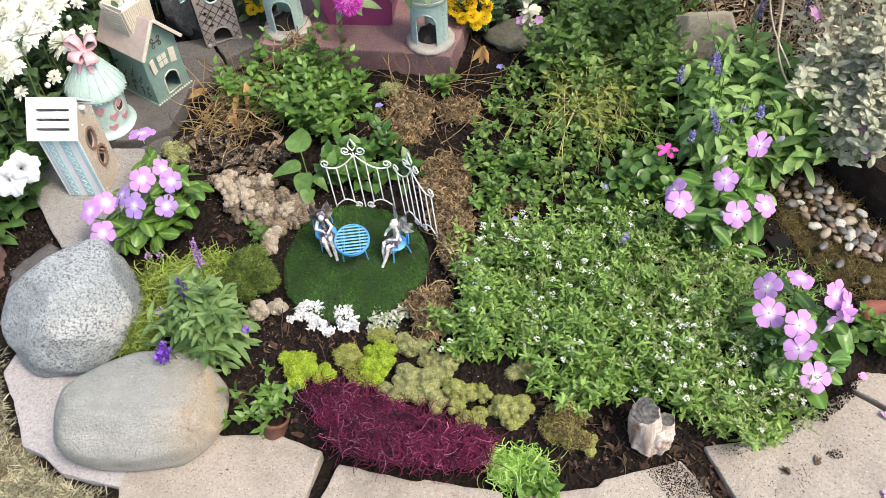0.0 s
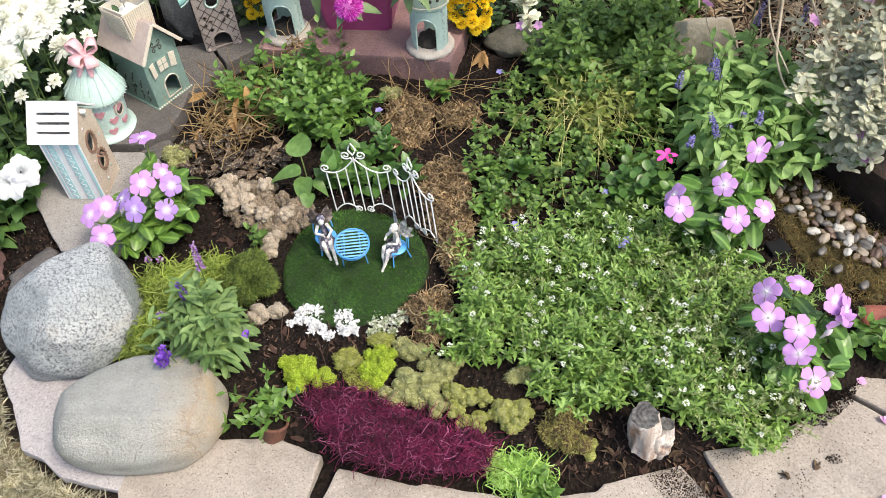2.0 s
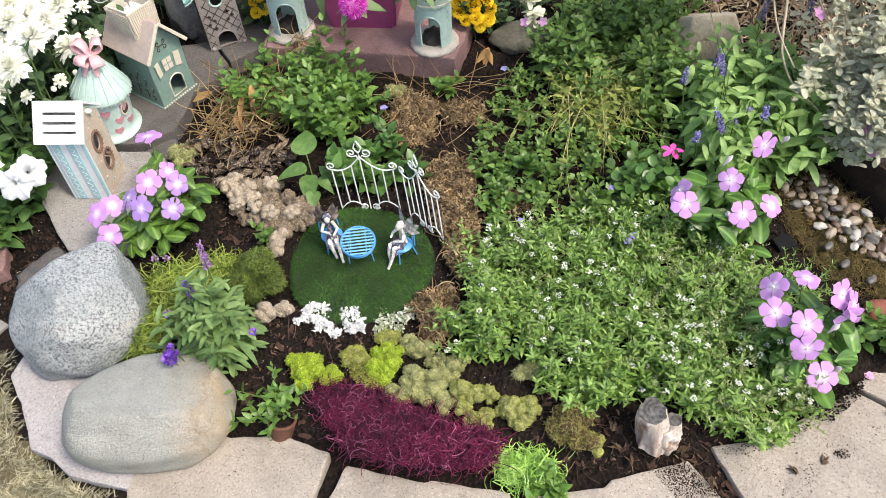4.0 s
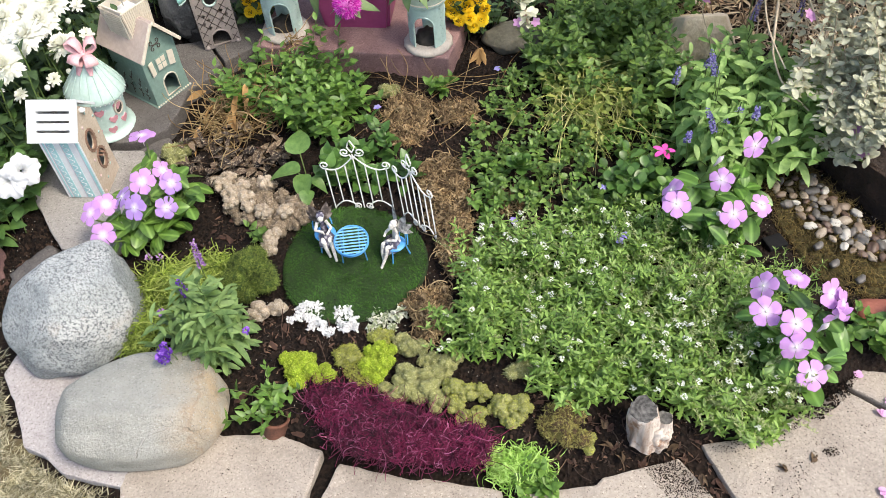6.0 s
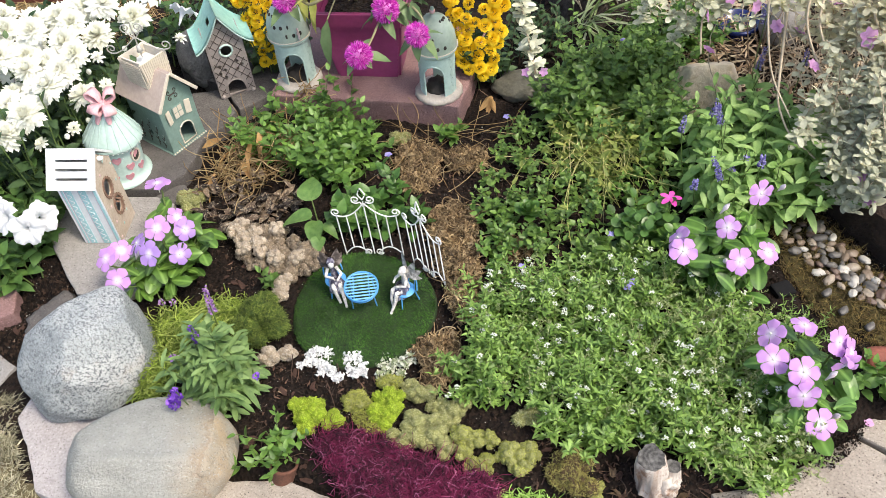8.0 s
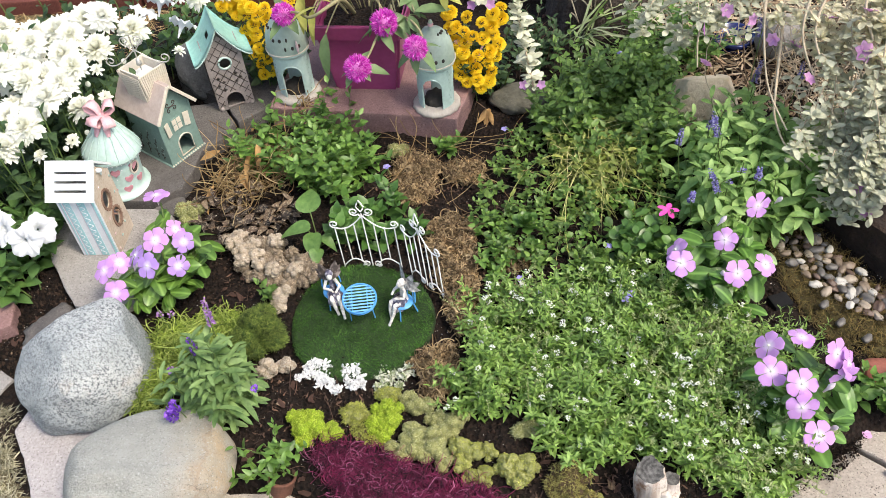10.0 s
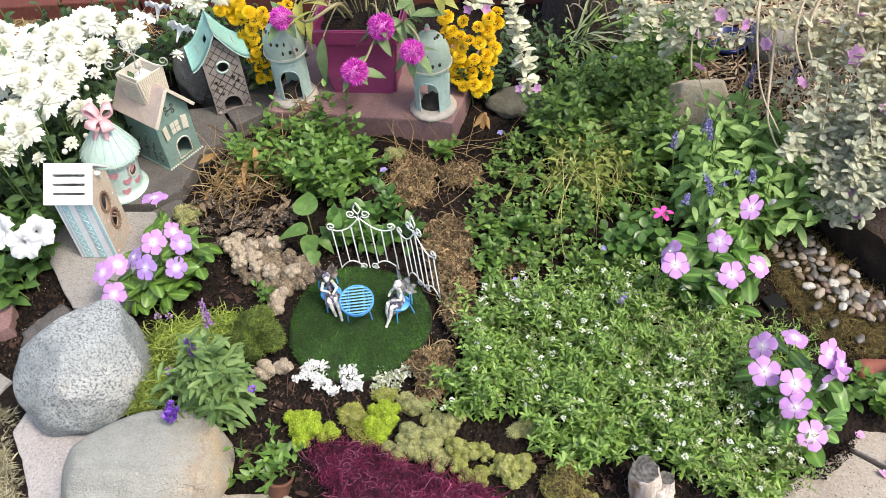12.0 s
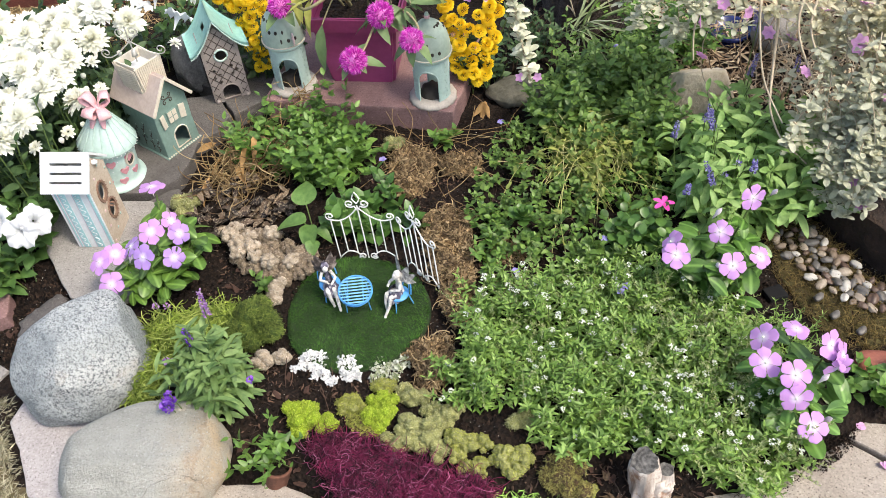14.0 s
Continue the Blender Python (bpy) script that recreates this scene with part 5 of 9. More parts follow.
def heap(name, label, outline, high, mat, core, count, length, radius, wander=0.45, k=9, category="moss", flatness=0.35, under=0.5, flakes=0, head=None, hold=0.65):
    """A loose mat of long curling strands over a low mound."""
    cx, cy = np.mean(np.array(outline), 0)
    t = thing(name, label, category, pose(cx, cy, float(soil_z(cx, cy))))
    loc = [(x - cx, y - cy) for x, y in outline]
    p = scatter(loc, count)
    a = np.array(loc)
    edge = np.min(np.linalg.norm(p[:, None] - a[None], axis=2), 1)
    edge = np.minimum(1, edge / 0.03)
    hump = np.array([0.72 + 0.75 * noise.noise(Vector((q[0] * 42, q[1] * 42, cx * 9))) for q in p]).clip(0.25, 1.35)
    z = rng.random(count) ** 0.6 * high * (0.35 + 0.65 * edge) * hump
    P = np.stack([p[:, 0], p[:, 1], z + 0.001], 1)
    ang = rng.random(count) * TAU if head is None else rng.normal(radians(head[0]), radians(head[1]), count)
    N = np.stack([np.cos(ang), np.sin(ang), rng.normal(0.05, flatness, count)], 1)
    paths = curly(P, N, rng.uniform(0.5, 1.4, count) * length, k, wander, hold)
    paths[:, :, 2] = np.abs(paths[:, :, 2] - 0.001) + 0.001
    over = paths[:, :, 2] > high * 1.25
    paths[:, :, 2] = np.where(over, high * 1.25 + (paths[:, :, 2] - high * 1.25) * 0.3, paths[:, :, 2])
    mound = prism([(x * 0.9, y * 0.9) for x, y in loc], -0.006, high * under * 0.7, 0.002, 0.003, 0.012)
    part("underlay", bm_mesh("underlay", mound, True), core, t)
    if flakes:
        q = scatter(loc, flakes)
        hz = np.array([0.72 + 0.75 * noise.noise(Vector((w[0] * 42, w[1] * 42, cx * 9))) for w in q]).clip(0.25, 1.35)
        e = np.minimum(1, np.min(np.linalg.norm(q[:, None] - a[None], axis=2), 1) / 0.03)
        C = np.column_stack([q, 0.002 + rng.uniform(0.6, 1.1, flakes) * high * hz * (0.35 + 0.65 * e)])
        FV, FF = leaves(C, rng.random(flakes) * TAU, rng.normal(0.1, 0.5, flakes), rng.normal(0, 0.8, flakes), rng.uniform(0.005, 0.014, flakes), rng.uniform(0.002, 0.0055, flakes), "ovate", 0.6, rng.normal(0.5, 1.6, flakes))
        FV += rng.normal(0, 0.0006, FV.shape)
        tagged(part("flake_cover", array_mesh("flake_cover", FV, FF, False), mat, t), kind="stuff")
    V, F = tubes(paths, rng.uniform(0.7, 1.3, count) * radius, 3, 0.3)
    tagged(part("fibre", array_mesh("fibre", V, F), mat, t), kind="stuff")
    return t


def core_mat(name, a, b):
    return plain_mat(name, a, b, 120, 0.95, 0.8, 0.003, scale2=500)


S_CHART = strand_mat("chartreuse_moss", (0.25, 0.37, 0.02), (0.44, 0.58, 0.04), (0.63, 0.74, 0.13), clump=80)
C_CHART = core_mat("chartreuse_core", (0.16, 0.25, 0.015), (0.36, 0.50, 0.03))
S_OLIVE = strand_mat("pale_olive_moss", (0.26, 0.275, 0.10), (0.44, 0.45, 0.205), (0.63, 0.63, 0.36), clump=70)
C_OLIVE = core_mat("pale_olive_core", (0.20, 0.21, 0.065), (0.40, 0.405, 0.165))
S_LIME = strand_mat("olive_lime_moss", (0.24, 0.27, 0.035), (0.43, 0.46, 0.08), (0.61, 0.63, 0.19), clump=80)
S_RUSTY = strand_mat("rusty_olive_moss", (0.13, 0.11, 0.03), (0.31, 0.27, 0.07), (0.52, 0.49, 0.17), clump=60)
S_BROWN = strand_mat("brown_sphagnum", (0.07, 0.042, 0.02), (0.27, 0.18, 0.092), (0.52, 0.39, 0.22), clump=45)
C_BROWN = core_mat("brown_core", (0.03, 0.02, 0.01), (0.12, 0.075, 0.035))
S_BEIGE = strand_mat("beige_reindeer_moss", (0.38, 0.30, 0.22), (0.60, 0.51, 0.41), (0.82, 0.74, 0.64), clump=26)
C_BEIGE = core_mat("beige_core", (0.32, 0.25, 0.17), (0.60, 0.51, 0.40))
S_TAN_MOSS = strand_mat("tan_fine_moss", (0.21, 0.155, 0.105), (0.42, 0.33, 0.245), (0.66, 0.56, 0.45), clump=30)
C_TAN_MOSS = core_mat("tan_fine_core", (0.13, 0.095, 0.06), (0.34, 0.27, 0.19))
S_GREEN = strand_mat("green_cushion_moss", (0.035, 0.065, 0.008), (0.105, 0.165, 0.022), (0.30, 0.37, 0.08), clump=40)
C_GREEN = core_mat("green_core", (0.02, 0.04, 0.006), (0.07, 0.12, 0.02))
S_WHITE = strand_mat("white_moss", (0.62, 0.62, 0.64), (0.78, 0.78, 0.78), (0.86, 0.86, 0.84))
S_SPAN = strand_mat("bright_green_strands", (0.20, 0.40, 0.05), (0.38, 0.64, 0.12), (0.56, 0.80, 0.26))
S_YEL = strand_mat("yellow_green_strands", (0.12, 0.19, 0.02), (0.28, 0.39, 0.05), (0.52, 0.62, 0.16), clump=40)
S_LICHEN = strand_mat("grey_green_lichen", (0.26, 0.32, 0.16), (0.52, 0.55, 0.42), (0.76, 0.76, 0.70))
C_DARK_PURPLE = core_mat("dark_purple_core", (0.008, 0.002, 0.004), (0.035, 0.006, 0.016))

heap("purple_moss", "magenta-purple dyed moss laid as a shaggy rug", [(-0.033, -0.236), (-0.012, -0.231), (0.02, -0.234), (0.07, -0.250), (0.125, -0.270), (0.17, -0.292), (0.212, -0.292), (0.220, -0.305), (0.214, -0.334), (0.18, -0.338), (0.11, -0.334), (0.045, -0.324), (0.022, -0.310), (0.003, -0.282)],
     0.02, MAT_PURPLE, C_DARK_PURPLE, 6200, 0.036, 0.00058, 0.34, 14, hold=0.95)

# chartreuse and olive cushions along the front
moss("reindeer_moss", "bright chartreuse reindeer moss cushion on soil", -0.047, -0.198, [(-0.018, 0.014, 0.010, 0.014, 0.013, 0.014), (0.002, -0.004, 0.012, 0.020, 0.018, 0.019), (0.004, 0.012, 0.012, 0.014, 0.013, 0.016), (-0.004, -0.02, 0.008, 0.013, 0.010, 0.012)], S_CHART, C_CHART, 3000, 0.006, 0.0006, seed=2)
moss("reindeer_moss", "small bright chartreuse moss puff on soil", -0.010, -0.208, [(0, 0, 0.009, 0.014, 0.013, 0.014)], S_CHART, C_CHART, 800, 0.006, 0.0006, seed=3)
moss("reindeer_moss", "olive green moss tuft among dark soil", 0.016, -0.180, [(0, 0, 0.008, 0.018, 0.014, 0.013), (0.004, 0.01, 0.008, 0.012, 0.01, 0.012)], S_LIME, C_OLIVE, 1300, 0.009, 0.0005, seed=4)
moss("reindeer_moss", "bright chartreuse reindeer moss cushion with a pale edge", 0.063, -0.192, [(0.004, 0.018, 0.011, 0.017, 0.014, 0.016), (-0.010, -0.006, 0.010, 0.016, 0.014, 0.015), (0.008, -0.002, 0.012, 0.016, 0.016, 0.017), (0.002, -0.022, 0.007, 0.009, 0.009, 0.011)], S_CHART, C_CHART, 2800, 0.006, 0.0006, seed=5)
moss("reindeer_moss", "small yellow-green moss tuft under pale lichen", 0.066, -0.145, [(0, 0, 0.008, 0.018, 0.012, 0.012)], S_LIME, C_OLIVE, 800, 0.008, 0.0005, seed=6)
moss("reindeer_moss", "wide pale olive reindeer moss cushion beside the purple rug", 0.122, -0.220, [(-0.004, 0.008, 0.012, 0.026, 0.020, 0.020), (-0.016, -0.012, 0.010, 0.020, 0.018, 0.017), (0.014, -0.010, 0.010, 0.020, 0.018, 0.018), (0.026, 0.010, 0.009, 0.014, 0.014, 0.014), (0.03, -0.026, 0.007, 0.016, 0.014, 0.012), (-0.044, -0.008, 0.008, 0.011, 0.010, 0.012)], S_OLIVE, C_OLIVE, 4600, 0.005, 0.0005, seed=7)
moss("reindeer_moss", "grey-green moss puffs between lichen and olive moss", 0.108, -0.165, [(0, 0, 0.010, 0.015, 0.014, 0.015), (-0.014, 0.018, 0.008, 0.012, 0.011, 0.012), (0.016, 0.004, 0.007, 0.013, 0.014, 0.012)], S_OLIVE, C_OLIVE, 1700, 0.005, 0.0005, seed=8)
moss("reindeer_moss", "olive-lime moss lobes at the end of the purple rug", 0.186, -0.243, [(-0.012, 0.010, 0.010, 0.016, 0.014, 0.016), (0.006, 0.006, 0.010, 0.014, 0.013, 0.015), (0.028, 0.008, 0.008, 0.011, 0.013, 0.013), (-0.008, -0.014, 0.008, 0.011, 0.010, 0.012)], S_LIME, C_OLIVE, 2200, 0.0045, 0.0005, seed=9)
moss("reindeer_moss", "round olive moss puff beside the rug", 0.203, -0.272, [(0, 0, 0.008, 0.015, 0.014, 0.014), (-0.016, -0.004, 0.006, 0.011, 0.01, 0.010)], S_LIME, C_OLIVE, 1200, 0.005, 0.0005, seed=10)
moss("reindeer_moss", "knobbly olive-lime moss cushion on dark soil", 0.252, -0.264, [(-0.006, 0.008, 0.010, 0.018, 0.016, 0.017), (0.014, 0.010, 0.010, 0.015, 0.015, 0.016), (0.004, -0.012, 0.009, 0.016, 0.012, 0.014), (-0.02, 0.004, 0.007, 0.011, 0.011, 0.012)], S_LIME, C_OLIVE, 2400, 0.0045, 0.0005, seed=11)
moss("reindeer_moss", "pale grey-olive reindeer moss lobes on soil", 0.158, -0.190, [(0, 0, 0.010, 0.018, 0.016, 0.016), (-0.02, 0.008, 0.008, 0.014, 0.013, 0.013), (0.014, 0.014, 0.008, 0.013, 0.012, 0.013)], S_OLIVE, C_OLIVE, 1900, 0.005, 0.0005, seed=31)
moss("reindeer_moss", "low olive-brown moss scraps between cushions", 0.036, -0.205, [(0, 0, 0.004, 0.016, 0.011, 0.008), (0.016, -0.012, 0.004, 0.011, 0.009, 0.008)], S_LIME, C_BROWN, 900, 0.010, 0.0005, seed=32)
moss("reindeer_moss", "small olive moss tuft at the edge of the alyssum", 0.270, -0.196, [(0, 0, 0.007, 0.020, 0.017, 0.013)], S_OLIVE, C_OLIVE, 900, 0.008, 0.0005, seed=12)
moss("reindeer_moss", "brownish olive moss with loose stems near the stump", 0.322, -0.285, [(0, 0.008, 0.010, 0.028, 0.026, 0.018), (0.010, -0.016, 0.008, 0.020, 0.018, 0.014), (-0.016, -0.008, 0.007, 0.016, 0.014, 0.012)], S_RUSTY, C_BROWN, 1900, 0.012, 0.0005, 0.5, 6, seed=13)
moss("reindeer_moss", "small round lime moss puff near the stump", 0.353, -0.300, [(0, 0, 0.008, 0.012, 0.014, 0.013)], S_LIME, C_OLIVE, 900, 0.004, 0.0005, seed=14)
heap("spanish_moss", "bright green curly moss heap at the paver edge", blob(0.262, -0.322, 0.040, 0.030, 14, 3), 0.020, S_SPAN, C_GREEN, 1000, 0.042, 0.00085, 0.42, 16, hold=0.95)

# white and lichen pieces in front of the turf
def flaky(name, label, x, y, patches, mat, core, per, size):
    """Crisp torn flakes of dyed moss heaped on a few small lumps."""
    t = thing(name, label, "moss", pose(x, y, float(soil_z(x, y))))
    tagged(part("cushion", cushion_mesh([(px, py, 0.003, r * 0.7, r * 0.6, r * 0.6) for px, py, r in patches], 3), core, t), kind="stuff")
    P = []
    for px, py, r in patches:
        d = rng.normal(0, 1, (int(per * r / 0.01), 3))
        d /= np.linalg.norm(d, axis=1, keepdims=True)
        d[:, 2] = np.abs(d[:, 2])
        P.append(np.array([px, py, 0.003]) + d * r * rng.uniform(0.5, 1.05, (len(d), 1)))
    P = np.concatenate(P)
    n = len(P)
    V, F = leaves(P, rng.random(n) * TAU, rng.normal(0.5, 0.5, n), rng.normal(0, 0.7, n), rng.uniform(0.5, 1.4, n) * size, rng.uniform(0.4, 1.1, n) * size, "dot", 0.3, rng.normal(0, 0.8, n))
    V += rng.normal(0, size * 0.17, V.shape)
    tagged(part("flake_cover", array_mesh("flake_cover", V, F, False), mat, t), kind="stuff")


# the lumps under the white flakes are a near-black purple
flaky("white_moss", "bright white dyed moss pieces on black soil", -0.046, -0.107, [(-0.014, 0.016, 0.010), (-0.004, 0.020, 0.009), (0.008, 0.016, 0.010), (-0.016, 0.002, 0.008), (-0.004, 0.0, 0.006), (0.010, -0.008, 0.009), (0.020, -0.016, 0.008), (0.030, -0.026, 0.007), (-0.030, -0.006, 0.004), (0.004, -0.016, 0.006)], S_WHITE, C_DARK_PURPLE, 58, 0.0056)
flaky("white_moss", "bright white dyed moss piece beside the turf", 0.004, -0.110, [(-0.008, 0.010, 0.010), (0.004, 0.012, 0.009), (0.014, 0.0, 0.010), (-0.004, -0.006, 0.007), (0.006, -0.014, 0.008), (0.018, -0.014, 0.006)], S_WHITE, C_DARK_PURPLE, 58, 0.0056)
flaky("lichen", "pale grey-green curled lichen pieces beside the turf", 0.072, -0.108, [(-0.014, -0.010, 0.009), (-0.024, 0.002, 0.009), (-0.020, 0.014, 0.007), (-0.004, 0.004, 0.008), (0.010, 0.004, 0.010), (0.020, 0.012, 0.010), (0.026, 0.020, 0.007), (-0.026, -0.016, 0.006), (0.006, -0.014, 0.006)], S_LICHEN, C_GREEN, 62, 0.0055)

# beige pieces on the far side of the turf
drift = [(x, y, 0.006 + 0.012 * rng.random(), r, r * rng.uniform(0.85, 1.1), r * rng.uniform(0.95, 1.35)) for x, y, r in
         [(*q, rng.uniform(0.010, 0.0165)) for q in spaced_points([(-0.085, 0.055), (-0.04, 0.066), (0.015, 0.045), (0.05, 0.026), (0.08, -0.005), (0.07, -0.04), (0.03, -0.05), (-0.01, -0.035), (-0.05, -0.01), (-0.078, 0.02)], 0.020)]]
moss("reindeer_moss", "long drift of beige reindeer moss beside the turf", -0.155, 0.108, drift, S_TAN_MOSS, C_TAN_MOSS, 8500, 0.0055, 0.00045, seed=18, lobes=9, fuzz=0.55)
puffs = [(x, y, 0.027, r, r, r) for x, y, r in ((-0.072, 0.040, 0.013), (-0.055, 0.022, 0.014), (-0.038, 0.036, 0.012), (-0.048, 0.002, 0.012), (-0.028, 0.012, 0.013), (-0.018, -0.010, 0.012), (0.000, 0.044, 0.013), (0.010, -0.022, 0.014), (0.046, -0.020, 0.012), (-0.066, 0.058, 0.011))]
moss("reindeer_moss", "row of cream moss puffs on the tan moss drift", -0.155, 0.108, puffs, S_BEIGE, C_BEIGE, 3600, 0.0028, 0.0005, seed=40, lobes=8)
moss("reindeer_moss", "pale beige moss puff on soil", -0.235, 0.165, [(0, 0, 0.012, 0.017, 0.015, 0.018)], S_BEIGE, C_BEIGE, 1000, 0.004, 0.0006, seed=19)
moss("reindeer_moss", "pale beige moss puff near the turf", -0.130, 0.036, [(0, 0.008, 0.013, 0.015, 0.016, 0.018), (0.002, -0.012, 0.010, 0.013, 0.012, 0.014)], S_BEIGE, C_BEIGE, 1500, 0.004, 0.0006, seed=20)
moss("reindeer_moss", "tan moss puff beside green cushion moss", -0.126, -0.098, [(0, 0, 0.012, 0.017, 0.016, 0.017)], S_BEIGE, C_BEIGE, 1100, 0.0035, 0.0006, seed=21)
moss("reindeer_moss", "small tan moss puff on soil", -0.099, -0.091, [(0, 0, 0.010, 0.013, 0.012, 0.014)], S_BEIGE, C_BEIGE, 900, 0.004, 0.0006, seed=22)
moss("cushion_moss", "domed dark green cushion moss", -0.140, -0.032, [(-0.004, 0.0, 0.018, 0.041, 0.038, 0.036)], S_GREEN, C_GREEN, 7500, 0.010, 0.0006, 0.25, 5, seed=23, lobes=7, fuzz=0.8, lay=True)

# yellow-green strands between boulder and salvia
heap("spanish_moss", "yellow-green curly moss between boulder and plants", [(-0.325, -0.03), (-0.29, -0.005), (-0.23, -0.01), (-0.20, -0.03), (-0.22, -0.07), (-0.25, -0.08), (-0.27, -0.13), (-0.29, -0.175), (-0.31, -0.17), (-0.30, -0.10), (-0.31, -0.06)], 0.026, S_YEL, C_GREEN, 1400, 0.050, 0.0009, 0.28, 15, hold=0.95)
heap("spanish_moss", "tuft of yellow-green moss by the salvia", blob(-0.212, -0.012, 0.026, 0.022, 12, 5), 0.024, S_YEL, C_GREEN, 500, 0.036, 0.0008, 0.3, 13, hold=0.95)

# brown sphagnum
heap("sphagnum_moss", "long drift of brown dried sphagnum moss by the fence", [(0.108, 0.215), (0.145, 0.235), (0.182, 0.21), (0.186, 0.14), (0.192, 0.09), (0.19, 0.03), (0.198, -0.02), (0.165, -0.03), (0.146, 0.01), (0.140, 0.05), (0.122, 0.10), (0.104, 0.16)], 0.024, S_BROWN, C_BROWN, 2600, 0.034, 0.0010, 0.75, 13, flakes=1500, hold=0.95)
heap("sphagnum_moss", "clump of brown dried sphagnum moss beside the turf", [(0.095, -0.082), (0.125, -0.058), (0.155, -0.055), (0.165, -0.09), (0.155, -0.125), (0.14, -0.15), (0.12, -0.14), (0.115, -0.11)], 0.028, S_BROWN, C_BROWN, 1200, 0.034, 0.0011, 0.75, 13, flakes=700, hold=0.95)
heap("sphagnum_moss", "matted brown dried moss below the slab", [(0.035, 0.385), (0.09, 0.395), (0.115, 0.36), (0.11, 0.30), (0.09, 0.262), (0.055, 0.265), (0.045, 0.31), (0.03, 0.34)], 0.024, S_BROWN, C_BROWN, 1700, 0.032, 0.0010, 0.75, 13, flakes=1000, hold=0.95)
heap("sphagnum_moss", "small heap of brown dried moss on soil", blob(0.165, 0.345, 0.038, 0.030, 12, 2), 0.02, S_BROWN, C_BROWN, 800, 0.032, 0.0010, 0.75, 13, flakes=400, hold=0.95)
heap("sphagnum_moss", "small brown moss patch beside the alyssum", blob(0.256, 0.038, 0.028, 0.026, 12, 4), 0.02, S_BROWN, C_BROWN, 650, 0.030, 0.0010, 0.75, 13, flakes=300, hold=0.95)
heap("sphagnum_moss", "small brown moss patch among leaves", blob(0.25, 0.125, 0.03, 0.022, 12, 6), 0.015, S_BROWN, C_BROWN, 500, 0.030, 0.0010, 0.75, 13, flakes=250, hold=0.95)
moss("reindeer_moss", "small olive moss tuft below the slab", 0.035, 0.41, [(0, 0, 0.01, 0.022, 0.016, 0.016)], S_OLIVE, C_OLIVE, 900, 0.007, 0.0006, seed=24)
moss("reindeer_moss", "pale olive moss tuft at the edge of the slate", -0.336, 0.235, [(0, 0, 0.012, 0.024, 0.022, 0.022), (0.004, 0.018, 0.012, 0.018, 0.016, 0.018)], S_OLIVE, C_OLIVE, 1500, 0.007, 0.0006, seed=25)

# ---- plants ----
def shoots(bases, tips, per, length, width, kind="ovate", fold=0.25, curl=0.35, start=0.2, spread=0.35, pairs=True, top_scale=0.6, droop=0.0):
    """Leafy shoots from bases to tips: leaf vertices and faces, and stem paths."""
    B, T = np.asarray(bases, float), np.asarray(tips, float)
    n = len(B)
    u = np.linspace(start, 1.0, per)
    mid = (B + T) / 2 + np.stack([np.zeros(n), np.zeros(n), 0.18 * np.linalg.norm(T - B, axis=1)], 1) * (1 if droop == 0 else 1.6)

    def at(uu):
        uu = uu[None, :, None]
        return B[:, None] * (1 - uu) ** 2 + mid[:, None] * 2 * uu * (1 - uu) + T[:, None] * uu ** 2

    P = at(u)
    step = (math.pi if pairs else 2.4)
    yaw = rng.random((n, 1)) * TAU + np.arange(per)[None] * step + (np.arange(per)[None] // 2) * (math.pi / 2 if pairs else 0) + rng.normal(0, 0.3, (n, per))
    pitch = spread + (u[None] ** 3) * 0.65 + rng.normal(0, 0.22, (n, per)) - droop
    size = (1 - (1 - top_scale) * u[None] ** 3) * rng.uniform(0.75, 1.2, (n, per))
    V, F = leaves(P.reshape(-1, 3), yaw.ravel(), pitch.ravel(), rng.normal(0, 0.35, n * per), (length * size).ravel(), (width * size).ravel(), kind, fold, rng.uniform(0.3, 1.5, n * per) * curl)
    return (V, F), at(np.linspace(0, 1, 6))


def bush(name, label, category, bases, tips, per, length, width, leaf, stem, stem_r=0.0008, origin=None, kind="", shape_kind="ovate", **kw):
    """A leafy plant: one mesh of stems, one of small leaves."""
    o = np.mean(bases, 0) if origin is None else np.array(origin)
    o = np.array([o[0], o[1], min(np.asarray(bases)[:, 2])])
    t = thing(name, label, category, pose(*o), kind=kind)
    (V, F), S = shoots(np.asarray(bases) - o, np.asarray(tips) - o, per, length, width, kind=shape_kind, **kw)
    SV, SF = tubes(S, stem_r, 4, 0.4)
    tagged(part("stalk_tangle", array_mesh("stalk_tangle", SV, SF), stem, t), kind="stuff")
    tagged(part("foliage", array_mesh("foliage", V, F), leaf, t), kind="stuff")
    return t


def patch(outline, n, high, lean=0.02, jitter=0.35, clumps=0.0):
    p = scatter(outline, n)
    b = np.column_stack([p, soil_z(p[:, 0], p[:, 1])])
    h = high * (1 + rng.normal(0, jitter, n)).clip(0.35, 1.7)
    if clumps:
        h = h * np.array([1 + clumps * noise.noise(Vector((q[0] * 22, q[1] * 22, 3.3))) for q in p])
    t = b + np.column_stack([rng.normal(0, lean, n), rng.normal(-0.3 * lean, lean, n), h])
    return b, t


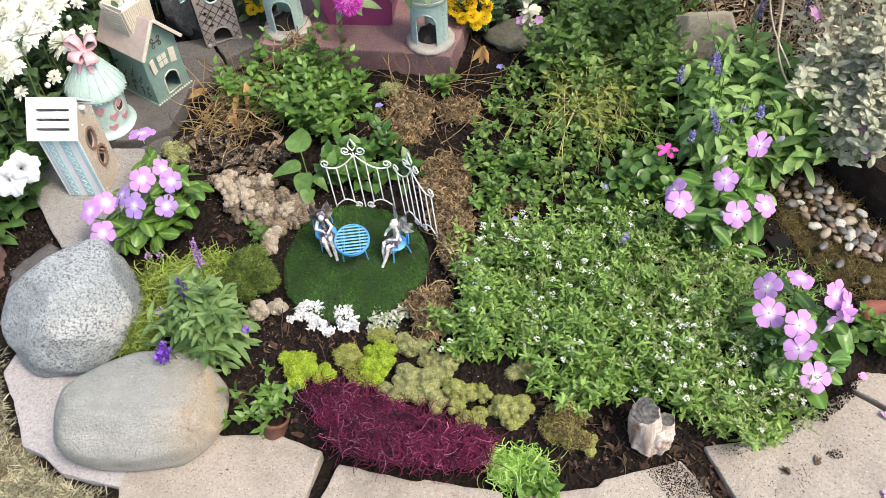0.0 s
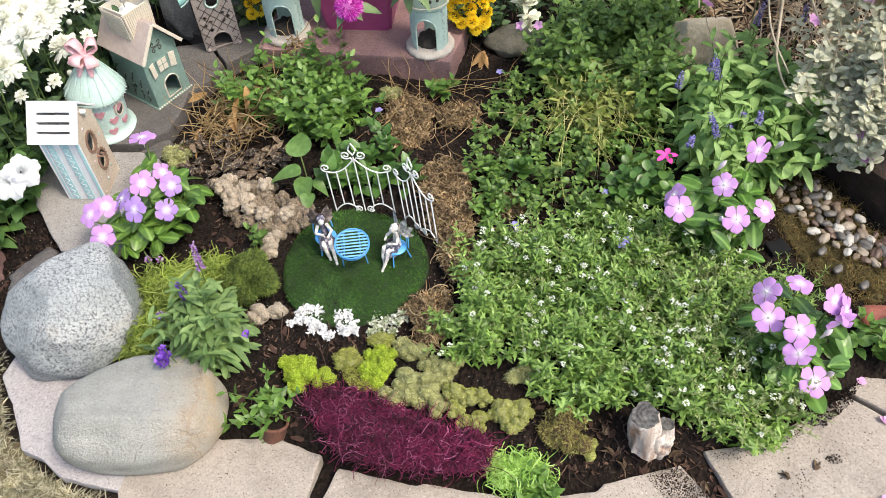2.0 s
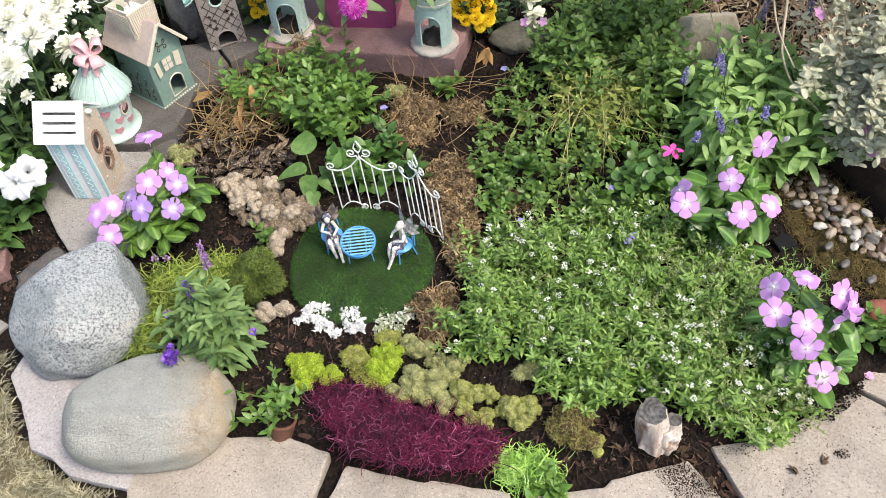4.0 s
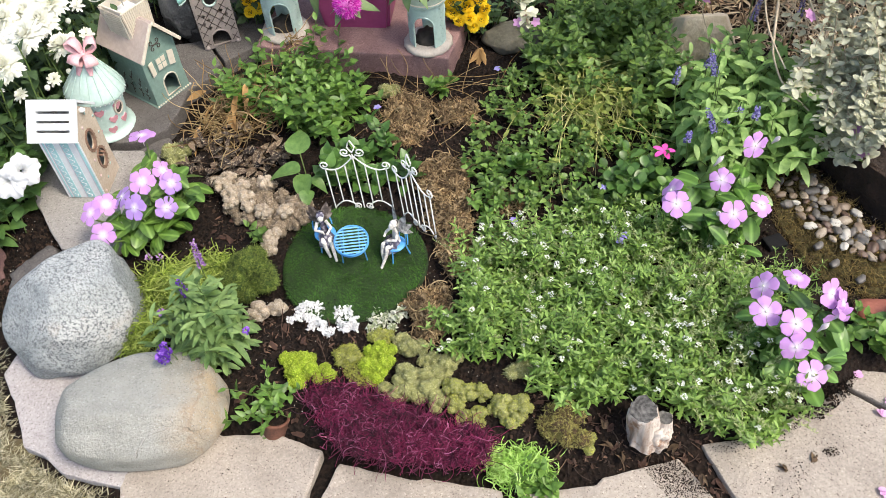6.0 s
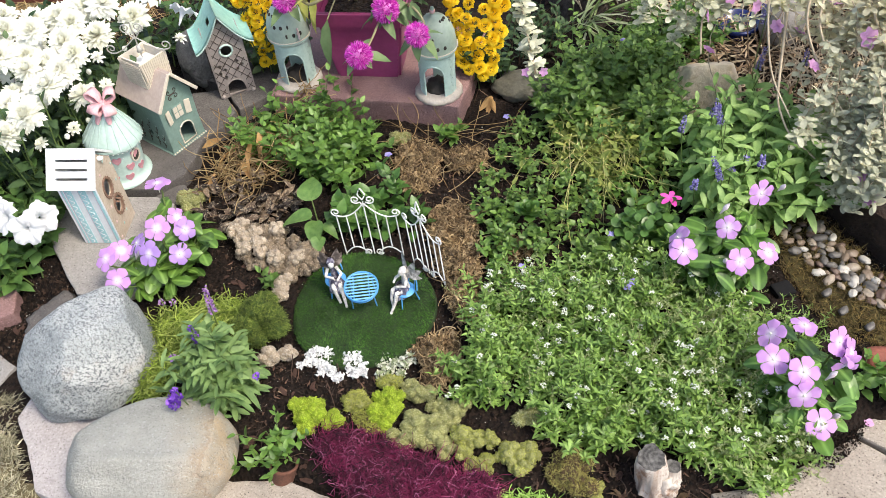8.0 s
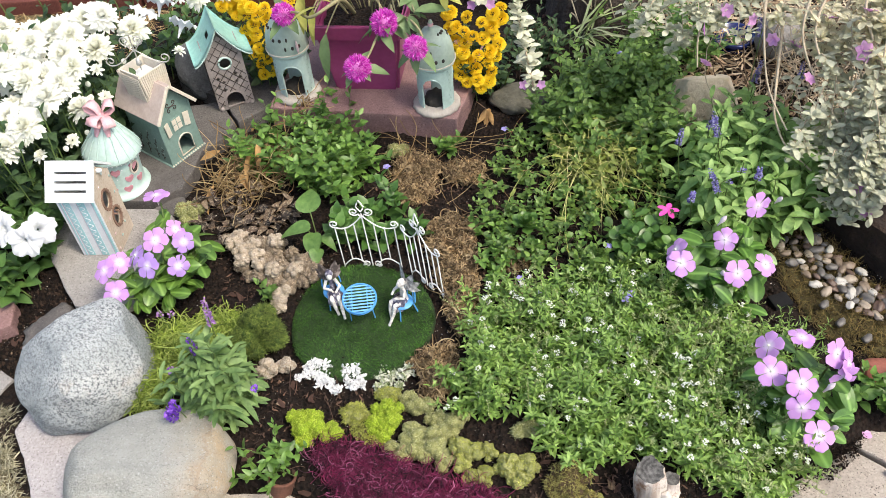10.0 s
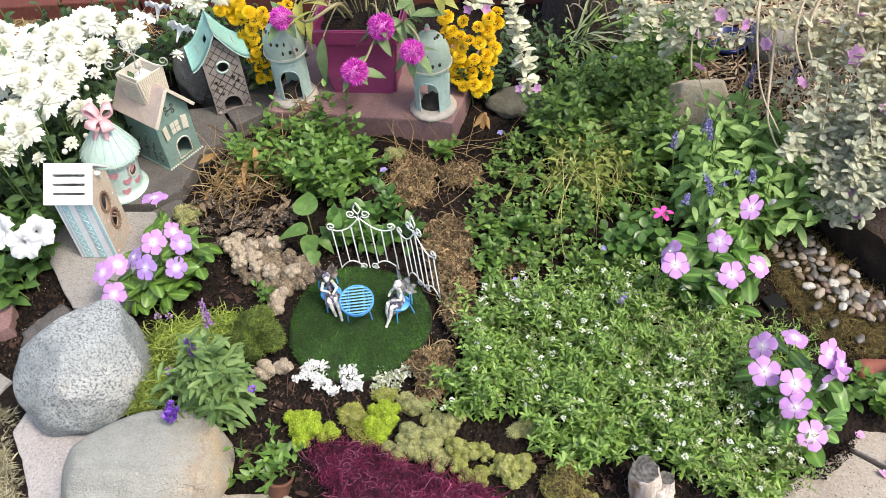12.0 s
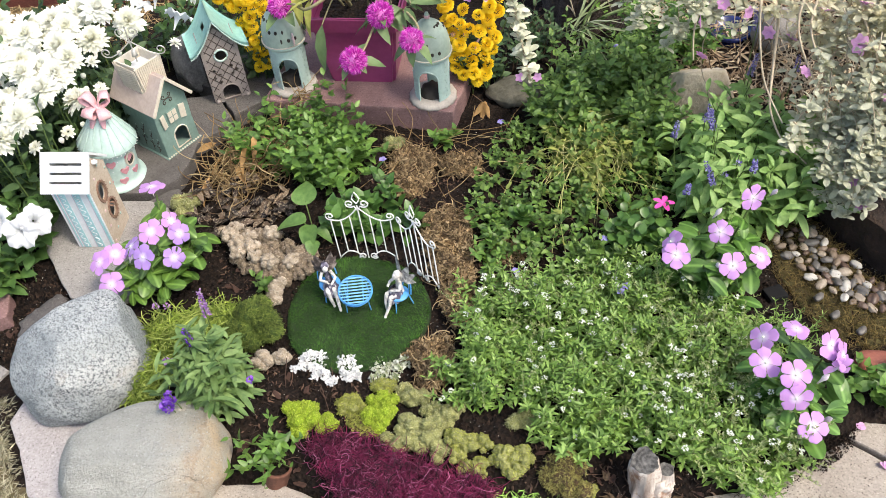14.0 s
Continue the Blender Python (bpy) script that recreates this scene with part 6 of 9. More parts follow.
STEM_GREEN = plain_mat("green_stem", (0.07, 0.12, 0.025), (0.14, 0.20, 0.05), 40, 0.6)
STEM_BROWN = plain_mat("brown_stem", (0.10, 0.06, 0.035), (0.2, 0.13, 0.08), 40, 0.8)
STEM_PALE = plain_mat("pale_dry_stem", (0.36, 0.29, 0.20), (0.56, 0.47, 0.35), 40, 0.8)
L_ALY = leaf_mat("alyssum_leaf", (0.020, 0.066, 0.008), (0.090, 0.202, 0.024), (0.35, 0.51, 0.13))
L_MINT = leaf_mat("mint_leaf", (0.018, 0.058, 0.010), (0.066, 0.155, 0.025), (0.21, 0.36, 0.07))
L_MINT_DARK = leaf_mat("dark_mint_leaf", (0.018, 0.052, 0.010), (0.066, 0.148, 0.026), (0.21, 0.33, 0.07))
L_SALVIA = leaf_mat("grey_sage_leaf", (0.024, 0.066, 0.014), (0.085, 0.175, 0.042), (0.26, 0.37, 0.13), 0.6)
L_SALVIA_LT = leaf_mat("light_sage_leaf", (0.075, 0.175, 0.034), (0.185, 0.345, 0.078), (0.38, 0.54, 0.19), 0.55, 0.35)
L_MUM = leaf_mat("mum_leaf", (0.012, 0.03, 0.012), (0.03, 0.07, 0.022), (0.075, 0.13, 0.045), 0.6, 0.15)
L_PETUNIA = leaf_mat("petunia_leaf", (0.03, 0.075, 0.02), (0.07, 0.15, 0.035), (0.13, 0.24, 0.06), 0.45)
L_SILVER = leaf_mat("silver_leaf", (0.27, 0.30, 0.215), (0.47, 0.49, 0.365), (0.74, 0.72, 0.56), 0.75, 0.4)
# cream copy of the silver leaf, with the sunlight put into its colour
L_SILVER_SUNLIT = leaf_mat("sunlit_silver_leaf", (0.36, 0.36, 0.24), (0.65, 0.60, 0.43), (0.92, 0.83, 0.60), 0.7, 0.5)
L_ROUND = leaf_mat("dark_round_leaf", (0.025, 0.075, 0.014), (0.06, 0.145, 0.028), (0.13, 0.25, 0.055), 0.35)
L_HEART = leaf_mat("heart_leaf", (0.055, 0.13, 0.03), (0.105, 0.215, 0.05), (0.20, 0.33, 0.09), 0.45, 0.3, 90)
L_DEAD = leaf_mat("dead_leaf", (0.012, 0.008, 0.006), (0.04, 0.022, 0.014), (0.17, 0.115, 0.065), 0.85, 0.1, 300)
k = Mat("freckled_withered_leaf", 0.8)
c = k.ramp(k.island(), [(0.0, (0.012, 0.008, 0.006)), (0.5, (0.055, 0.033, 0.022)), (1.0, (0.20, 0.14, 0.085))])
k.colour(k.mix(k.ramp(k.noise(330, 3, 0.7), [(0.53, (0, 0, 0)), (0.60, (0.8, 0.8, 0.8))]), c, (0.34, 0.28, 0.20)))
L_FRECKLE = k.bump(k.noise(300, 3), 0.4, 0.001).m
L_TAN = leaf_mat("tan_dry_leaf", (0.24, 0.12, 0.04), (0.44, 0.24, 0.085), (0.54, 0.36, 0.16), 0.8, 0.25)
S_STRAW = strand_mat("straw_strands", (0.13, 0.075, 0.03), (0.31, 0.20, 0.085), (0.54, 0.42, 0.22))
S_WIRY = strand_mat("yellow_wiry_stems", (0.14, 0.18, 0.035), (0.33, 0.35, 0.09), (0.60, 0.55, 0.26))
P_WHITE = strand_mat("tiny_white_petals", (0.42, 0.50, 0.30), (0.72, 0.74, 0.66), (0.86, 0.86, 0.84), 0.6, 0.3)

# sweet alyssum carpet
ALY = [(0.19, 0.02), (0.215, 0.045), (0.30, 0.055), (0.38, 0.085), (0.46, 0.08), (0.53, 0.035), (0.60, -0.005), (0.635, -0.045), (0.635, -0.10), (0.62, -0.18), (0.64, -0.245), (0.61, -0.285), (0.53, -0.294), (0.46, -0.255), (0.40, -0.235), (0.345, -0.262), (0.29, -0.225), (0.265, -0.175), (0.22, -0.185), (0.185, -0.178), (0.16, -0.14), (0.17, -0.09), (0.19, -0.05), (0.185, -0.01)]
b, t = patch(ALY, 1250, 0.045, 0.02, 0.4, 0.75)
aly = bush("sweet_alyssum", "dense low carpet of sweet alyssum with tiny white flowers", "ground cover", b, t, 15, 0.0156, 0.0047, L_ALY, STEM_GREEN, shape_kind="lance", kind="stuff", spread=0.25, curl=0.5, start=0.12, pairs=False)


def florets(tips, per, dome, size, petals=4):
    """Domed heads of tiny flat flowers: petal vertices and faces."""
    n = len(tips)
    q = rng.normal(0, 1, (n, per, 3))
    q[:, :, 2] = np.abs(q[:, :, 2]) + 0.4
    q /= np.linalg.norm(q, axis=2, keepdims=True)
    C = (tips[:, None] + q * dome).reshape(-1, 3)
    P = np.repeat(C, petals, 0)
    yaw = np.tile(np.arange(petals) * TAU / petals, n * per) + np.repeat(rng.random(n * per) * TAU, petals)
    return leaves(P, yaw, rng.normal(0.15, 0.25, len(P)), rng.normal(0, 0.3, len(P)), size * rng.uniform(0.8, 1.2, len(P)), size * 0.8, "dot", 0.05, 0.2)


o = np.array(aly.location)
pick = rng.choice(len(t), 150, replace=False)
spots = np.array([(0.36, 0.03), (0.30, 0.0), (0.22, 0.02), (0.25, 0.03), (0.47, -0.12), (0.50, -0.16), (0.55, -0.2), (0.585, -0.23), (0.46, -0.19), (0.5, -0.1), (0.38, -0.06), (0.34, -0.2), (0.6, -0.27), (0.56, -0.25), (0.4, 0.02), (0.52, -0.22), (0.3, -0.05), (0.57, -0.15)])
extra = np.column_stack([np.repeat(spots, 3, 0) + rng.normal(0, 0.014, (len(spots) * 3, 2)), rng.uniform(0.05, 0.068, len(spots) * 3)])
heads = np.concatenate([t[pick] + [0, 0, 0.004], extra]) - o
V, F = florets(heads, 11, 0.0043, 0.0016)
tagged(part("bloom_cover", array_mesh("bloom_cover", V, F), P_WHITE, aly, "tiny white flower heads"), kind="stuff")
st_paths = np.stack([np.column_stack([extra[:, :2] + rng.normal(0, 0.01, (len(extra), 2)), np.full(len(extra), 0.01)]) - o, extra - o - [0, 0, 0.02], extra - o], 1)
tagged(part("bloom_stalk_cover", array_mesh("bloom_stalk_cover", *tubes(st_paths, 0.0006, 3)), STEM_GREEN, aly), kind="stuff")

L_POD = leaf_mat("pale_seed_pod", (0.16, 0.22, 0.06), (0.28, 0.36, 0.13), (0.45, 0.50, 0.25), 0.6, 0.3)
STEM_YELLOW = plain_mat("yellowish_stem", (0.20, 0.24, 0.07), (0.34, 0.37, 0.14), 40, 0.7)
b, t = patch([(0.47, 0.06), (0.56, 0.01), (0.63, -0.06), (0.63, -0.17), (0.65, -0.24), (0.61, -0.285), (0.53, -0.29), (0.47, -0.24), (0.44, -0.10)], 230, 0.058, 0.03, 0.3)
bush("sweet_alyssum", "pale seed stalks of faded sweet alyssum", "ground cover", b, t, 24, 0.0062, 0.0022, L_POD, STEM_YELLOW, 0.0006, kind="stuff", shape_kind="lance", spread=0.5, start=0.35, pairs=False, top_scale=0.7)
b, t = patch([(0.19, 0.0), (0.30, 0.05), (0.44, 0.07), (0.44, -0.10), (0.44, -0.24), (0.30, -0.21), (0.18, -0.15)], 150, 0.05, 0.026, 0.3)
bush("sweet_alyssum", "scattered pale seed stalks in the alyssum carpet", "ground cover", b, t, 18, 0.0055, 0.002, L_POD, STEM_YELLOW, 0.0005, kind="stuff", shape_kind="lance", spread=0.5, start=0.4, pairs=False, top_scale=0.7)

# mint-like clumps
b, t = patch([(-0.285, 0.40), (-0.20, 0.45), (-0.10, 0.465), (-0.04, 0.43), (0.0, 0.36), (-0.02, 0.30), (-0.06, 0.27), (-0.12, 0.28), (-0.18, 0.33), (-0.26, 0.34)], 140, 0.070, 0.030, 0.45, 0.6)
bush("leafy_herb", "bushy bright green herb with pointed leaves below the slab", "plant", b, t, 10, 0.0235, 0.0122, L_MINT, STEM_GREEN, spread=0.1)
b, t = patch([(0.30, 0.44), (0.34, 0.58), (0.42, 0.625), (0.52, 0.64), (0.56, 0.68), (0.555, 0.58), (0.555, 0.46), (0.56, 0.36), (0.50, 0.30), (0.44, 0.36), (0.36, 0.38)], 330, 0.078, 0.034, 0.4, 0.8)
bush("leafy_herb", "spreading dark green herb filling the back of the bed", "plant", b, t, 11, 0.0215, 0.0122, L_MINT_DARK, STEM_GREEN, spread=0.15)
b, t = patch([(0.20, 0.30), (0.26, 0.44), (0.34, 0.46), (0.37, 0.30), (0.40, 0.20), (0.36, 0.12), (0.27, 0.10), (0.21, 0.16)], 130, 0.045, 0.022)
bush("leafy_herb", "scattered small green seedlings among brown moss", "plant", b, t, 10, 0.014, 0.0078, L_MINT_DARK, STEM_GREEN, spread=0.15)
b, t = patch([(0.195, 0.06), (0.20, 0.22), (0.235, 0.24), (0.245, 0.12), (0.225, 0.06)], 34, 0.032, 0.018)
bush("leafy_herb", "small bright seedlings along the brown moss drift", "plant", b, t, 9, 0.015, 0.0085, L_MINT, STEM_GREEN, spread=0.15)
b, t = patch([(0.37, 0.22), (0.43, 0.34), (0.53, 0.34), (0.55, 0.22), (0.48, 0.16), (0.41, 0.16)], 60, 0.04, 0.025)
bush("leafy_herb", "mid green herb sprawling through wiry stems", "plant", b, t, 11, 0.0155, 0.008, L_MINT, STEM_GREEN, spread=0.15)
b, t = patch([(0.10, 0.405), (0.14, 0.43), (0.15, 0.40)], 5, 0.03, 0.015)
bush("seedling", "small green seedling against the slab", "plant", b, t, 8, 0.022, 0.013, L_MINT, STEM_GREEN)
b, t = patch([(0.30, 0.055), (0.36, 0.10), (0.46, 0.12), (0.44, 0.08), (0.36, 0.06)], 40, 0.045, 0.02)
bush("leafy_herb", "dark green leafy edge behind the alyssum", "plant", b, t, 10, 0.02, 0.011, L_MINT_DARK, STEM_GREEN)
b, t = patch([(-0.125, -0.275), (-0.09, -0.262), (-0.055, -0.245), (-0.065, -0.235), (-0.11, -0.25)], 15, 0.035, 0.026)
bush("seedling", "sprawling pale green seedling at the paver edge", "plant", b, t, 7, 0.019, 0.0085, L_MINT, STEM_GREEN)
b, t = patch(blob(0.29, -0.352, 0.035, 0.014, 10, 3), 12, 0.02, 0.02)
bush("seedling", "low green seedling beside the stump paver", "plant", b, t, 8, 0.02, 0.01, L_MINT, STEM_GREEN)
b, t = patch(blob(-0.148, 0.055, 0.012, 0.014, 10, 3), 5, 0.04, 0.012)
bush("seedling", "small dark green seedling between beige moss", "plant", b, t, 7, 0.018, 0.01, L_MINT_DARK, STEM_GREEN)
b, t = patch(blob(0.765, -0.145, 0.04, 0.022, 10, 2), 18, 0.04, 0.02)
bush("seedling", "leafy green seedlings beside the terracotta edging piece", "plant", b, t, 8, 0.024, 0.014, L_MINT, STEM_GREEN)
b, t = patch(blob(0.66, -0.055, 0.05, 0.03, 12, 3), 40, 0.035, 0.02)
bush("ground_cover", "fine feathery green ground cover beside the pebbles", "ground cover", b, t, 14, 0.012, 0.002, L_ALY, STEM_GREEN, pairs=False)

# round-leaved plants behind the little fence
b, t = patch([(-0.055, 0.165), (-0.02, 0.26), (0.04, 0.27), (0.10, 0.20), (0.095, 0.15), (0.02, 0.145)], 26, 0.05, 0.02)
bush("round_leaf_plant", "glossy round-leaved green plants behind the wire fence", "plant", b, t, 6, 0.032, 0.021, L_ROUND, STEM_GREEN, kind="", spread=0.5, curl=0.5)
b, t = patch(blob(0.468, 0.145, 0.045, 0.042, 12, 3), 34, 0.058, 0.02)
bush("round_leaf_plant", "dark green fleshy round-leaved plant beside the vinca", "plant", b, t, 6, 0.026, 0.021, L_ROUND, STEM_GREEN, spread=0.3, curl=0.4, shape_kind="round")


def rosette(label, x, y, z, r, n):
    t = thing("succulent_rosette", label, "succulent", pose(x, y, z))
    for i in range(n):
        u = i / n
        V, F = leaves([(0, 0, 0.004 + 0.012 * u)], i * 2.4, 0.15 + 1.05 * u, 0, r * (1 - 0.55 * u), r * 0.62 * (1 - 0.5 * u), "round", 0.3, -0.2)
        part("leaf", array_mesh("leaf", V, F), L_ROUND, t)


rosette("green succulent rosette half hidden in leaves", 0.275, 0.17, 0.035, 0.032, 18)
rosette("green succulent rosette among wiry stems", 0.444, 0.135, 0.02, 0.034, 16)
rosette("small green succulent rosette", 0.285, 0.14, 0.012, 0.022, 14)

# heart-leaved plant
hl = thing("heart_leaf_plant", "young plant with large pale green heart-shaped leaves", "plant", pose(-0.085, 0.165, 0))
for x, y, z, yaw, pitch, ln, w in ((-0.100, 0.205, 0.055, 100, 8, 0.052, 0.046), (-0.098, 0.158, 0.055, 185, -12, 0.052, 0.036), (-0.085, 0.150, 0.045, 265, -35, 0.045, 0.036),
                                   (-0.079, 0.128, 0.032, 270, -20, 0.028, 0.026), (-0.055, 0.190, 0.055, 20, -5, 0.040, 0.032), (-0.070, 0.150, 0.04, 330, -30, 0.032, 0.02), (-0.04, 0.165, 0.045, 0, -8, 0.042, 0.03)):
    q = (x + 0.085, y - 0.165, z)
    V, F = leaves([q], radians(yaw), radians(pitch) + 0.2, 0.25 * math.sin(yaw), ln, w, "heart", 0.32, 0.8)
    part("leaf", array_mesh("leaf", V, F), L_HEART, hl)
    part("leaf_stalk", array_mesh("leaf_stalk", *tube([(0, 0, 0), (q[0] * 0.6, q[1] * 0.6, z * 0.7), q], 0.0011)), STEM_GREEN, hl)

# dead polka-dot plant, brown straw and wiry stems
b, t = patch([(-0.33, 0.26), (-0.25, 0.29), (-0.15, 0.27), (-0.12, 0.22), (-0.18, 0.20), (-0.25, 0.19), (-0.31, 0.21), (-0.27, 0.17), (-0.20, 0.17)], 36, 0.024, 0.028)
bush("withered_plant", "withered brown and cream freckled plant on soil", "plant", b, t, 5, 0.029, 0.0128, L_FRECKLE, STEM_BROWN, spread=0.0, curl=0.9)
heap("dry_straw", "tangle of dry straw stems at the edge of the herb", [(-0.32, 0.32), (-0.28, 0.43), (-0.19, 0.44), (-0.13, 0.40), (-0.15, 0.32), (-0.22, 0.27), (-0.30, 0.27)], 0.055, S_STRAW, MAT_SOIL, 360, 0.075, 0.0011, 0.26, 8, "dry stems", under=0.1)
def arching_stems(label, n, mat, leaf):
    """Limp stems that fall in long arcs from their crown, with a few yellowing leaves."""
    root = scatter([(0.315, 0.36), (0.34, 0.41), (0.40, 0.43), (0.44, 0.42), (0.45, 0.33), (0.42, 0.26), (0.36, 0.28)], n)
    aim = np.array([0.425, 0.225]) + rng.normal(0, 1, (n, 2)) * [0.075, 0.06]
    d = aim - root
    d *= (rng.uniform(0.25, 1.0, n) * rng.choice([1, 1, 1, -0.5], n))[:, None]
    side = rng.normal(0, 0.030, n)[:, None] * np.column_stack([-d[:, 1], d[:, 0]]) / (np.linalg.norm(d, axis=1, keepdims=True) + 1e-6)
    top = rng.uniform(0.030, 0.072, n)
    u = np.linspace(0, 1, 11)[None, :, None]
    xy = root[:, None] + d[:, None] * u + side[:, None] * np.sin(u * math.pi)
    z = top[:, None] * (0.55 + 1.1 * u[..., 0]) * (1 - u[..., 0] ** 1.6) + 0.010 + 0.012 * rng.random((n, 1))
    paths = np.concatenate([xy, z[..., None]], 2) + rng.normal(0, 0.0008, (n, 11, 3))
    o = np.array([0.40, 0.32, 0.0])
    t = thing("wiry_stems", label, "dry stems", pose(*o))
    tagged(part("stalk_tangle", array_mesh("stalk_tangle", *tubes(paths - o, rng.uniform(0.0005, 0.0010, n), 4, 0.3)), mat, t), kind="stuff")
    m = n * 3
    P = paths[rng.integers(0, n, m), rng.integers(1, 10, m)] - o
    V, F = leaves(P, rng.random(m) * TAU, rng.normal(0.2, 0.4, m), rng.normal(0, 0.5, m), rng.uniform(0.012, 0.022, m), rng.uniform(0.005, 0.010, m), "ovate", 0.3, 0.5)
    tagged(part("foliage", array_mesh("foliage", V, F), leaf, t), kind="stuff")


L_YELLOWED = leaf_mat("yellowed_leaf", (0.05, 0.11, 0.018), (0.14, 0.22, 0.04), (0.38, 0.40, 0.10), 0.55, 0.3)
arching_stems("limp yellow-green wiry stems in the middle of the bed", 170, S_WIRY, L_YELLOWED)
heap("wiry_stems", "thin dry runners across the soil below the slab", [(0.02, 0.43), (0.22, 0.40), (0.27, 0.33), (0.18, 0.30), (0.05, 0.38)], 0.03, S_STRAW, MAT_SOIL, 36, 0.14, 0.0009, 0.12, 8, "dry stems", under=0.1)
for x, y, z, yaw, ln, rz in ((-0.235, 0.36, 0.06, 265, 0.07, 0.3), (-0.30, 0.30, 0.03, 262, 0.06, 0.2), (-0.245, 0.415, 0.06, 80, 0.05, -0.4), (-0.275, 0.345, 0.045, 230, 0.05, 0.6), (-0.225, 0.375, 0.065, 285, 0.055, -0.5), (-0.255, 0.325, 0.035, 300, 0.045, 0.3), (-0.305, 0.385, 0.04, 200, 0.045, -0.6), (-0.085, 0.335, 0.03, 250, 0.035, 0.4), (-0.205, 0.29, 0.02, 180, 0.04, 0.5)):
    V, F = leaves([(0, 0, 0)], radians(yaw), -0.15, rz, ln, 0.014, "lance", 0.5, 0.6)
    thing("dry_leaf", "curled tan dry leaf caught in the herb", "leaf", pose(x, y, z), shape=array_mesh("dry_leaf", V, F), material=L_TAN)

# ---- vincas ----
P_VINCA = petal_mat("pink_lilac_petal", (0.88, 0.84, 0.88), (0.60, 0.31, 0.69), 0.024)
P_LILAC = petal_mat("lilac_petal", (0.84, 0.79, 0.86), (0.53, 0.28, 0.65), 0.023)
P_EYE = plain_mat("pale_eye", (0.74, 0.72, 0.60), (0.84, 0.82, 0.75), 200, 0.7)
P_VIOLET = petal_mat("violet_petal", (0.84, 0.80, 0.88), (0.47, 0.28, 0.68), 0.022)


def vinca_flower_mesh(size, open_=1.0):
    g = Geo()
    for i in range(5):
        a = TAU * i / 5
        vs, fs, nu, nv = [], [], 9, 7
        for u in (0.06, 0.2, 0.38, 0.56, 0.72, 0.84, 0.92, 0.97, 1.0):
            for v in np.linspace(-1, 1, nv):
                half = 0.625 * u ** 0.93 * (1 if u < 0.52 else math.sqrt(max(0.02, 1 - ((u - 0.52) / 0.485) ** 2)))
                x = size * u * (1 - 0.08 * v * v * u)
                y = size * half * v
                z = size * (0.10 * (1 - u) * -0.5 + 0.05 * math.sin(v * 2.4 + i) * u - 0.12 * (1 - open_) * u * u + 0.035 * v * u - 0.10 * u * u)
                vs.append((x * math.cos(a) - y * math.sin(a), x * math.sin(a) + y * math.cos(a), z))
        for p in range(nu - 1):
            for q in range(nv - 1):
                k0 = p * nv + q
                fs.append((k0, k0 + 1, k0 + nv + 1, k0 + nv))
        g.add(vs, fs)
    return g.mesh("petals")


VINCA_MESH = [vinca_flower_mesh(0.0220), vinca_flower_mesh(0.0192, 0.6)]
EYE_MESH = lathe([(0.0001, 0.0014), (0.0012, 0.0012), (0.0016, 0.0), (0.0012, -0.012), (0.0001, -0.02)], 8).mesh("eye")
BUD_MESH = lathe([(0.0001, 0.016), (0.003, 0.011), (0.0038, 0.006), (0.002, 0.0), (0.001, -0.008), (0.0001, -0.008)], 8).mesh("bud")
MAT_BUD = plain_mat("pale_pink_bud", (0.72, 0.58, 0.66), (0.82, 0.72, 0.76), 90, 0.6)


def ribbed_leaf(name, dark, mid, light):
    """A glossy leaf with a pale midrib along its own x."""
    k = Mat(name, 0.34)
    c = k.mix(0.5, k.ramp(k.each(), [(0.0, dark), (0.5, mid), (1.0, light)]), k.ramp(k.noise(45, 4), [(0.3, dark), (0.7, light)]))
    s = k.nt.nodes.new("ShaderNodeSeparateXYZ")
    k.link(k.coords(), s.inputs[0])
    ab = k.node("ShaderNodeMath")
    ab.operation = "ABSOLUTE"
    k.link(s.outputs["Y"], ab.inputs[0])
    k.colour(k.mix(k.ramp(ab.outputs[0], [(0.0, (0.6, 0.6, 0.6)), (0.0006, (0, 0, 0))]), c, tuple(min(1, x * 1.6 + 0.04) for x in light)))
    k.bump(k.noise(160, 3), 0.25, 0.001)
    return k.glow_through(0.2).m


L_RIB = ribbed_leaf("vinca_ribbed_leaf", (0.020, 0.065, 0.010), (0.056, 0.150, 0.022), (0.155, 0.30, 0.050))
L_RIB_LT = ribbed_leaf("fresh_vinca_leaf", (0.024, 0.07, 0.010), (0.066, 0.155, 0.022), (0.165, 0.29, 0.048))
RIB_LEAVES = []
for i in range(8):
    V, F = leaves([(0, 0, 0)], 0, 0, 0, 0.046, 0.026, "round", 0.09, 0.25 + 0.12 * i)
    RIB_LEAVES.append(array_mesh("leaf", V, F))


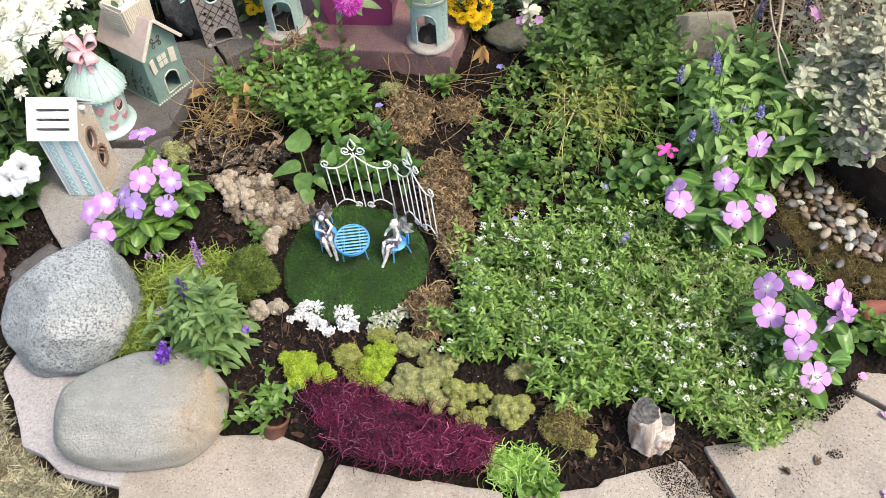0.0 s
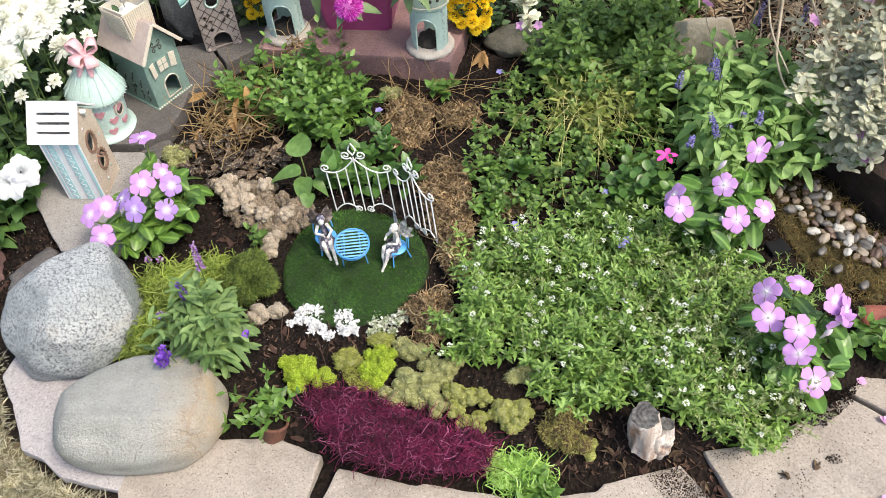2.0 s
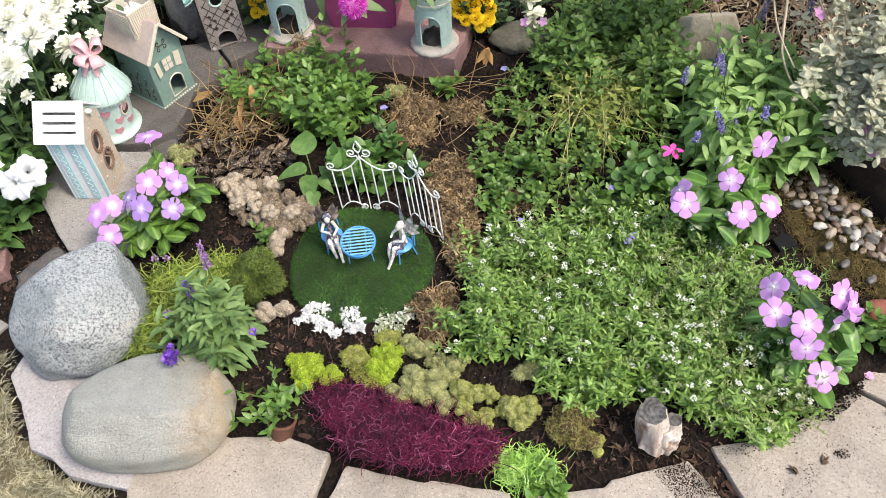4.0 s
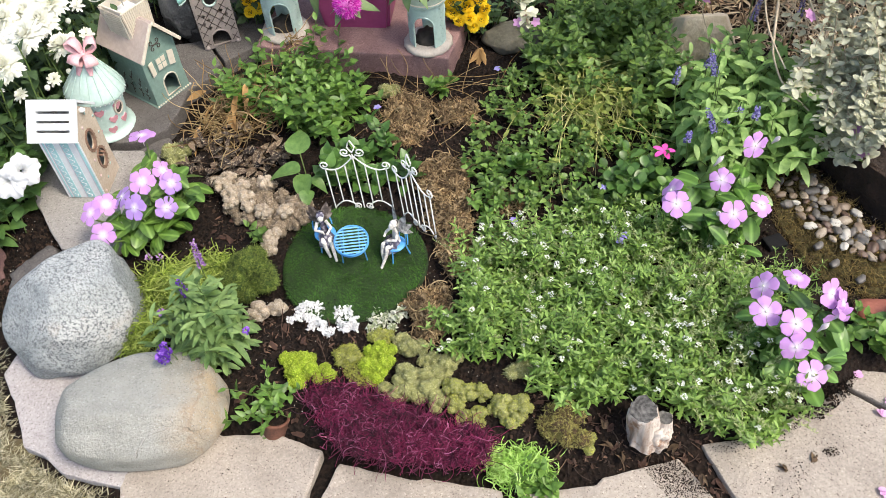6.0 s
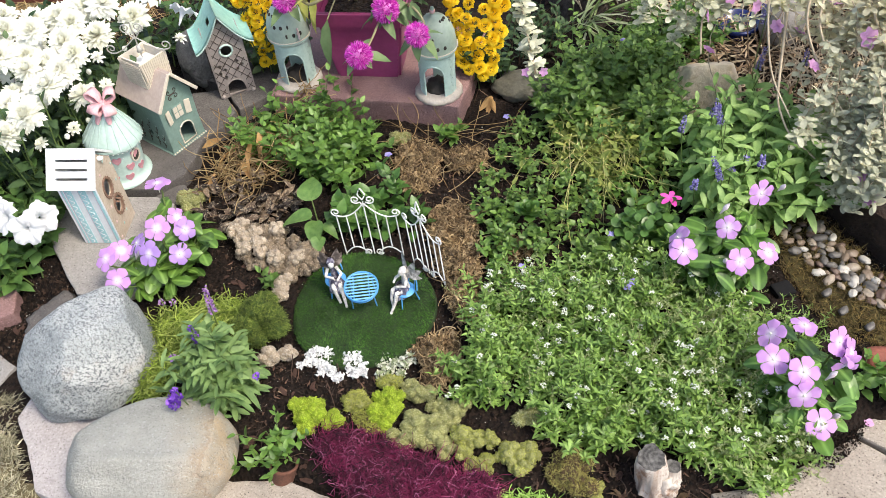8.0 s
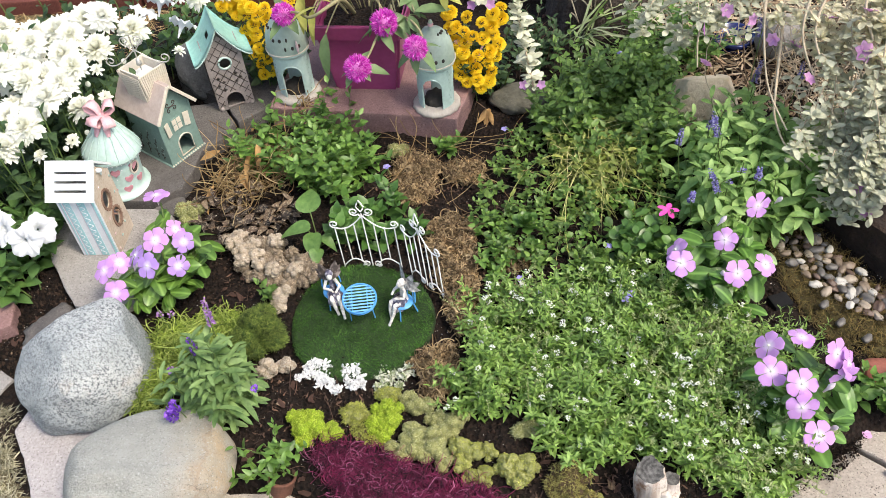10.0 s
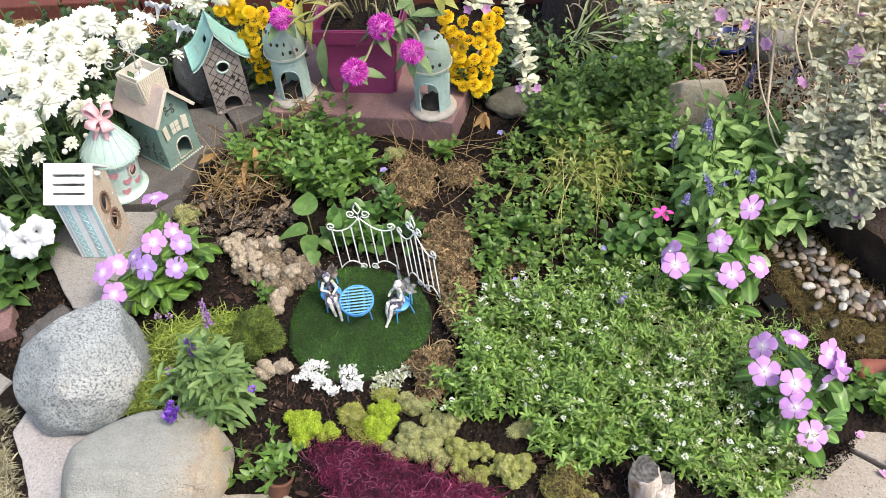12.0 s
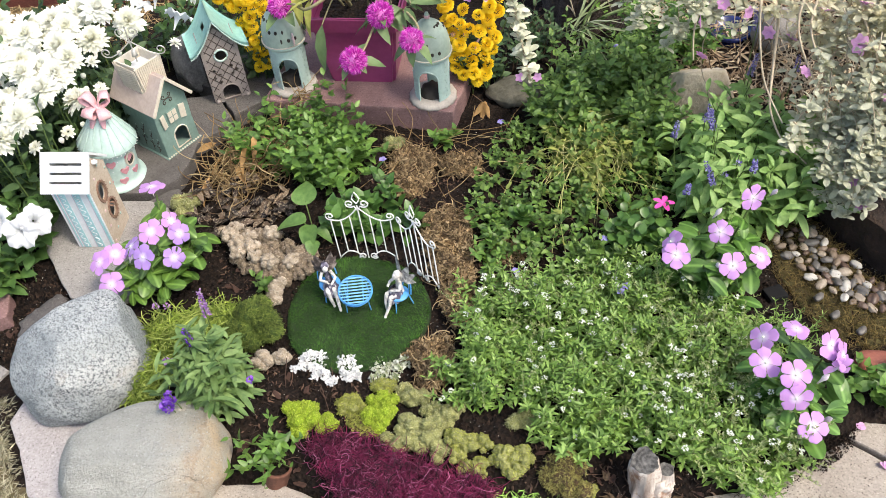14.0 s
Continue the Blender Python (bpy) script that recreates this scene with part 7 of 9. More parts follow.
def vinca(label, base, flowers, petal, leafage, reach, buds=(), leaf=None, violet=(), drift=(0.0, -0.015, 0.0)):
    """Periwinkle: glossy leaves in whorls on upright stems; each flower faces the light."""
    t = thing("vinca", label, "flowering plant", pose(*base))
    o = Vector(base)
    b0, t0 = [], []
    for i in range(leafage):
        a = rng.random() * TAU
        r = reach * math.sqrt(rng.random())
        h = base[2] + 0.035 + 0.075 * rng.random()
        t0.append((r * math.cos(a) + drift[0], r * math.sin(a) + drift[1], h + drift[2]))
        b0.append((r * 0.25 * math.cos(a), r * 0.25 * math.sin(a), 0))
    for x, y, z, *_ in flowers:
        t0.append((x - o.x, y - o.y + 0.004, z - o.z - 0.022))
        b0.append(((x - o.x) * 0.3, (y - o.y) * 0.3, 0))
    b0, t0 = np.array(b0), np.array(t0)
    for q0, q1 in zip(b0, t0):
        part("stem", array_mesh("stem", *tube([q0, (q0 + q1) / 2 + [0, 0, 0.012], q1], 0.0016, 5)), STEM_GREEN, t)
    for i, (q, bb) in enumerate(zip(t0, b0)):
        for j in range(5 if i < leafage else 4):
            u = (1.0, 0.96, 0.75, 0.7, 0.5)[j] * (1 if i < leafage else 0.82)
            p = bb + (q - bb) * u + np.array([0, 0, 0.024 * u * (1 - u)])
            if any((p[0] + o.x - fx_) ** 2 + (p[1] + o.y - fy_) ** 2 < 0.0009 and p[2] + o.z > fz_ - 0.022 for fx_, fy_, fz_, *_ in flowers) and i < leafage:
                continue
            sz = rng.uniform(0.5, 0.98)
            me = RIB_LEAVES[int(rng.integers(8))]
            if leaf is not None:
                me = me.copy()
                me.materials.clear()
            part("leaf", me, leaf or L_RIB, t, m=Matrix.Translation(p) @ pose(0, 0, 0, 0, 0, rng.uniform(0, 360)) @ pose(0, 0, 0, rng.normal(0, 16), rng.normal(-9, 14), 0) @ Matrix.Scale(sz, 4))
    for i, (x, y, z, tip, big) in enumerate(flowers):
        p = Vector((x, y, z))
        if isinstance(tip, tuple):
            up = Vector(tip).normalized()
        else:
            up = (Vector((0.05, -0.45, 0.8)).normalized() + Vector((math.sin(i * 2.1 + base[0] * 9) * tip, math.cos(i * 3.3) * tip, 0)) * 1.5).normalized()
        rot = up.to_track_quat("Z", "Y").to_matrix().to_4x4()
        bloom = VINCA_MESH[0 if big else 1]
        if i in violet:
            bloom = bloom.copy()
            bloom.materials.clear()
        f = part("flower", bloom, P_VIOLET if i in violet else petal, t, m=Matrix.Translation(p - o) @ rot @ pose(0, 0, 0, 0, 0, 31 * i))
        part("eye", EYE_MESH, P_EYE, f)
    for i, (x, y, z) in enumerate(buds):
        part("bud", BUD_MESH, MAT_BUD, t, m=Matrix.Translation(Vector((x, y, z)) - o) @ pose(0, 0, 0, 25 * math.sin(i), 25 * math.cos(i), 0))
    return t


vinca("lilac-pink vinca with glossy leaves beside the pebbles", (0.565, 0.065, 0), [(0.615, 0.091, 0.16, (0.3, -0.8, 0.35), 1), (0.561, 0.042, 0.14, (-0.3, -0.5, 0.8), 0), (0.495, 0.010, 0.125, (-0.1, -0.45, 0.9), 1), (0.491, 0.040, 0.122, (-0.75, 0.15, 0.6), 1), (0.574, -0.007, 0.12, (0.15, -0.7, 0.6), 1), (0.617, 0.010, 0.12, (0.4, -0.35, 0.85), 0)],
      P_VINCA, 25, 0.072, [(0.557, 0.067, 0.15), (0.646, 0.105, 0.155), (0.555, 0.0, 0.11)])
vinca("lilac-pink vinca at the corner of the pavers", (0.64, -0.165, 0), [(0.592, -0.127, 0.11, (-0.65, -0.1, 0.75), 1), (0.583, -0.176, 0.12, (-0.1, -0.4, 0.9), 1), (0.613, -0.202, 0.13, (0.05, -0.55, 0.85), 1), (0.612, -0.226, 0.112, (-0.05, -0.9, 0.35), 1), (0.638, -0.244, 0.075, (0.1, -0.5, 0.85), 1), (0.636, -0.120, 0.12, (0.15, 0.15, 0.9), 0), (0.672, -0.152, 0.125, (0.5, -0.6, 0.55), 1), (0.690, -0.158, 0.11, (0.75, -0.4, 0.5), 1), (0.684, -0.170, 0.096, (0.25, -0.95, 0.1), 1)],
      P_VINCA, 11, 0.055, [(0.655, -0.19, 0.10), (0.662, -0.225, 0.06)])
vinca("violet and pink vinca beside the striped birdhouse", (-0.315, 0.06, 0), [(-0.305, 0.054, 0.14, (0.05, -0.5, 0.85), 1), (-0.314, 0.018, 0.12, (-0.3, -0.6, 0.7), 1), (-0.366, -0.011, 0.09, (0.0, -0.55, 0.8), 1), (-0.387, 0.018, 0.11, (-0.35, -0.4, 0.8), 1), (-0.318, 0.131, 0.165, (0.0, 0.25, 0.95), 1), (-0.274, 0.078, 0.11, (0.6, -0.5, 0.5), 0), (-0.274, 0.035, 0.10, (0.6, -0.6, 0.5), 0), (-0.289, 0.097, 0.12, (0.75, -0.1, 0.6), 0), (-0.370, 0.040, 0.105, (0.5, -0.3, 0.8), 0), (-0.347, 0.051, 0.11, (-0.5, -0.2, 0.8), 0)],
      P_LILAC, 30, 0.066, [(-0.35, 0.04, 0.09)], L_RIB_LT, (1, 5, 6, 9), (0.014, 0.014, 0.01))

# ---- salvias ----
P_SPIKE = strand_mat("violet_blue_florets", (0.10, 0.08, 0.28), (0.24, 0.21, 0.48), (0.44, 0.41, 0.68))
P_SPIKE_PINK = strand_mat("mauve_florets", (0.18, 0.06, 0.30), (0.38, 0.17, 0.50), (0.56, 0.36, 0.64))


P_SPIKE_DEEP = strand_mat("deep_violet_florets", (0.09, 0.02, 0.30), (0.18, 0.05, 0.50), (0.34, 0.15, 0.66))


def spike_mesh(length, radius, n):
    u = rng.random(n)
    a = np.arange(n) * 2.4
    P = np.stack([0.002 * np.cos(a), 0.002 * np.sin(a), u * length], 1)
    return array_mesh("florets", *leaves(P, a, rng.uniform(0.2, 0.9, n), rng.normal(0, 0.4, n), radius * (1 - 0.6 * u) * rng.uniform(0.7, 1.2, n), radius * 0.55, "dot", 0.5, 0.3))


SPIKES = [spike_mesh(0.045, 0.0056, 120), spike_mesh(0.03, 0.0058, 80), spike_mesh(0.018, 0.008, 40), spike_mesh(0.010, 0.006, 16)]


def sage(name, label, base, bases, tips, per, length, width, leaf, spikes, petal):
    t = bush(name, label, "flowering plant", bases, tips, per, length, width, leaf, STEM_GREEN, 0.0012, origin=base, kind="", shape_kind="oblong", spread=0.2, curl=1.25, start=0.15, fold=0.4)
    o = Vector(t.location)
    for i, (x, y, z, which) in enumerate(spikes):
        p = Vector((x, y, z)) - o
        spike = SPIKES[which].copy()
        spike.materials.clear()
        part("flower_spike", spike, (P_SPIKE_DEEP if which == 2 else petal if i % 3 != 1 or petal is P_SPIKE else P_SPIKE_DEEP), t, m=Matrix.Translation(p - Vector((0, 0, 0.02))) @ pose(0, 0, 0, rng.normal(-16, 8), rng.normal(0, 8), 40 * i))
        part("spike_stem", array_mesh("spike_stem", *tube([(p.x * 0.75, p.y * 0.75, 0.02), (p.x * 0.92, p.y * 0.92, p.z * 0.6), (p.x, p.y, p.z)], 0.0009)), STEM_GREEN, t)
    return t


b, t = patch(blob(-0.178, -0.150, 0.040, 0.040, 12, 3), 58, 0.098, 0.024, 0.38)
t[:, 1] -= 0.012
sage("salvia", "grey-green salvia with violet flower spikes beside the boulders", (-0.18, -0.15, 0), b, t, 10, 0.035, 0.0098, L_SALVIA, [(-0.178, -0.106, 0.150, 0), (-0.189, -0.152, 0.142, 1), (-0.214, -0.229, 0.100, 2), (-0.226, -0.168, 0.125, 3), (-0.208, -0.222, 0.108, 2), (-0.314, -0.008, 0.05, 3), (-0.296, -0.010, 0.05, 3), (-0.123, -0.163, 0.075, 3), (-0.220, -0.222, 0.106, 2)], P_SPIKE_PINK)
b, t = patch([(0.55, 0.17), (0.555, 0.26), (0.60, 0.37), (0.68, 0.42), (0.76, 0.36), (0.80, 0.27), (0.78, 0.21), (0.72, 0.19), (0.64, 0.15)], 185, 0.096, 0.034)
sage("salvia", "light green salvia with lavender-blue flower spikes", (0.62, 0.24, 0), b, t, 9, 0.039, 0.0150, L_SALVIA_LT, [(0.522, 0.248, 0.165, 1), (0.583, 0.243, 0.185, 0), (0.571, 0.146, 0.155, 0), (0.633, 0.165, 0.165, 1), (0.532, 0.150, 0.135, 1), (0.576, 0.283, 0.175, 1), (0.591, 0.170, 0.15, 3), (0.615, 0.193, 0.155, 3), (0.68, 0.42, 0.16, 0), (0.75, 0.40, 0.18, 1), (0.70, 0.5, 0.2, 0)], P_SPIKE)

b, t = patch([(0.50, 0.60), (0.58, 0.57), (0.64, 0.60), (0.68, 0.68), (0.66, 0.78), (0.50, 0.76)], 80, 0.11, 0.035)
bush("leafy_herb", "tall leggy dark green herb climbing into the silver shrub", "plant", b, t, 15, 0.020, 0.0095, L_MINT, STEM_GREEN, spread=0.1)

# small magenta flower beside the salvia
sm = thing("pink_blossom", "single small hot pink blossom on a thin stem", "flower", pose(0.496, 0.136, 0.0))
V, F = leaves([(0, 0, 0.108)] * 5, np.arange(5) * TAU / 5, 0.2, 0, 0.018, 0.009, "round", 0.2, 0.5)
part("corolla", array_mesh("corolla", V, F), strand_mat("hot_pink_petal", (0.5, 0.03, 0.25), (0.62, 0.05, 0.33), (0.7, 0.1, 0.4)), sm)
part("stem", array_mesh("stem", *tube([(0.01, 0.0, 0), (0.005, 0, 0.05), (0, 0, 0.108)], 0.0009)), STEM_GREEN, sm)

# ---- white mums, petunias, yellow mums ----
def pompon_mesh(name, radius, n, wid, flat=0.6, kind="dot"):
    """A full double flower: petals from a flat outer ring to an upright heart."""
    u = (np.arange(n) + 0.5) / n
    a = np.arange(n) * 2.39996
    pitch = -0.25 + 1.7 * u + rng.normal(0, 0.16, n)
    P = np.stack([0.12 * radius * np.cos(a), 0.12 * radius * np.sin(a), radius * flat * 0.35 * u], 1)
    return array_mesh(name, *leaves(P, a, pitch, rng.normal(0, 0.2, n), radius * (1 - 0.55 * u) * rng.uniform(0.85, 1.1, n), radius * wid, kind, 0.25, rng.uniform(-0.3, 0.5, n)))


def petal_plain(name, a, b):
    k = Mat(name, 0.6)
    k.colour(k.mix(0.5, k.ramp(k.island(), [(0.0, a), (1.0, b)]), k.ramp(k.each(), [(0.0, a), (1.0, b)])))
    return k.glow_through(0.42).m


MUM_WHITE = petal_plain("cream_white_petal", (0.92, 0.92, 0.80), (0.96, 0.96, 0.92))
MUM_YELLOW = petal_plain("golden_petal", (0.86, 0.60, 0.014), (0.93, 0.76, 0.05))
MUM_MAUVE = petal_plain("mauve_petal", (0.36, 0.20, 0.36), (0.5, 0.33, 0.48))
WHITE_HEADS = [pompon_mesh("petals", 0.0305, 190, 0.24, 0.9), pompon_mesh("petals", 0.0265, 160, 0.25, 0.9), pompon_mesh("petals", 0.014, 30, 0.38)]


def button_mesh(radius, n):
    """A small tight button flower: short petals all over a flattened ball."""
    u = (np.arange(n) + 0.5) / n
    a = np.arange(n) * 2.39996
    el = -0.35 + 1.85 * u
    D = np.stack([np.cos(el) * np.cos(a), np.cos(el) * np.sin(a), 0.72 * np.sin(el)], 1)
    return array_mesh("petals", *leaves(D * radius * 0.55, a, el * 0.85 + rng.normal(0, 0.12, n), rng.normal(0, 0.2, n), radius * rng.uniform(0.42, 0.56, n) * (1 - 0.35 * u), radius * 0.34, "oblong", 0.3, rng.uniform(-0.5, 0.3, n)))


YELLOW_HEADS = [button_mesh(0.0150, 95), button_mesh(0.0128, 85)]
BUD_BALL = lathe([(0.0001, 0.006), (0.004, 0.004), (0.005, 0.0), (0.003, -0.004), (0.0001, -0.005)], 10).mesh("bud")


def spaced(outline, gap, tries=1500):
    pts = []
    for p in scatter(outline, tries):
        if all((p[0] - q[0]) ** 2 + (p[1] - q[1]) ** 2 > gap * gap for q in pts):
            pts.append(tuple(p))
    return pts


def mum(label, base, heads, meshes, petal, leaf_outline, leaf_n, leaf_high, lean=(0.1, -0.5), leaf_len=0.03):
    t = thing("chrysanthemum", label, "flowering plant", pose(*base))
    o = np.array(base)
    b, tp = patch(leaf_outline, leaf_n, leaf_high, 0.02, 0.25)
    b, tp = b - o, tp - o
    (V, F), S = shoots(b, tp, 9, leaf_len, leaf_len * 0.6, kind="ovate", spread=0.2, curl=0.4)
    tagged(part("stalk_tangle", array_mesh("stalk_tangle", *tubes(S, 0.0014, 4)), STEM_GREEN, t), kind="stuff")
    tagged(part("foliage", array_mesh("foliage", V, F), L_MUM, t), kind="stuff")
    for i, (x, y, z, w) in enumerate(heads):
        up = Vector((lean[0] + rng.normal(0, 0.25), lean[1] + rng.normal(0, 0.25), 1)).normalized().to_track_quat("Z", "Y").to_matrix().to_4x4()
        f = part("flower", meshes[w], petal, t, m=Matrix.Translation(Vector((x, y, z)) - Vector(base)) @ up @ pose(0, 0, 0, 0, 0, 57 * i))
    return t


hd = []
for outline, gap, z in (([(-0.78, 0.42), (-0.62, 0.40), (-0.49, 0.43), (-0.465, 0.55), (-0.56, 0.585), (-0.66, 0.57), (-0.78, 0.55)], 0.041, 0.235),
                        ([(-0.70, 0.345), (-0.58, 0.345), (-0.505, 0.375), (-0.50, 0.40), (-0.58, 0.395), (-0.70, 0.39)], 0.033, 0.225),
                        ([(-0.68, 0.20), (-0.58, 0.205), (-0.535, 0.235), (-0.525, 0.30), (-0.56, 0.33), (-0.68, 0.33)], 0.036, 0.21)):
    for i, (x, y) in enumerate(spaced(outline, gap)):
        hd.append((x, y, z + rng.normal(0, 0.013), 0 if i % 3 else 1))
hd += [(-0.505, 0.335, 0.185, 1), (-0.478, 0.375, 0.18, 2), (-0.52, 0.29, 0.15, 2), (-0.545, 0.225, 0.17, 2), (-0.505, 0.43, 0.2, 2), (-0.47, 0.52, 0.2, 2), (-0.37, 0.66, 0.21, 1), (-0.40, 0.64, 0.22, 2), (-0.33, 0.70, 0.2, 1), (-0.40, 0.56, 0.15, 2)]
wm = mum("large white chrysanthemum covered in full double flowers", (-0.62, 0.42, 0.0), hd, WHITE_HEADS, MUM_WHITE,
         [(-0.80, 0.20), (-0.60, 0.18), (-0.52, 0.22), (-0.50, 0.33), (-0.46, 0.46), (-0.48, 0.58), (-0.50, 0.72), (-0.6, 0.72), (-0.82, 0.6)], 210, 0.17)
for x, y, z in ((-0.515, 0.40, 0.19), (-0.495, 0.36, 0.19), (-0.515, 0.255, 0.16), (-0.50, 0.31, 0.15), (-0.55, 0.34, 0.2), (-0.47, 0.47, 0.19)):
    part("bud", BUD_BALL, MUM_WHITE, wm, m=pose(x + 0.62, y - 0.42, z))

def mound(n, cx, half, y0, z0, z1, gap=0.0195, back=0.03):
    """Heads on the near face of a rounded mound, wide above and narrow below."""
    out = []
    for _ in range(n * 30):
        u, v = rng.uniform(-1, 1), rng.random()
        if abs(u) > 0.45 + 0.6 * v ** 0.7 or len(out) >= n:
            continue
        p = (cx + half * u, y0 + 0.22 * (z1 - z0) * v + back * u * u + rng.uniform(0, 0.012), z0 + (z1 - z0) * v)
        if all((p[0] - q[0]) ** 2 + (p[1] - q[1]) ** 2 + (p[2] - q[2]) ** 2 > gap * gap for q in out):
            out.append((*p, len(out) % 2))
    return out


hd = mound(44, -0.235, 0.052, 0.585, 0.07, 0.205)
mum("golden yellow button chrysanthemum behind the taupe birdhouse", (-0.245, 0.63, 0.03), hd, YELLOW_HEADS, MUM_YELLOW, blob(-0.245, 0.635, 0.05, 0.03, 12, 2), 30, 0.11, (0, -0.6), 0.022)
hd = mound(48, 0.185, 0.058, 0.535, 0.055, 0.205)
mum("golden yellow button chrysanthemum beside the pavilion", (0.195, 0.58, 0.0), hd, YELLOW_HEADS, MUM_YELLOW, blob(0.192, 0.60, 0.05, 0.03, 12, 2), 34, 0.11, (0, -0.6), 0.022)
hd = [(rng.uniform(-0.34, -0.28), rng.uniform(0.68, 0.71), rng.uniform(0.15, 0.2), i % 2) for i in range(14)]
mum("small mauve chrysanthemum behind the taupe birdhouse", (-0.31, 0.71, 0.0), hd, YELLOW_HEADS, MUM_MAUVE, blob(-0.31, 0.71, 0.04, 0.03, 12, 2), 16, 0.14, (0, -0.8), 0.02)

# petunias
P_PETUNIA = petal_mat("white_petunia", (0.58, 0.62, 0.42), (0.72, 0.73, 0.75), 0.03, 0.6, 0.3, 0.04)


def trumpet_mesh():
    g, seg = Geo(), 40
    prof = [(0.0018, -0.042), (0.003, -0.030), (0.0055, -0.015), (0.010, -0.004), (0.020, 0.001), (0.030, 0.0005), (0.034, -0.003)]
    vs, fs = [], []
    for i, (r, z) in enumerate(prof):
        for k_ in range(seg):
            a = TAU * k_ / seg
            ruff = (i / 6) ** 3
            rr = r * (1 + 0.10 * ruff * math.cos(5 * a) + 0.05 * ruff * math.cos(13 * a + 1))
            vs.append((rr * math.cos(a), rr * math.sin(a), z + 0.005 * ruff * math.sin(11 * a) + 0.004 * ruff * math.sin(5 * a)))
    for i in range(len(prof) - 1):
        for k_ in range(seg):
            a, b = i * seg + k_, i * seg + (k_ + 1) % seg
            fs.append((a, b, b + seg, a + seg))
    return g.add(vs, fs).mesh("trumpet")


TRUMPET = trumpet_mesh()


def petunia(label, base, outline, n, high, flowers, leaf_len=0.034):
    b, t = patch(outline, n, high, 0.02)
    p = bush("petunia", label, "flowering plant", b, t, 7, leaf_len, leaf_len * 0.62, L_PETUNIA, STEM_GREEN, 0.0014, origin=base, kind="", spread=0.3, curl=0.5, pairs=False)
    o = Vector(p.location)
    for i, (x, y, z, up) in enumerate(flowers):
        rot = Vector(up).normalized().to_track_quat("Z", "Y").to_matrix().to_4x4()
        part("flower", TRUMPET, P_PETUNIA, p, m=Matrix.Translation(Vector((x, y, z)) - o) @ rot @ pose(0, 0, 0, 0, 0, 73 * i) @ Matrix.Scale(0.78, 4))
    return p


petunia("white petunia with soft green leaves beside the striped birdhouse", (-0.60, 0.13, 0), [(-0.72, 0.05), (-0.60, 0.035), (-0.55, 0.08), (-0.545, 0.15), (-0.54, 0.22), (-0.62, 0.24), (-0.74, 0.22)], 60, 0.085,
        [(-0.532, 0.072, 0.12, (0.3, -0.9, 0.5)), (-0.515, 0.095, 0.125, (0.6, -0.6, 0.6)), (-0.60, 0.105, 0.14, (0.2, -0.7, 0.8)), (-0.575, 0.09, 0.13, (-0.3, -0.6, 0.7))])
petunia("white petunia behind the dark rock", (-0.44, 0.66, 0), [(-0.52, 0.66), (-0.42, 0.72), (-0.34, 0.70), (-0.36, 0.78), (-0.52, 0.76)], 34, 0.13,
        [(-0.475, 0.63, 0.20, (0.4, 0.3, 0.7)), (-0.45, 0.66, 0.205, (0.1, 0.5, 0.6)), (-0.392, 0.60, 0.19, (0.2, 0.6, 0.5))], 0.03)

# ---- globe amaranth in the plum pot ----
G_MAG = strand_mat("magenta_bracts", (0.52, 0.012, 0.38), (0.74, 0.04, 0.60), (0.88, 0.34, 0.78), 0.6, 0.3)
L_GOM = leaf_mat("amaranth_leaf", (0.05, 0.10, 0.035), (0.115, 0.19, 0.07), (0.22, 0.31, 0.13), 0.55, 0.25, 40)
# yellow-green amaranth leaf, its colour brightened to look sunlit
L_GOM_LIT = leaf_mat("sunlit_yellow_leaf", (0.20, 0.26, 0.03), (0.40, 0.42, 0.07), (0.60, 0.56, 0.17), 0.5, 0.4, 40)


def globe_mesh(r, n):
    """A clover-like head: a solid heart bristling with narrow bracts."""
    d = rng.normal(0, 1, (n, 3))
    d /= np.linalg.norm(d, axis=1, keepdims=True)
    g = Geo()
    bm = lump((r * 0.66, r * 0.66, r * 0.66), 4, 3, 0.12, 6)
    g.add([tuple(v.co) for v in bm.verts], [[v.index for v in f.verts] for f in bm.faces])
    bm.free()
    V, F = leaves(d * r * 0.5, np.arctan2(d[:, 1], d[:, 0]), np.arcsin(d[:, 2]), rng.normal(0, 1, n), r * rng.uniform(0.30, 0.55, n), r * 0.062, "lance", 0.3, 0.1)
    return g.add(V, F).mesh("bracts")


GLOBES = [globe_mesh(0.0265, 1700), globe_mesh(0.0235, 1500)]
STEM_TAN = plain_mat("tan_green_stem", (0.20, 0.19, 0.09), (0.36, 0.31, 0.17), 60, 0.7)


def smooth_path(points, n):
    """A rounded line through a few points."""
    q = np.array([tuple(p) for p in points])
    u = np.linspace(0, len(q) - 1, n)
    path = np.stack([np.interp(u, range(len(q)), q[:, c]) for c in range(3)], 1)
    for _ in range(4):
        path[1:-1] = (path[:-2] + path[1:-1] * 2 + path[2:]) / 4
    return path


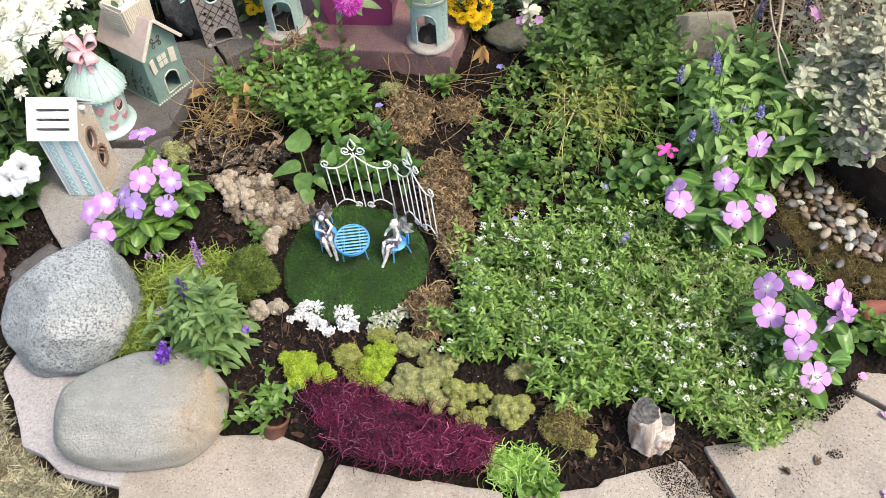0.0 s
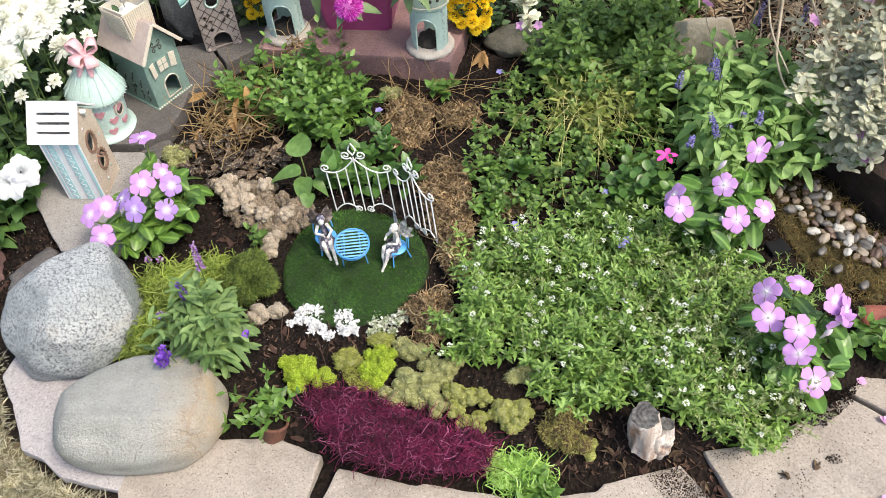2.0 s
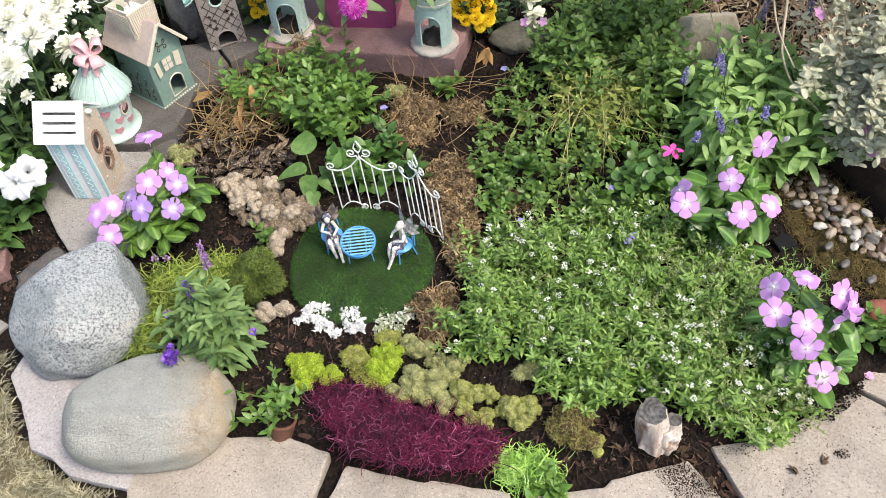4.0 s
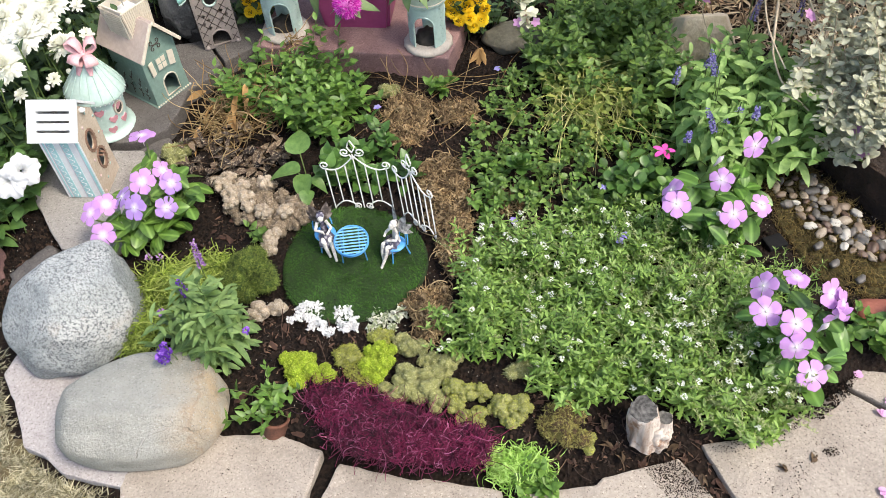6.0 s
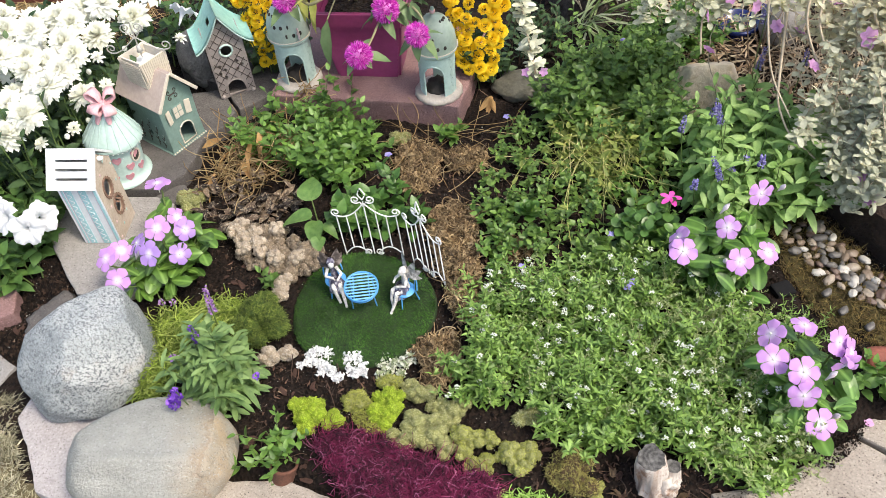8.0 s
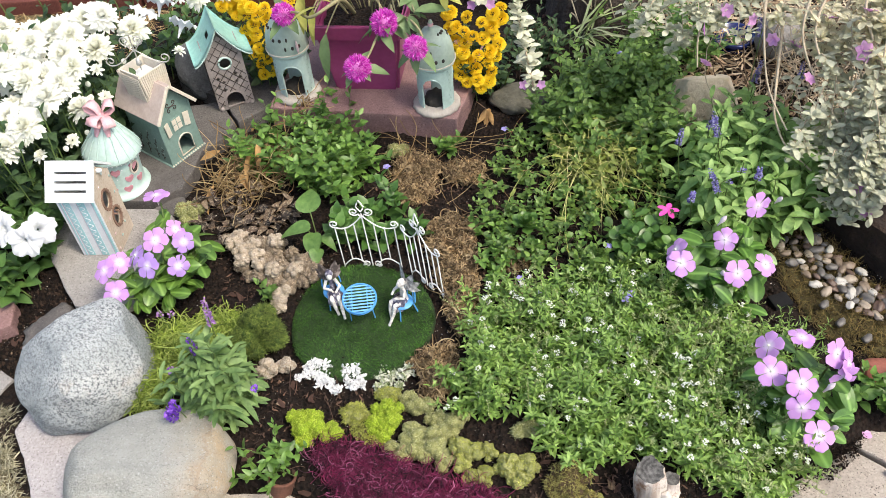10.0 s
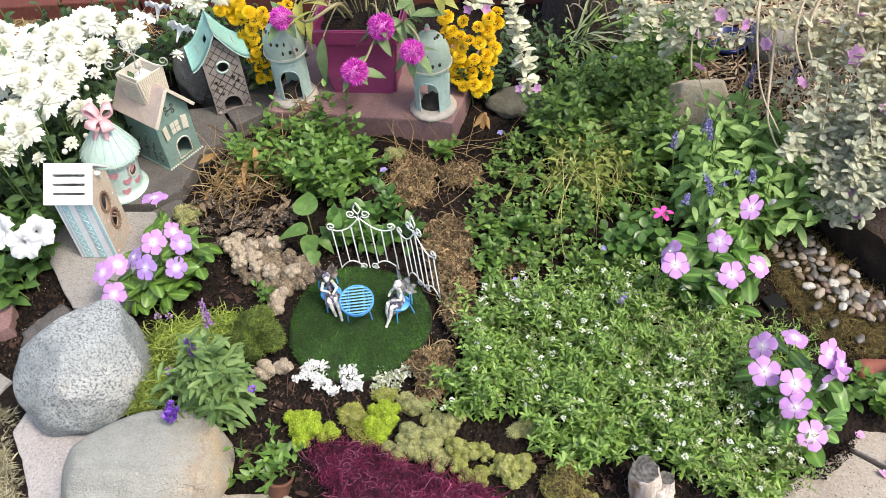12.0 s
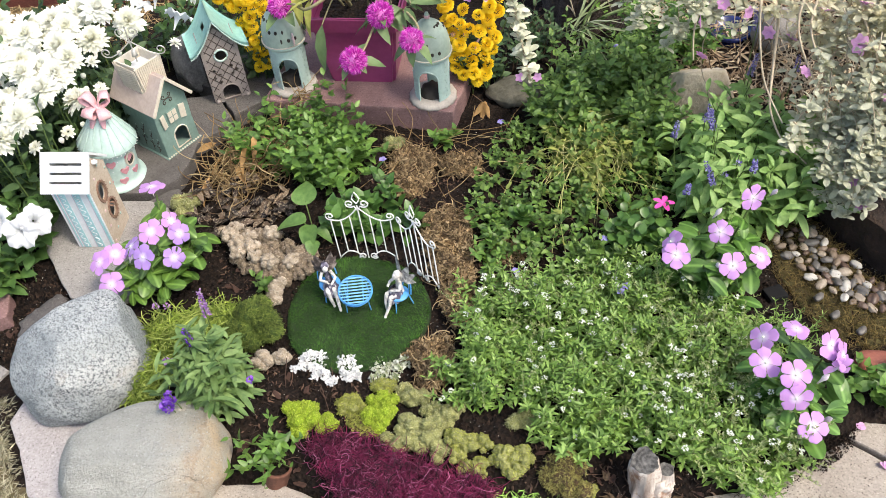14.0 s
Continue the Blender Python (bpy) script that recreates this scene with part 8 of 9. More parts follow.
gp = thing("globe_amaranth", "leggy globe amaranth with spiky magenta flowers growing in the plum pot", "flowering plant", pose(-0.032, 0.622, 0.175))
go = Vector((-0.032, 0.622, 0.175))
for i, (x, y, z, big) in enumerate(((-0.016, 0.398, 0.21, 0), (0.031, 0.461, 0.26, 0), (0.090, 0.395, 0.25, 1), (-0.155, 0.496, 0.262, 1), (0.0, 0.66, 0.33, 1))):
    p = Vector((x, y, z)) - go
    f = part("flower", GLOBES[big], G_MAG, gp, m=Matrix.Translation(p) @ pose(0, 0, 0, 40, 20 * i, 0))
    hub = Vector((0.072, -0.125, 0.075))
    if i in (0, 2):
        route = [p, p + Vector((0.018, 0.022, 0.004)), (p + hub) / 2 + Vector((0.01, 0.02, 0.02)), hub, Vector((0.058, -0.02, 0.05)), Vector((0.04, 0.01, -0.02))]
    else:
        route = [p, p + Vector((0.004, 0.02, -0.012)), p * 0.7 + Vector((0.0, 0.02, 0.035)), p * 0.35 + Vector((0.0, 0.02, 0.025)), Vector((p.x * 0.2, 0.01, -0.02))]
    part("flower_stem", array_mesh("flower_stem", *tube(smooth_path(route, 20), 0.0021, 7)), STEM_TAN, gp)
    for j in range(6):
        V, F = leaves([p + Vector((0, 0.014, -0.008))], TAU * j / 6 + i * 0.7, rng.normal(-0.15, 0.3), rng.normal(0, 0.3), rng.uniform(0.036, 0.056), rng.uniform(0.017, 0.022), "lance", 0.3, 0.6)
        part("leaf", array_mesh("leaf", V, F), L_GOM, gp)
    if i in (0, 2):
        for j in range(3):
            V, F = leaves([(p + hub) / 2 + Vector((0.01, 0.02, 0.02))], 1.2 + 2.0 * j + i, rng.normal(-0.2, 0.3), rng.normal(0, 0.4), rng.uniform(0.040, 0.055), 0.019, "lance", 0.3, 0.6)
            part("leaf", array_mesh("leaf", V, F), L_GOM, gp)
for x, y, z, yaw, pitch, ln, lit in ((-0.085, 0.50, 0.22, 255, -55, 0.085, 0), (-0.13, 0.52, 0.28, 285, -40, 0.06, 1), (-0.12, 0.53, 0.28, 250, -50, 0.07, 1), (0.10, 0.53, 0.30, 330, -10, 0.08, 1), (0.06, 0.52, 0.30, 300, -20, 0.07, 0),
                                      (0.13, 0.52, 0.31, 280, -35, 0.06, 1), (0.0, 0.55, 0.31, 200, -10, 0.06, 0), (-0.05, 0.54, 0.30, 220, -15, 0.05, 1), (0.05, 0.56, 0.32, 10, 5, 0.08, 1), (-0.09, 0.56, 0.32, 160, 0, 0.07, 1), (-0.10, 0.50, 0.27, 262, -35, 0.05, 1), (-0.085, 0.47, 0.29, 200, -5, 0.055, 1), (-0.06, 0.475, 0.295, 150, 5, 0.06, 1), (-0.105, 0.515, 0.25, 240, -60, 0.06, 1), (-0.03, 0.50, 0.31, 120, 0, 0.05, 1), (0.085, 0.47, 0.275, 20, 0, 0.07, 0), (0.06, 0.47, 0.285, 60, 10, 0.06, 0), (0.02, 0.50, 0.26, 235, -25, 0.05, 0), (0.05, 0.48, 0.27, 310, -30, 0.05, 0)):
    V, F = leaves([Vector((x, y, z)) - go], radians(yaw), radians(pitch), 0.3, ln, ln * 0.34, "lance", 0.25, 0.5)
    part("leaf", array_mesh("leaf", V, F), L_GOM_LIT if lit else L_GOM, gp)
    part("leaf_stem", array_mesh("leaf_stem", *tube(smooth_path([((x + 0.032) * 0.3, 0.02, -0.01), ((x + 0.032) * 0.6, 0.0, 0.06), ((x + 0.032) * 0.85, (y - 0.622) * 0.6, z - go.z + 0.01), tuple(Vector((x, y, z)) - go)], 12), 0.0015, 5)), STEM_TAN, gp)

part("old_stem", array_mesh("old_stem", *tube(smooth_path([(-0.02, 0.03, -0.02), (-0.015, -0.10, 0.10), (-0.015, -0.17, 0.135), (-0.064, -0.18, 0.105), (-0.09, -0.14, 0.10), (-0.12, -0.126, 0.09)], 24), 0.0042, 8, 0.5)), STEM_TAN, gp, "thick pale arching stem")

# ---- silver-leaved shrub ----
P_SILVER_FL = petal_plain("orchid_pink_petal", (0.55, 0.25, 0.55), (0.72, 0.42, 0.68))


def silver_bush():
    t = thing("silver_sage_shrub", "overhanging silver-leaved shrub with pale branches and pink blossoms", "shrub", pose(1.0, 0.72, 0.0))
    o = np.array([1.0, 0.72, 0.0])
    ends, starts = [], []
    low_plan = [((0.725, 0.225), 0.165, 5, 0.03), ((0.764, 0.252), 0.19, 9, 0.045), ((0.793, 0.204), 0.165, 26, 0.04), ((0.775, 0.162), 0.125, 14, 0.03), ((0.758, 0.187), 0.14, 9, 0.025),
                ((0.817, 0.162), 0.155, 28, 0.04), ((0.808, 0.135), 0.115, 9, 0.03), ((0.774, 0.287), 0.24, 5, 0.05), ((0.83, 0.25), 0.21, 20, 0.045), ((0.86, 0.18), 0.17, 30, 0.05),
                ((0.47, 0.43), 0.275, 6, 0.03), ((0.527, 0.394), 0.24, 4, 0.02), ((0.62, 0.392), 0.28, 4, 0.04), ((0.565, 0.39), 0.27, 9, 0.035), ((0.60, 0.44), 0.31, 4, 0.05)]
    high_plan = [((0.744, 0.345), 0.28, 12, 0.045), ((0.812, 0.310), 0.29, 22, 0.045),
                 ((0.68, 0.40), 0.30, 5, 0.05), ((0.85, 0.34), 0.30, 20, 0.045), ((0.89, 0.30), 0.27, 24, 0.05)]
    low_n = sum(q[2] for q in low_plan)
    for (cx, cy), z, n, s in low_plan + high_plan:
        for _ in range(n):
            e = np.array([cx + s * 0.62 * min(1.7, max(-1.7, rng.normal())), cy + s * 0.62 * min(1.7, max(-1.7, rng.normal())), z + rng.normal(0, 0.02)])
            back = np.array([0.045, 0.075, 0.035]) * rng.uniform(0.5, 1.1) + rng.normal(0, 0.035, 3) * [1, 1, 0.6]
            ends.append(e)
            starts.append(e + back)
    b, tp = np.array(starts) - o, np.array(ends) - o
    # high sprays get the leaf colour brightened as if sunlit
    for name, lo, hi, mat in (("grey_foliage", 0, low_n, L_SILVER), ("sunlit_foliage", low_n, len(ends), L_SILVER_SUNLIT)):
        (V, F), S = shoots(b[lo:hi], tp[lo:hi], 14, 0.0175, 0.0086, kind="oblong", fold=0.25, curl=0.45, start=0.15, spread=0.25, pairs=False, top_scale=0.8, droop=0.15)
        n = (hi - lo) * 9
        lift = np.tile(np.linspace(0.05, 1.15, 9), hi - lo) + rng.normal(0, 0.2, n)
        V2, F2 = leaves(np.repeat(tp[lo:hi], 9, axis=0), np.tile(np.arange(9) * 2.4, hi - lo) + np.repeat(rng.random(hi - lo) * TAU, 9), lift, rng.normal(0, 0.3, n), np.tile(np.linspace(0.0205, 0.011, 9), hi - lo) * rng.uniform(0.75, 1.15, n), np.tile(np.linspace(0.0104, 0.0058, 9), hi - lo), "oblong", 0.25, rng.uniform(0.1, 0.7, n))
        V, F = np.concatenate([V, V2]), list(F) + [[q + len(V) for q in f] for f in F2]
        tagged(part("twig_tangle", array_mesh("twig_tangle", *tubes(S, 0.0013, 4, 0.5)), STEM_PALE, t), kind="stuff")
        tagged(part(name, array_mesh(name, V, F), mat, t), kind="stuff")
    for i in range(30):
        e = np.array(ends[(i * 13) % len(ends)]) - o
        root = np.array([rng.normal(0.0, 0.05), rng.normal(0.05, 0.05), 0.0])
        q = np.array([root, root + (e - root) * 0.3 + [0, 0, 0.16], root + (e - root) * 0.7 + [0, 0, 0.12], e])
        u = np.linspace(0, 3, 14)
        path = np.stack([np.interp(u, range(4), q[:, k_]) for k_ in range(3)], 1) + rng.normal(0, 0.004, (14, 3))
        part("branch", array_mesh("branch", *tube(path, rng.uniform(0.0014, 0.0036), 6, 0.6)), STEM_PALE, t)
    blossom = array_mesh("blossom", *leaves([(0, 0, 0)] * 6, np.arange(6) * TAU / 6, 0.7, 0, 0.014, 0.011, "round", 0.3, 0.8))
    for i, e in enumerate(((0.785, 0.295, 0.285), (0.634, 0.378, 0.295), (0.558, 0.37, 0.285), (0.566, 0.345, 0.235), (0.745, 0.35, 0.31), (0.79, 0.325, 0.335), (0.795, 0.118, 0.115), (0.783, 0.148, 0.14), (0.667, 0.345, 0.28), (0.60, 0.40, 0.30), (0.715, 0.29, 0.24), (0.83, 0.235, 0.225))):
        part("blossom", blossom, P_SILVER_FL, t, m=Matrix.Translation(Vector(e) - Vector(o)) @ pose(0, 0, 0, 50 + 30 * math.sin(i), 25 * math.cos(i * 2), 40 * i) @ Matrix.Scale(1.25 if i == 0 else 0.85, 4))
    return t


def silver_tips(n, region, high):
    """Rosettes of felted leaves at the ends of the shrub's twigs, some with a blossom."""
    for i, (x, y) in enumerate(spaced(region, 0.032, 1500)[:n]):
        z = high(y) + rng.normal(0, 0.015)
        V, F = leaves([(0, 0, 0)] * 13, np.arange(13) * 2.4, np.linspace(-0.15, 1.2, 13) + rng.normal(0, 0.15, 13), rng.normal(0, 0.2, 13), np.linspace(0.024, 0.011, 13), np.linspace(0.0118, 0.006, 13), "oblong", 0.25, 0.4)
        e = Vector((x - 1.0, y - 0.72, z))
        m = Matrix.Translation(e) @ pose(0, 0, 0, rng.normal(35, 25), rng.normal(0, 25), rng.uniform(0, 360))
        tip = part("rosette", array_mesh("rosette", V, F), L_SILVER, shrub, m=m)
        pts = np.array([e, e + Vector((0.02, 0.05, -0.01)), e + Vector((0.05, 0.10, 0.01)), e + Vector((0.10, 0.16, 0.0))])
        u = np.linspace(0, 3, 9)
        path = np.stack([np.interp(u, range(4), pts[:, q]) for q in range(3)], 1) + rng.normal(0, 0.003, (9, 3))
        path[0] = e
        part("twig", array_mesh("twig", *tube(path, 0.0012, 5)), STEM_PALE, shrub)
        if i % 5 == 0:
            part("blossom", array_mesh("blossom", *leaves([(0, 0, 0.004)] * 6, np.arange(6) * TAU / 6, 0.6, 0, 0.013, 0.010, "round", 0.3, 0.6)), P_SILVER_FL, tip)


shrub = silver_bush()
silver_tips(10, [(0.58, 0.52), (0.62, 0.46), (0.74, 0.46), (0.80, 0.42), (0.88, 0.40), (0.90, 0.54), (0.86, 0.62), (0.58, 0.62)], lambda y: 0.20 + 0.5 * (y - 0.42))
silver_tips(5, [(0.655, 0.45), (0.70, 0.37), (0.76, 0.31), (0.84, 0.30), (0.84, 0.44), (0.76, 0.50), (0.68, 0.50)], lambda y: 0.16 + 0.45 * (y - 0.33))

for pts in ([(0.72, 0.52, 0.44), (0.66, 0.40, 0.40), (0.641, 0.358, 0.34), (0.650, 0.330, 0.27), (0.663, 0.304, 0.21), (0.691, 0.252, 0.17)], [(0.80, 0.50, 0.42), (0.72, 0.38, 0.35), (0.703, 0.345, 0.30), (0.714, 0.318, 0.26), (0.745, 0.265, 0.21), (0.785, 0.217, 0.165)],
            [(0.86, 0.48, 0.44), (0.80, 0.37, 0.38), (0.781, 0.332, 0.34), (0.80, 0.31, 0.30), (0.827, 0.283, 0.25), (0.85, 0.25, 0.21)], [(0.80, 0.44, 0.40), (0.73, 0.36, 0.33), (0.722, 0.335, 0.29), (0.74, 0.30, 0.25), (0.76, 0.27, 0.21)],
            [(0.70, 0.42, 0.28), (0.676, 0.30, 0.20), (0.676, 0.282, 0.175), (0.69, 0.245, 0.145), (0.731, 0.21, 0.12)], [(0.76, 0.50, 0.45), (0.66, 0.42, 0.42), (0.645, 0.37, 0.37), (0.648, 0.35, 0.30)],
            [(0.70, 0.5, 0.44), (0.61, 0.44, 0.40), (0.575, 0.40, 0.33), (0.555, 0.38, 0.27), (0.56, 0.36, 0.22)]):
    q = np.array(pts) - np.array([1.0, 0.72, 0.0])
    u = np.linspace(0, len(q) - 1, 22)
    path = np.stack([np.interp(u, range(len(q)), q[:, k_]) for k_ in range(3)], 1)
    for _ in range(3):
        path[1:-1] = (path[:-2] + path[1:-1] * 2 + path[2:]) / 4
    part("branch", array_mesh("branch", *tube(path, 0.0026, 6, 0.5)), STEM_PALE, shrub)


def hanging_spray(label, top, tip, per, size):
    """A drooping shoot of pale felted leaves that hangs into the picture from the shrub's long arm."""
    t = thing("silver_spray", label, "branch", pose(*top))
    o = np.array(top)
    d = np.array(tip) - o
    n = 7
    starts = np.array([d * u for u in np.linspace(0, 0.85, n)])
    ends = np.array([d * min(1, u + 0.2) + rng.normal(0, 0.008, 3) for u in np.linspace(0.0, 0.85, n)])
    (V, F), S = shoots(starts, ends, per, size, size * 0.46, kind="oblong", fold=0.3, curl=0.5, start=0.1, spread=0.25, pairs=False, top_scale=0.8)
    part("stem", array_mesh("stem", *tube([tuple(d * u) for u in np.linspace(-0.6, 1, 8)], 0.002)), STEM_PALE, t)
    tagged(part("foliage", array_mesh("foliage", V, F), L_SILVER_PALE, t), kind="stuff")
    for i in range(2):
        part("blossom", array_mesh("blossom", *leaves([(0, 0, 0)] * 5, np.arange(5) * TAU / 5, 0.6, 0, 0.009, 0.007, "round", 0.3, 0.6)), P_SILVER_FL, t, m=Matrix.Translation(Vector(d * 0.92) + Vector((-0.015 + 0.03 * i, -0.01, 0))) @ pose(0, 0, 0, 70, 30 * i, 0))


L_SILVER_PALE = leaf_mat("pale_felt_leaf", (0.38, 0.41, 0.28), (0.56, 0.57, 0.42), (0.76, 0.74, 0.60), 0.7, 0.3)
hanging_spray("drooping spray of pale felted leaves with a pink blossom", (0.250, 0.43, 0.36), (0.292, 0.385, 0.165), 17, 0.0225)
hanging_spray("short spray of pale felted leaves above the pot", (0.19, 0.46, 0.37), (0.205, 0.40, 0.325), 10, 0.024)

# ---- tree trunk, strap-leaved plant, blue pot ----
def bark_mesh(radius, high, seg=72, rows=40):
    vs, fs = [], []
    for j in range(rows + 1):
        z = high * j / rows
        for i in range(seg):
            a = TAU * i / seg
            p = Vector((math.cos(a) * 3.2, math.sin(a) * 3.2, z * 2.2))
            ridge = abs(noise.noise(p * 2.6)) * 0.16 + noise.noise(p * 0.8) * 0.12
            flare = 1 + 0.35 * math.exp(-z * 9)
            r = radius * flare * (1 + ridge)
            vs.append((r * math.cos(a), r * math.sin(a), z))
    for j in range(rows):
        for i in range(seg):
            a, b = j * seg + i, j * seg + (i + 1) % seg
            fs.append((a, b, b + seg, a + seg))
    return Geo().add(vs, fs).mesh("bark")


MAT_BARK = plain_mat("dark_rough_bark", (0.035, 0.026, 0.022), (0.13, 0.10, 0.08), 30, 0.95, 1.0, 0.012)
trk = thing("tree_trunk", "dark furrowed tree trunk at the back of the bed", "tree", pose(0.45, 0.90, -0.02))
part("trunk", bark_mesh(0.085, 1.6), MAT_BARK, trk)
for i in range(7):
    x0, z0 = 0.385 + 0.024 * i, 0.035 + 0.02 * (i % 3)
    pts = [(x0 + 0.02 * math.sin(u * 3 + i), 0.80 - 0.02 * math.cos(u * 2), z0 + 0.07 * (1 - u) - 0.03 * math.sin(u * 4 + i)) for u in np.linspace(0, 1, 9)]
    thing("dry_tendril", "pale curling dry tendril in front of the trunk", "tendril", shape=array_mesh("dry_tendril", *tube(pts, 0.0016, 5)), material=STEM_PALE)
S_STRAP = strand_mat("striped_strap_leaf", (0.10, 0.16, 0.04), (0.22, 0.29, 0.12), (0.50, 0.52, 0.36), 0.5, 0.2)
V, F = leaves(rng.normal(0, 0.012, (30, 3)) * [1, 1, 0.2], rng.uniform(-0.6, 2.6, 30) - 1.2, rng.uniform(0.5, 1.15, 30), rng.normal(0, 0.3, 30), rng.uniform(0.11, 0.18, 30), 0.0058, "lance", 0.5, rng.uniform(1.0, 1.7, 30))
sp = thing("spider_plant", "arching striped strap leaves before the trunk", "plant", pose(0.40, 0.735, 0.03))
part("foliage", array_mesh("foliage", V, F), S_STRAP, sp)
MAT_COBALT = glazed("cobalt_glaze", (0.007, 0.014, 0.09), (0.012, 0.024, 0.15), 0.2)
bp = thing("glazed_pot", "cobalt blue glazed pot behind the silver shrub", "flower pot", pose(0.735, 0.765, -0.045) @ Matrix.Scale(0.56, 4))
part("body", lathe([(0.0001, 0), (0.055, 0), (0.065, 0.03), (0.078, 0.08), (0.082, 0.10), (0.088, 0.102), (0.088, 0.115), (0.076, 0.115), (0.072, 0.09), (0.0001, 0.09)], 40), MAT_COBALT, bp)
rounded_stone("rock", "pale grey stone beside the blue pot", pose(0.815, 0.72, 0.04, 0, 0, 30), (0.05, 0.045, 0.055), MAT_PAVER_GREY, 12, 0.25, -0.04, 1.5, 3)

def twig_tangle(label, outline, n, high, mat, r):
    p = scatter(outline, n)
    c = np.mean(np.array(outline), 0)
    P = np.column_stack([p - c, np.zeros(n)])
    N = np.column_stack([rng.normal(0, 0.45, (n, 2)), np.ones(n)])
    V, F = tubes(curly(P, N, rng.uniform(0.5, 1.1, n) * high, 12, 0.34), rng.uniform(0.6, 1.4, n) * r, 4, 0.5)
    t = thing("bare_twigs", label, "twigs", pose(c[0], c[1], 0.0))
    tagged(part("twig_tangle", array_mesh("twig_tangle", V, F), mat, t), kind="stuff")


twig_tangle("tangle of bare brown twigs behind the sandstone rock", [(0.62, 0.52), (0.66, 0.68), (0.80, 0.72), (0.86, 0.55), (0.80, 0.46), (0.74, 0.50)], 36, 0.22, STEM_BROWN, 0.0013)
twig_tangle("pale dry twigs rising through the silver shrub", [(0.70, 0.40), (0.72, 0.60), (0.95, 0.70), (1.0, 0.45), (0.88, 0.30)], 60, 0.36, STEM_PALE, 0.0014)
b, t = patch([(0.24, 0.64), (0.26, 0.78), (0.36, 0.80), (0.36, 0.68), (0.31, 0.62)], 40, 0.07, 0.025)
bush("leafy_herb", "dull brownish green foliage before the trunk", "plant", b, t, 9, 0.022, 0.010, L_MUM, STEM_BROWN)

# ---- the dry stream ----
MAT_BEAM = plain_mat("dark_weathered_timber", (0.010, 0.006, 0.004), (0.055, 0.030, 0.018), 30, 0.85, 1.0, 0.008)
bm = prism([(-0.02, -0.05), (0.55, -0.05), (0.56, 0.05), (-0.02, 0.05)], -0.02, 0.075, 0.008, 0.005, 0.02)
thing("timber_beam", "dark weathered timber lying behind the pebbles", "timber", pose(0.800, 0.272, 0, 0, 0, -62), shape=bm_mesh("timber_beam", bm), material=MAT_BEAM)
S_BED = strand_mat("olive_brown_moss", (0.05, 0.034, 0.010), (0.14, 0.095, 0.028), (0.27, 0.20, 0.065), clump=30)
heap("moss_bed", "olive-brown moss bed round the pebbles", [(0.675, 0.175), (0.70, 0.21), (0.75, 0.225), (0.785, 0.165), (0.825, 0.085), (0.87, 0.0), (0.90, -0.08), (0.80, -0.083), (0.76, -0.076), (0.725, -0.05), (0.70, 0.005), (0.68, 0.06)], 0.012, S_BED, core_mat("moss_bed_core", (0.04, 0.035, 0.012), (0.14, 0.115, 0.035)), 4200, 0.014, 0.0006, 0.6, 5)
PEB = []
for nm, a, b in (("white_pebble", (0.40, 0.38, 0.34), (0.54, 0.52, 0.48)), ("tan_pebble", (0.16, 0.118, 0.084), (0.25, 0.19, 0.14)), ("grey_pebble", (0.09, 0.083, 0.077), (0.16, 0.148, 0.136)), ("brown_pebble", (0.085, 0.053, 0.040), (0.145, 0.096, 0.074)), ("cream_pebble", (0.27, 0.22, 0.165), (0.40, 0.335, 0.265))):
    PEB.append(plain_mat(nm, a, b, 60, 0.5, 0.15, 0.0006))
peb_me = [bm_mesh("pebble", lump((0.0094, 0.0064, 0.0046), s, 3, 0.34, 1.5), True) for s in range(4)]
stream = thing("pebble_stream", "dry stream of smooth mixed white, tan and grey pebbles", "pebbles", pose(0.75, 0.08, 0.008), kind="structure")
run = [(0.690, 0.160), (0.742, 0.176), (0.762, 0.180), (0.772, 0.143), (0.780, 0.110), (0.806, 0.095), (0.824, 0.055), (0.85, 0.01), (0.845, -0.02), (0.79, 0.005), (0.762, 0.021), (0.744, 0.044), (0.721, 0.061), (0.72, 0.09), (0.694, 0.120)]
for i, (x, y) in enumerate(spaced(run, 0.0126, 4000)):
    me = peb_me[i % 4].copy()
    me.materials.append(PEB[(0, 4, 2, 1, 3, 2, 1, 3, 4, 2)[(i * 7 + i // 3) % 10]])
    s = rng.uniform(0.62, 1.3)
    part("pebble", me, None, stream, m=Matrix.Translation((x - 0.75, y - 0.08, 0.001 + 0.003 * rng.random())) @ pose(0, 0, 0, rng.normal(0, 12), rng.normal(0, 12), rng.uniform(0, 360)) @ Matrix.Diagonal((s, s, s, 1)))
for x, y in ((0.745, -0.015), (0.775, -0.045), (0.73, 0.02)):
    me = peb_me[1].copy()
    me.materials.append(PEB[2])
    part("pebble", me, None, stream, m=pose(x - 0.75, y - 0.08, 0.006, 0, 0, 40))
MAT_TERRA = plain_mat("terracotta", (0.25, 0.075, 0.05), (0.36, 0.125, 0.085), 34, 0.75, 0.5, 0.0015)


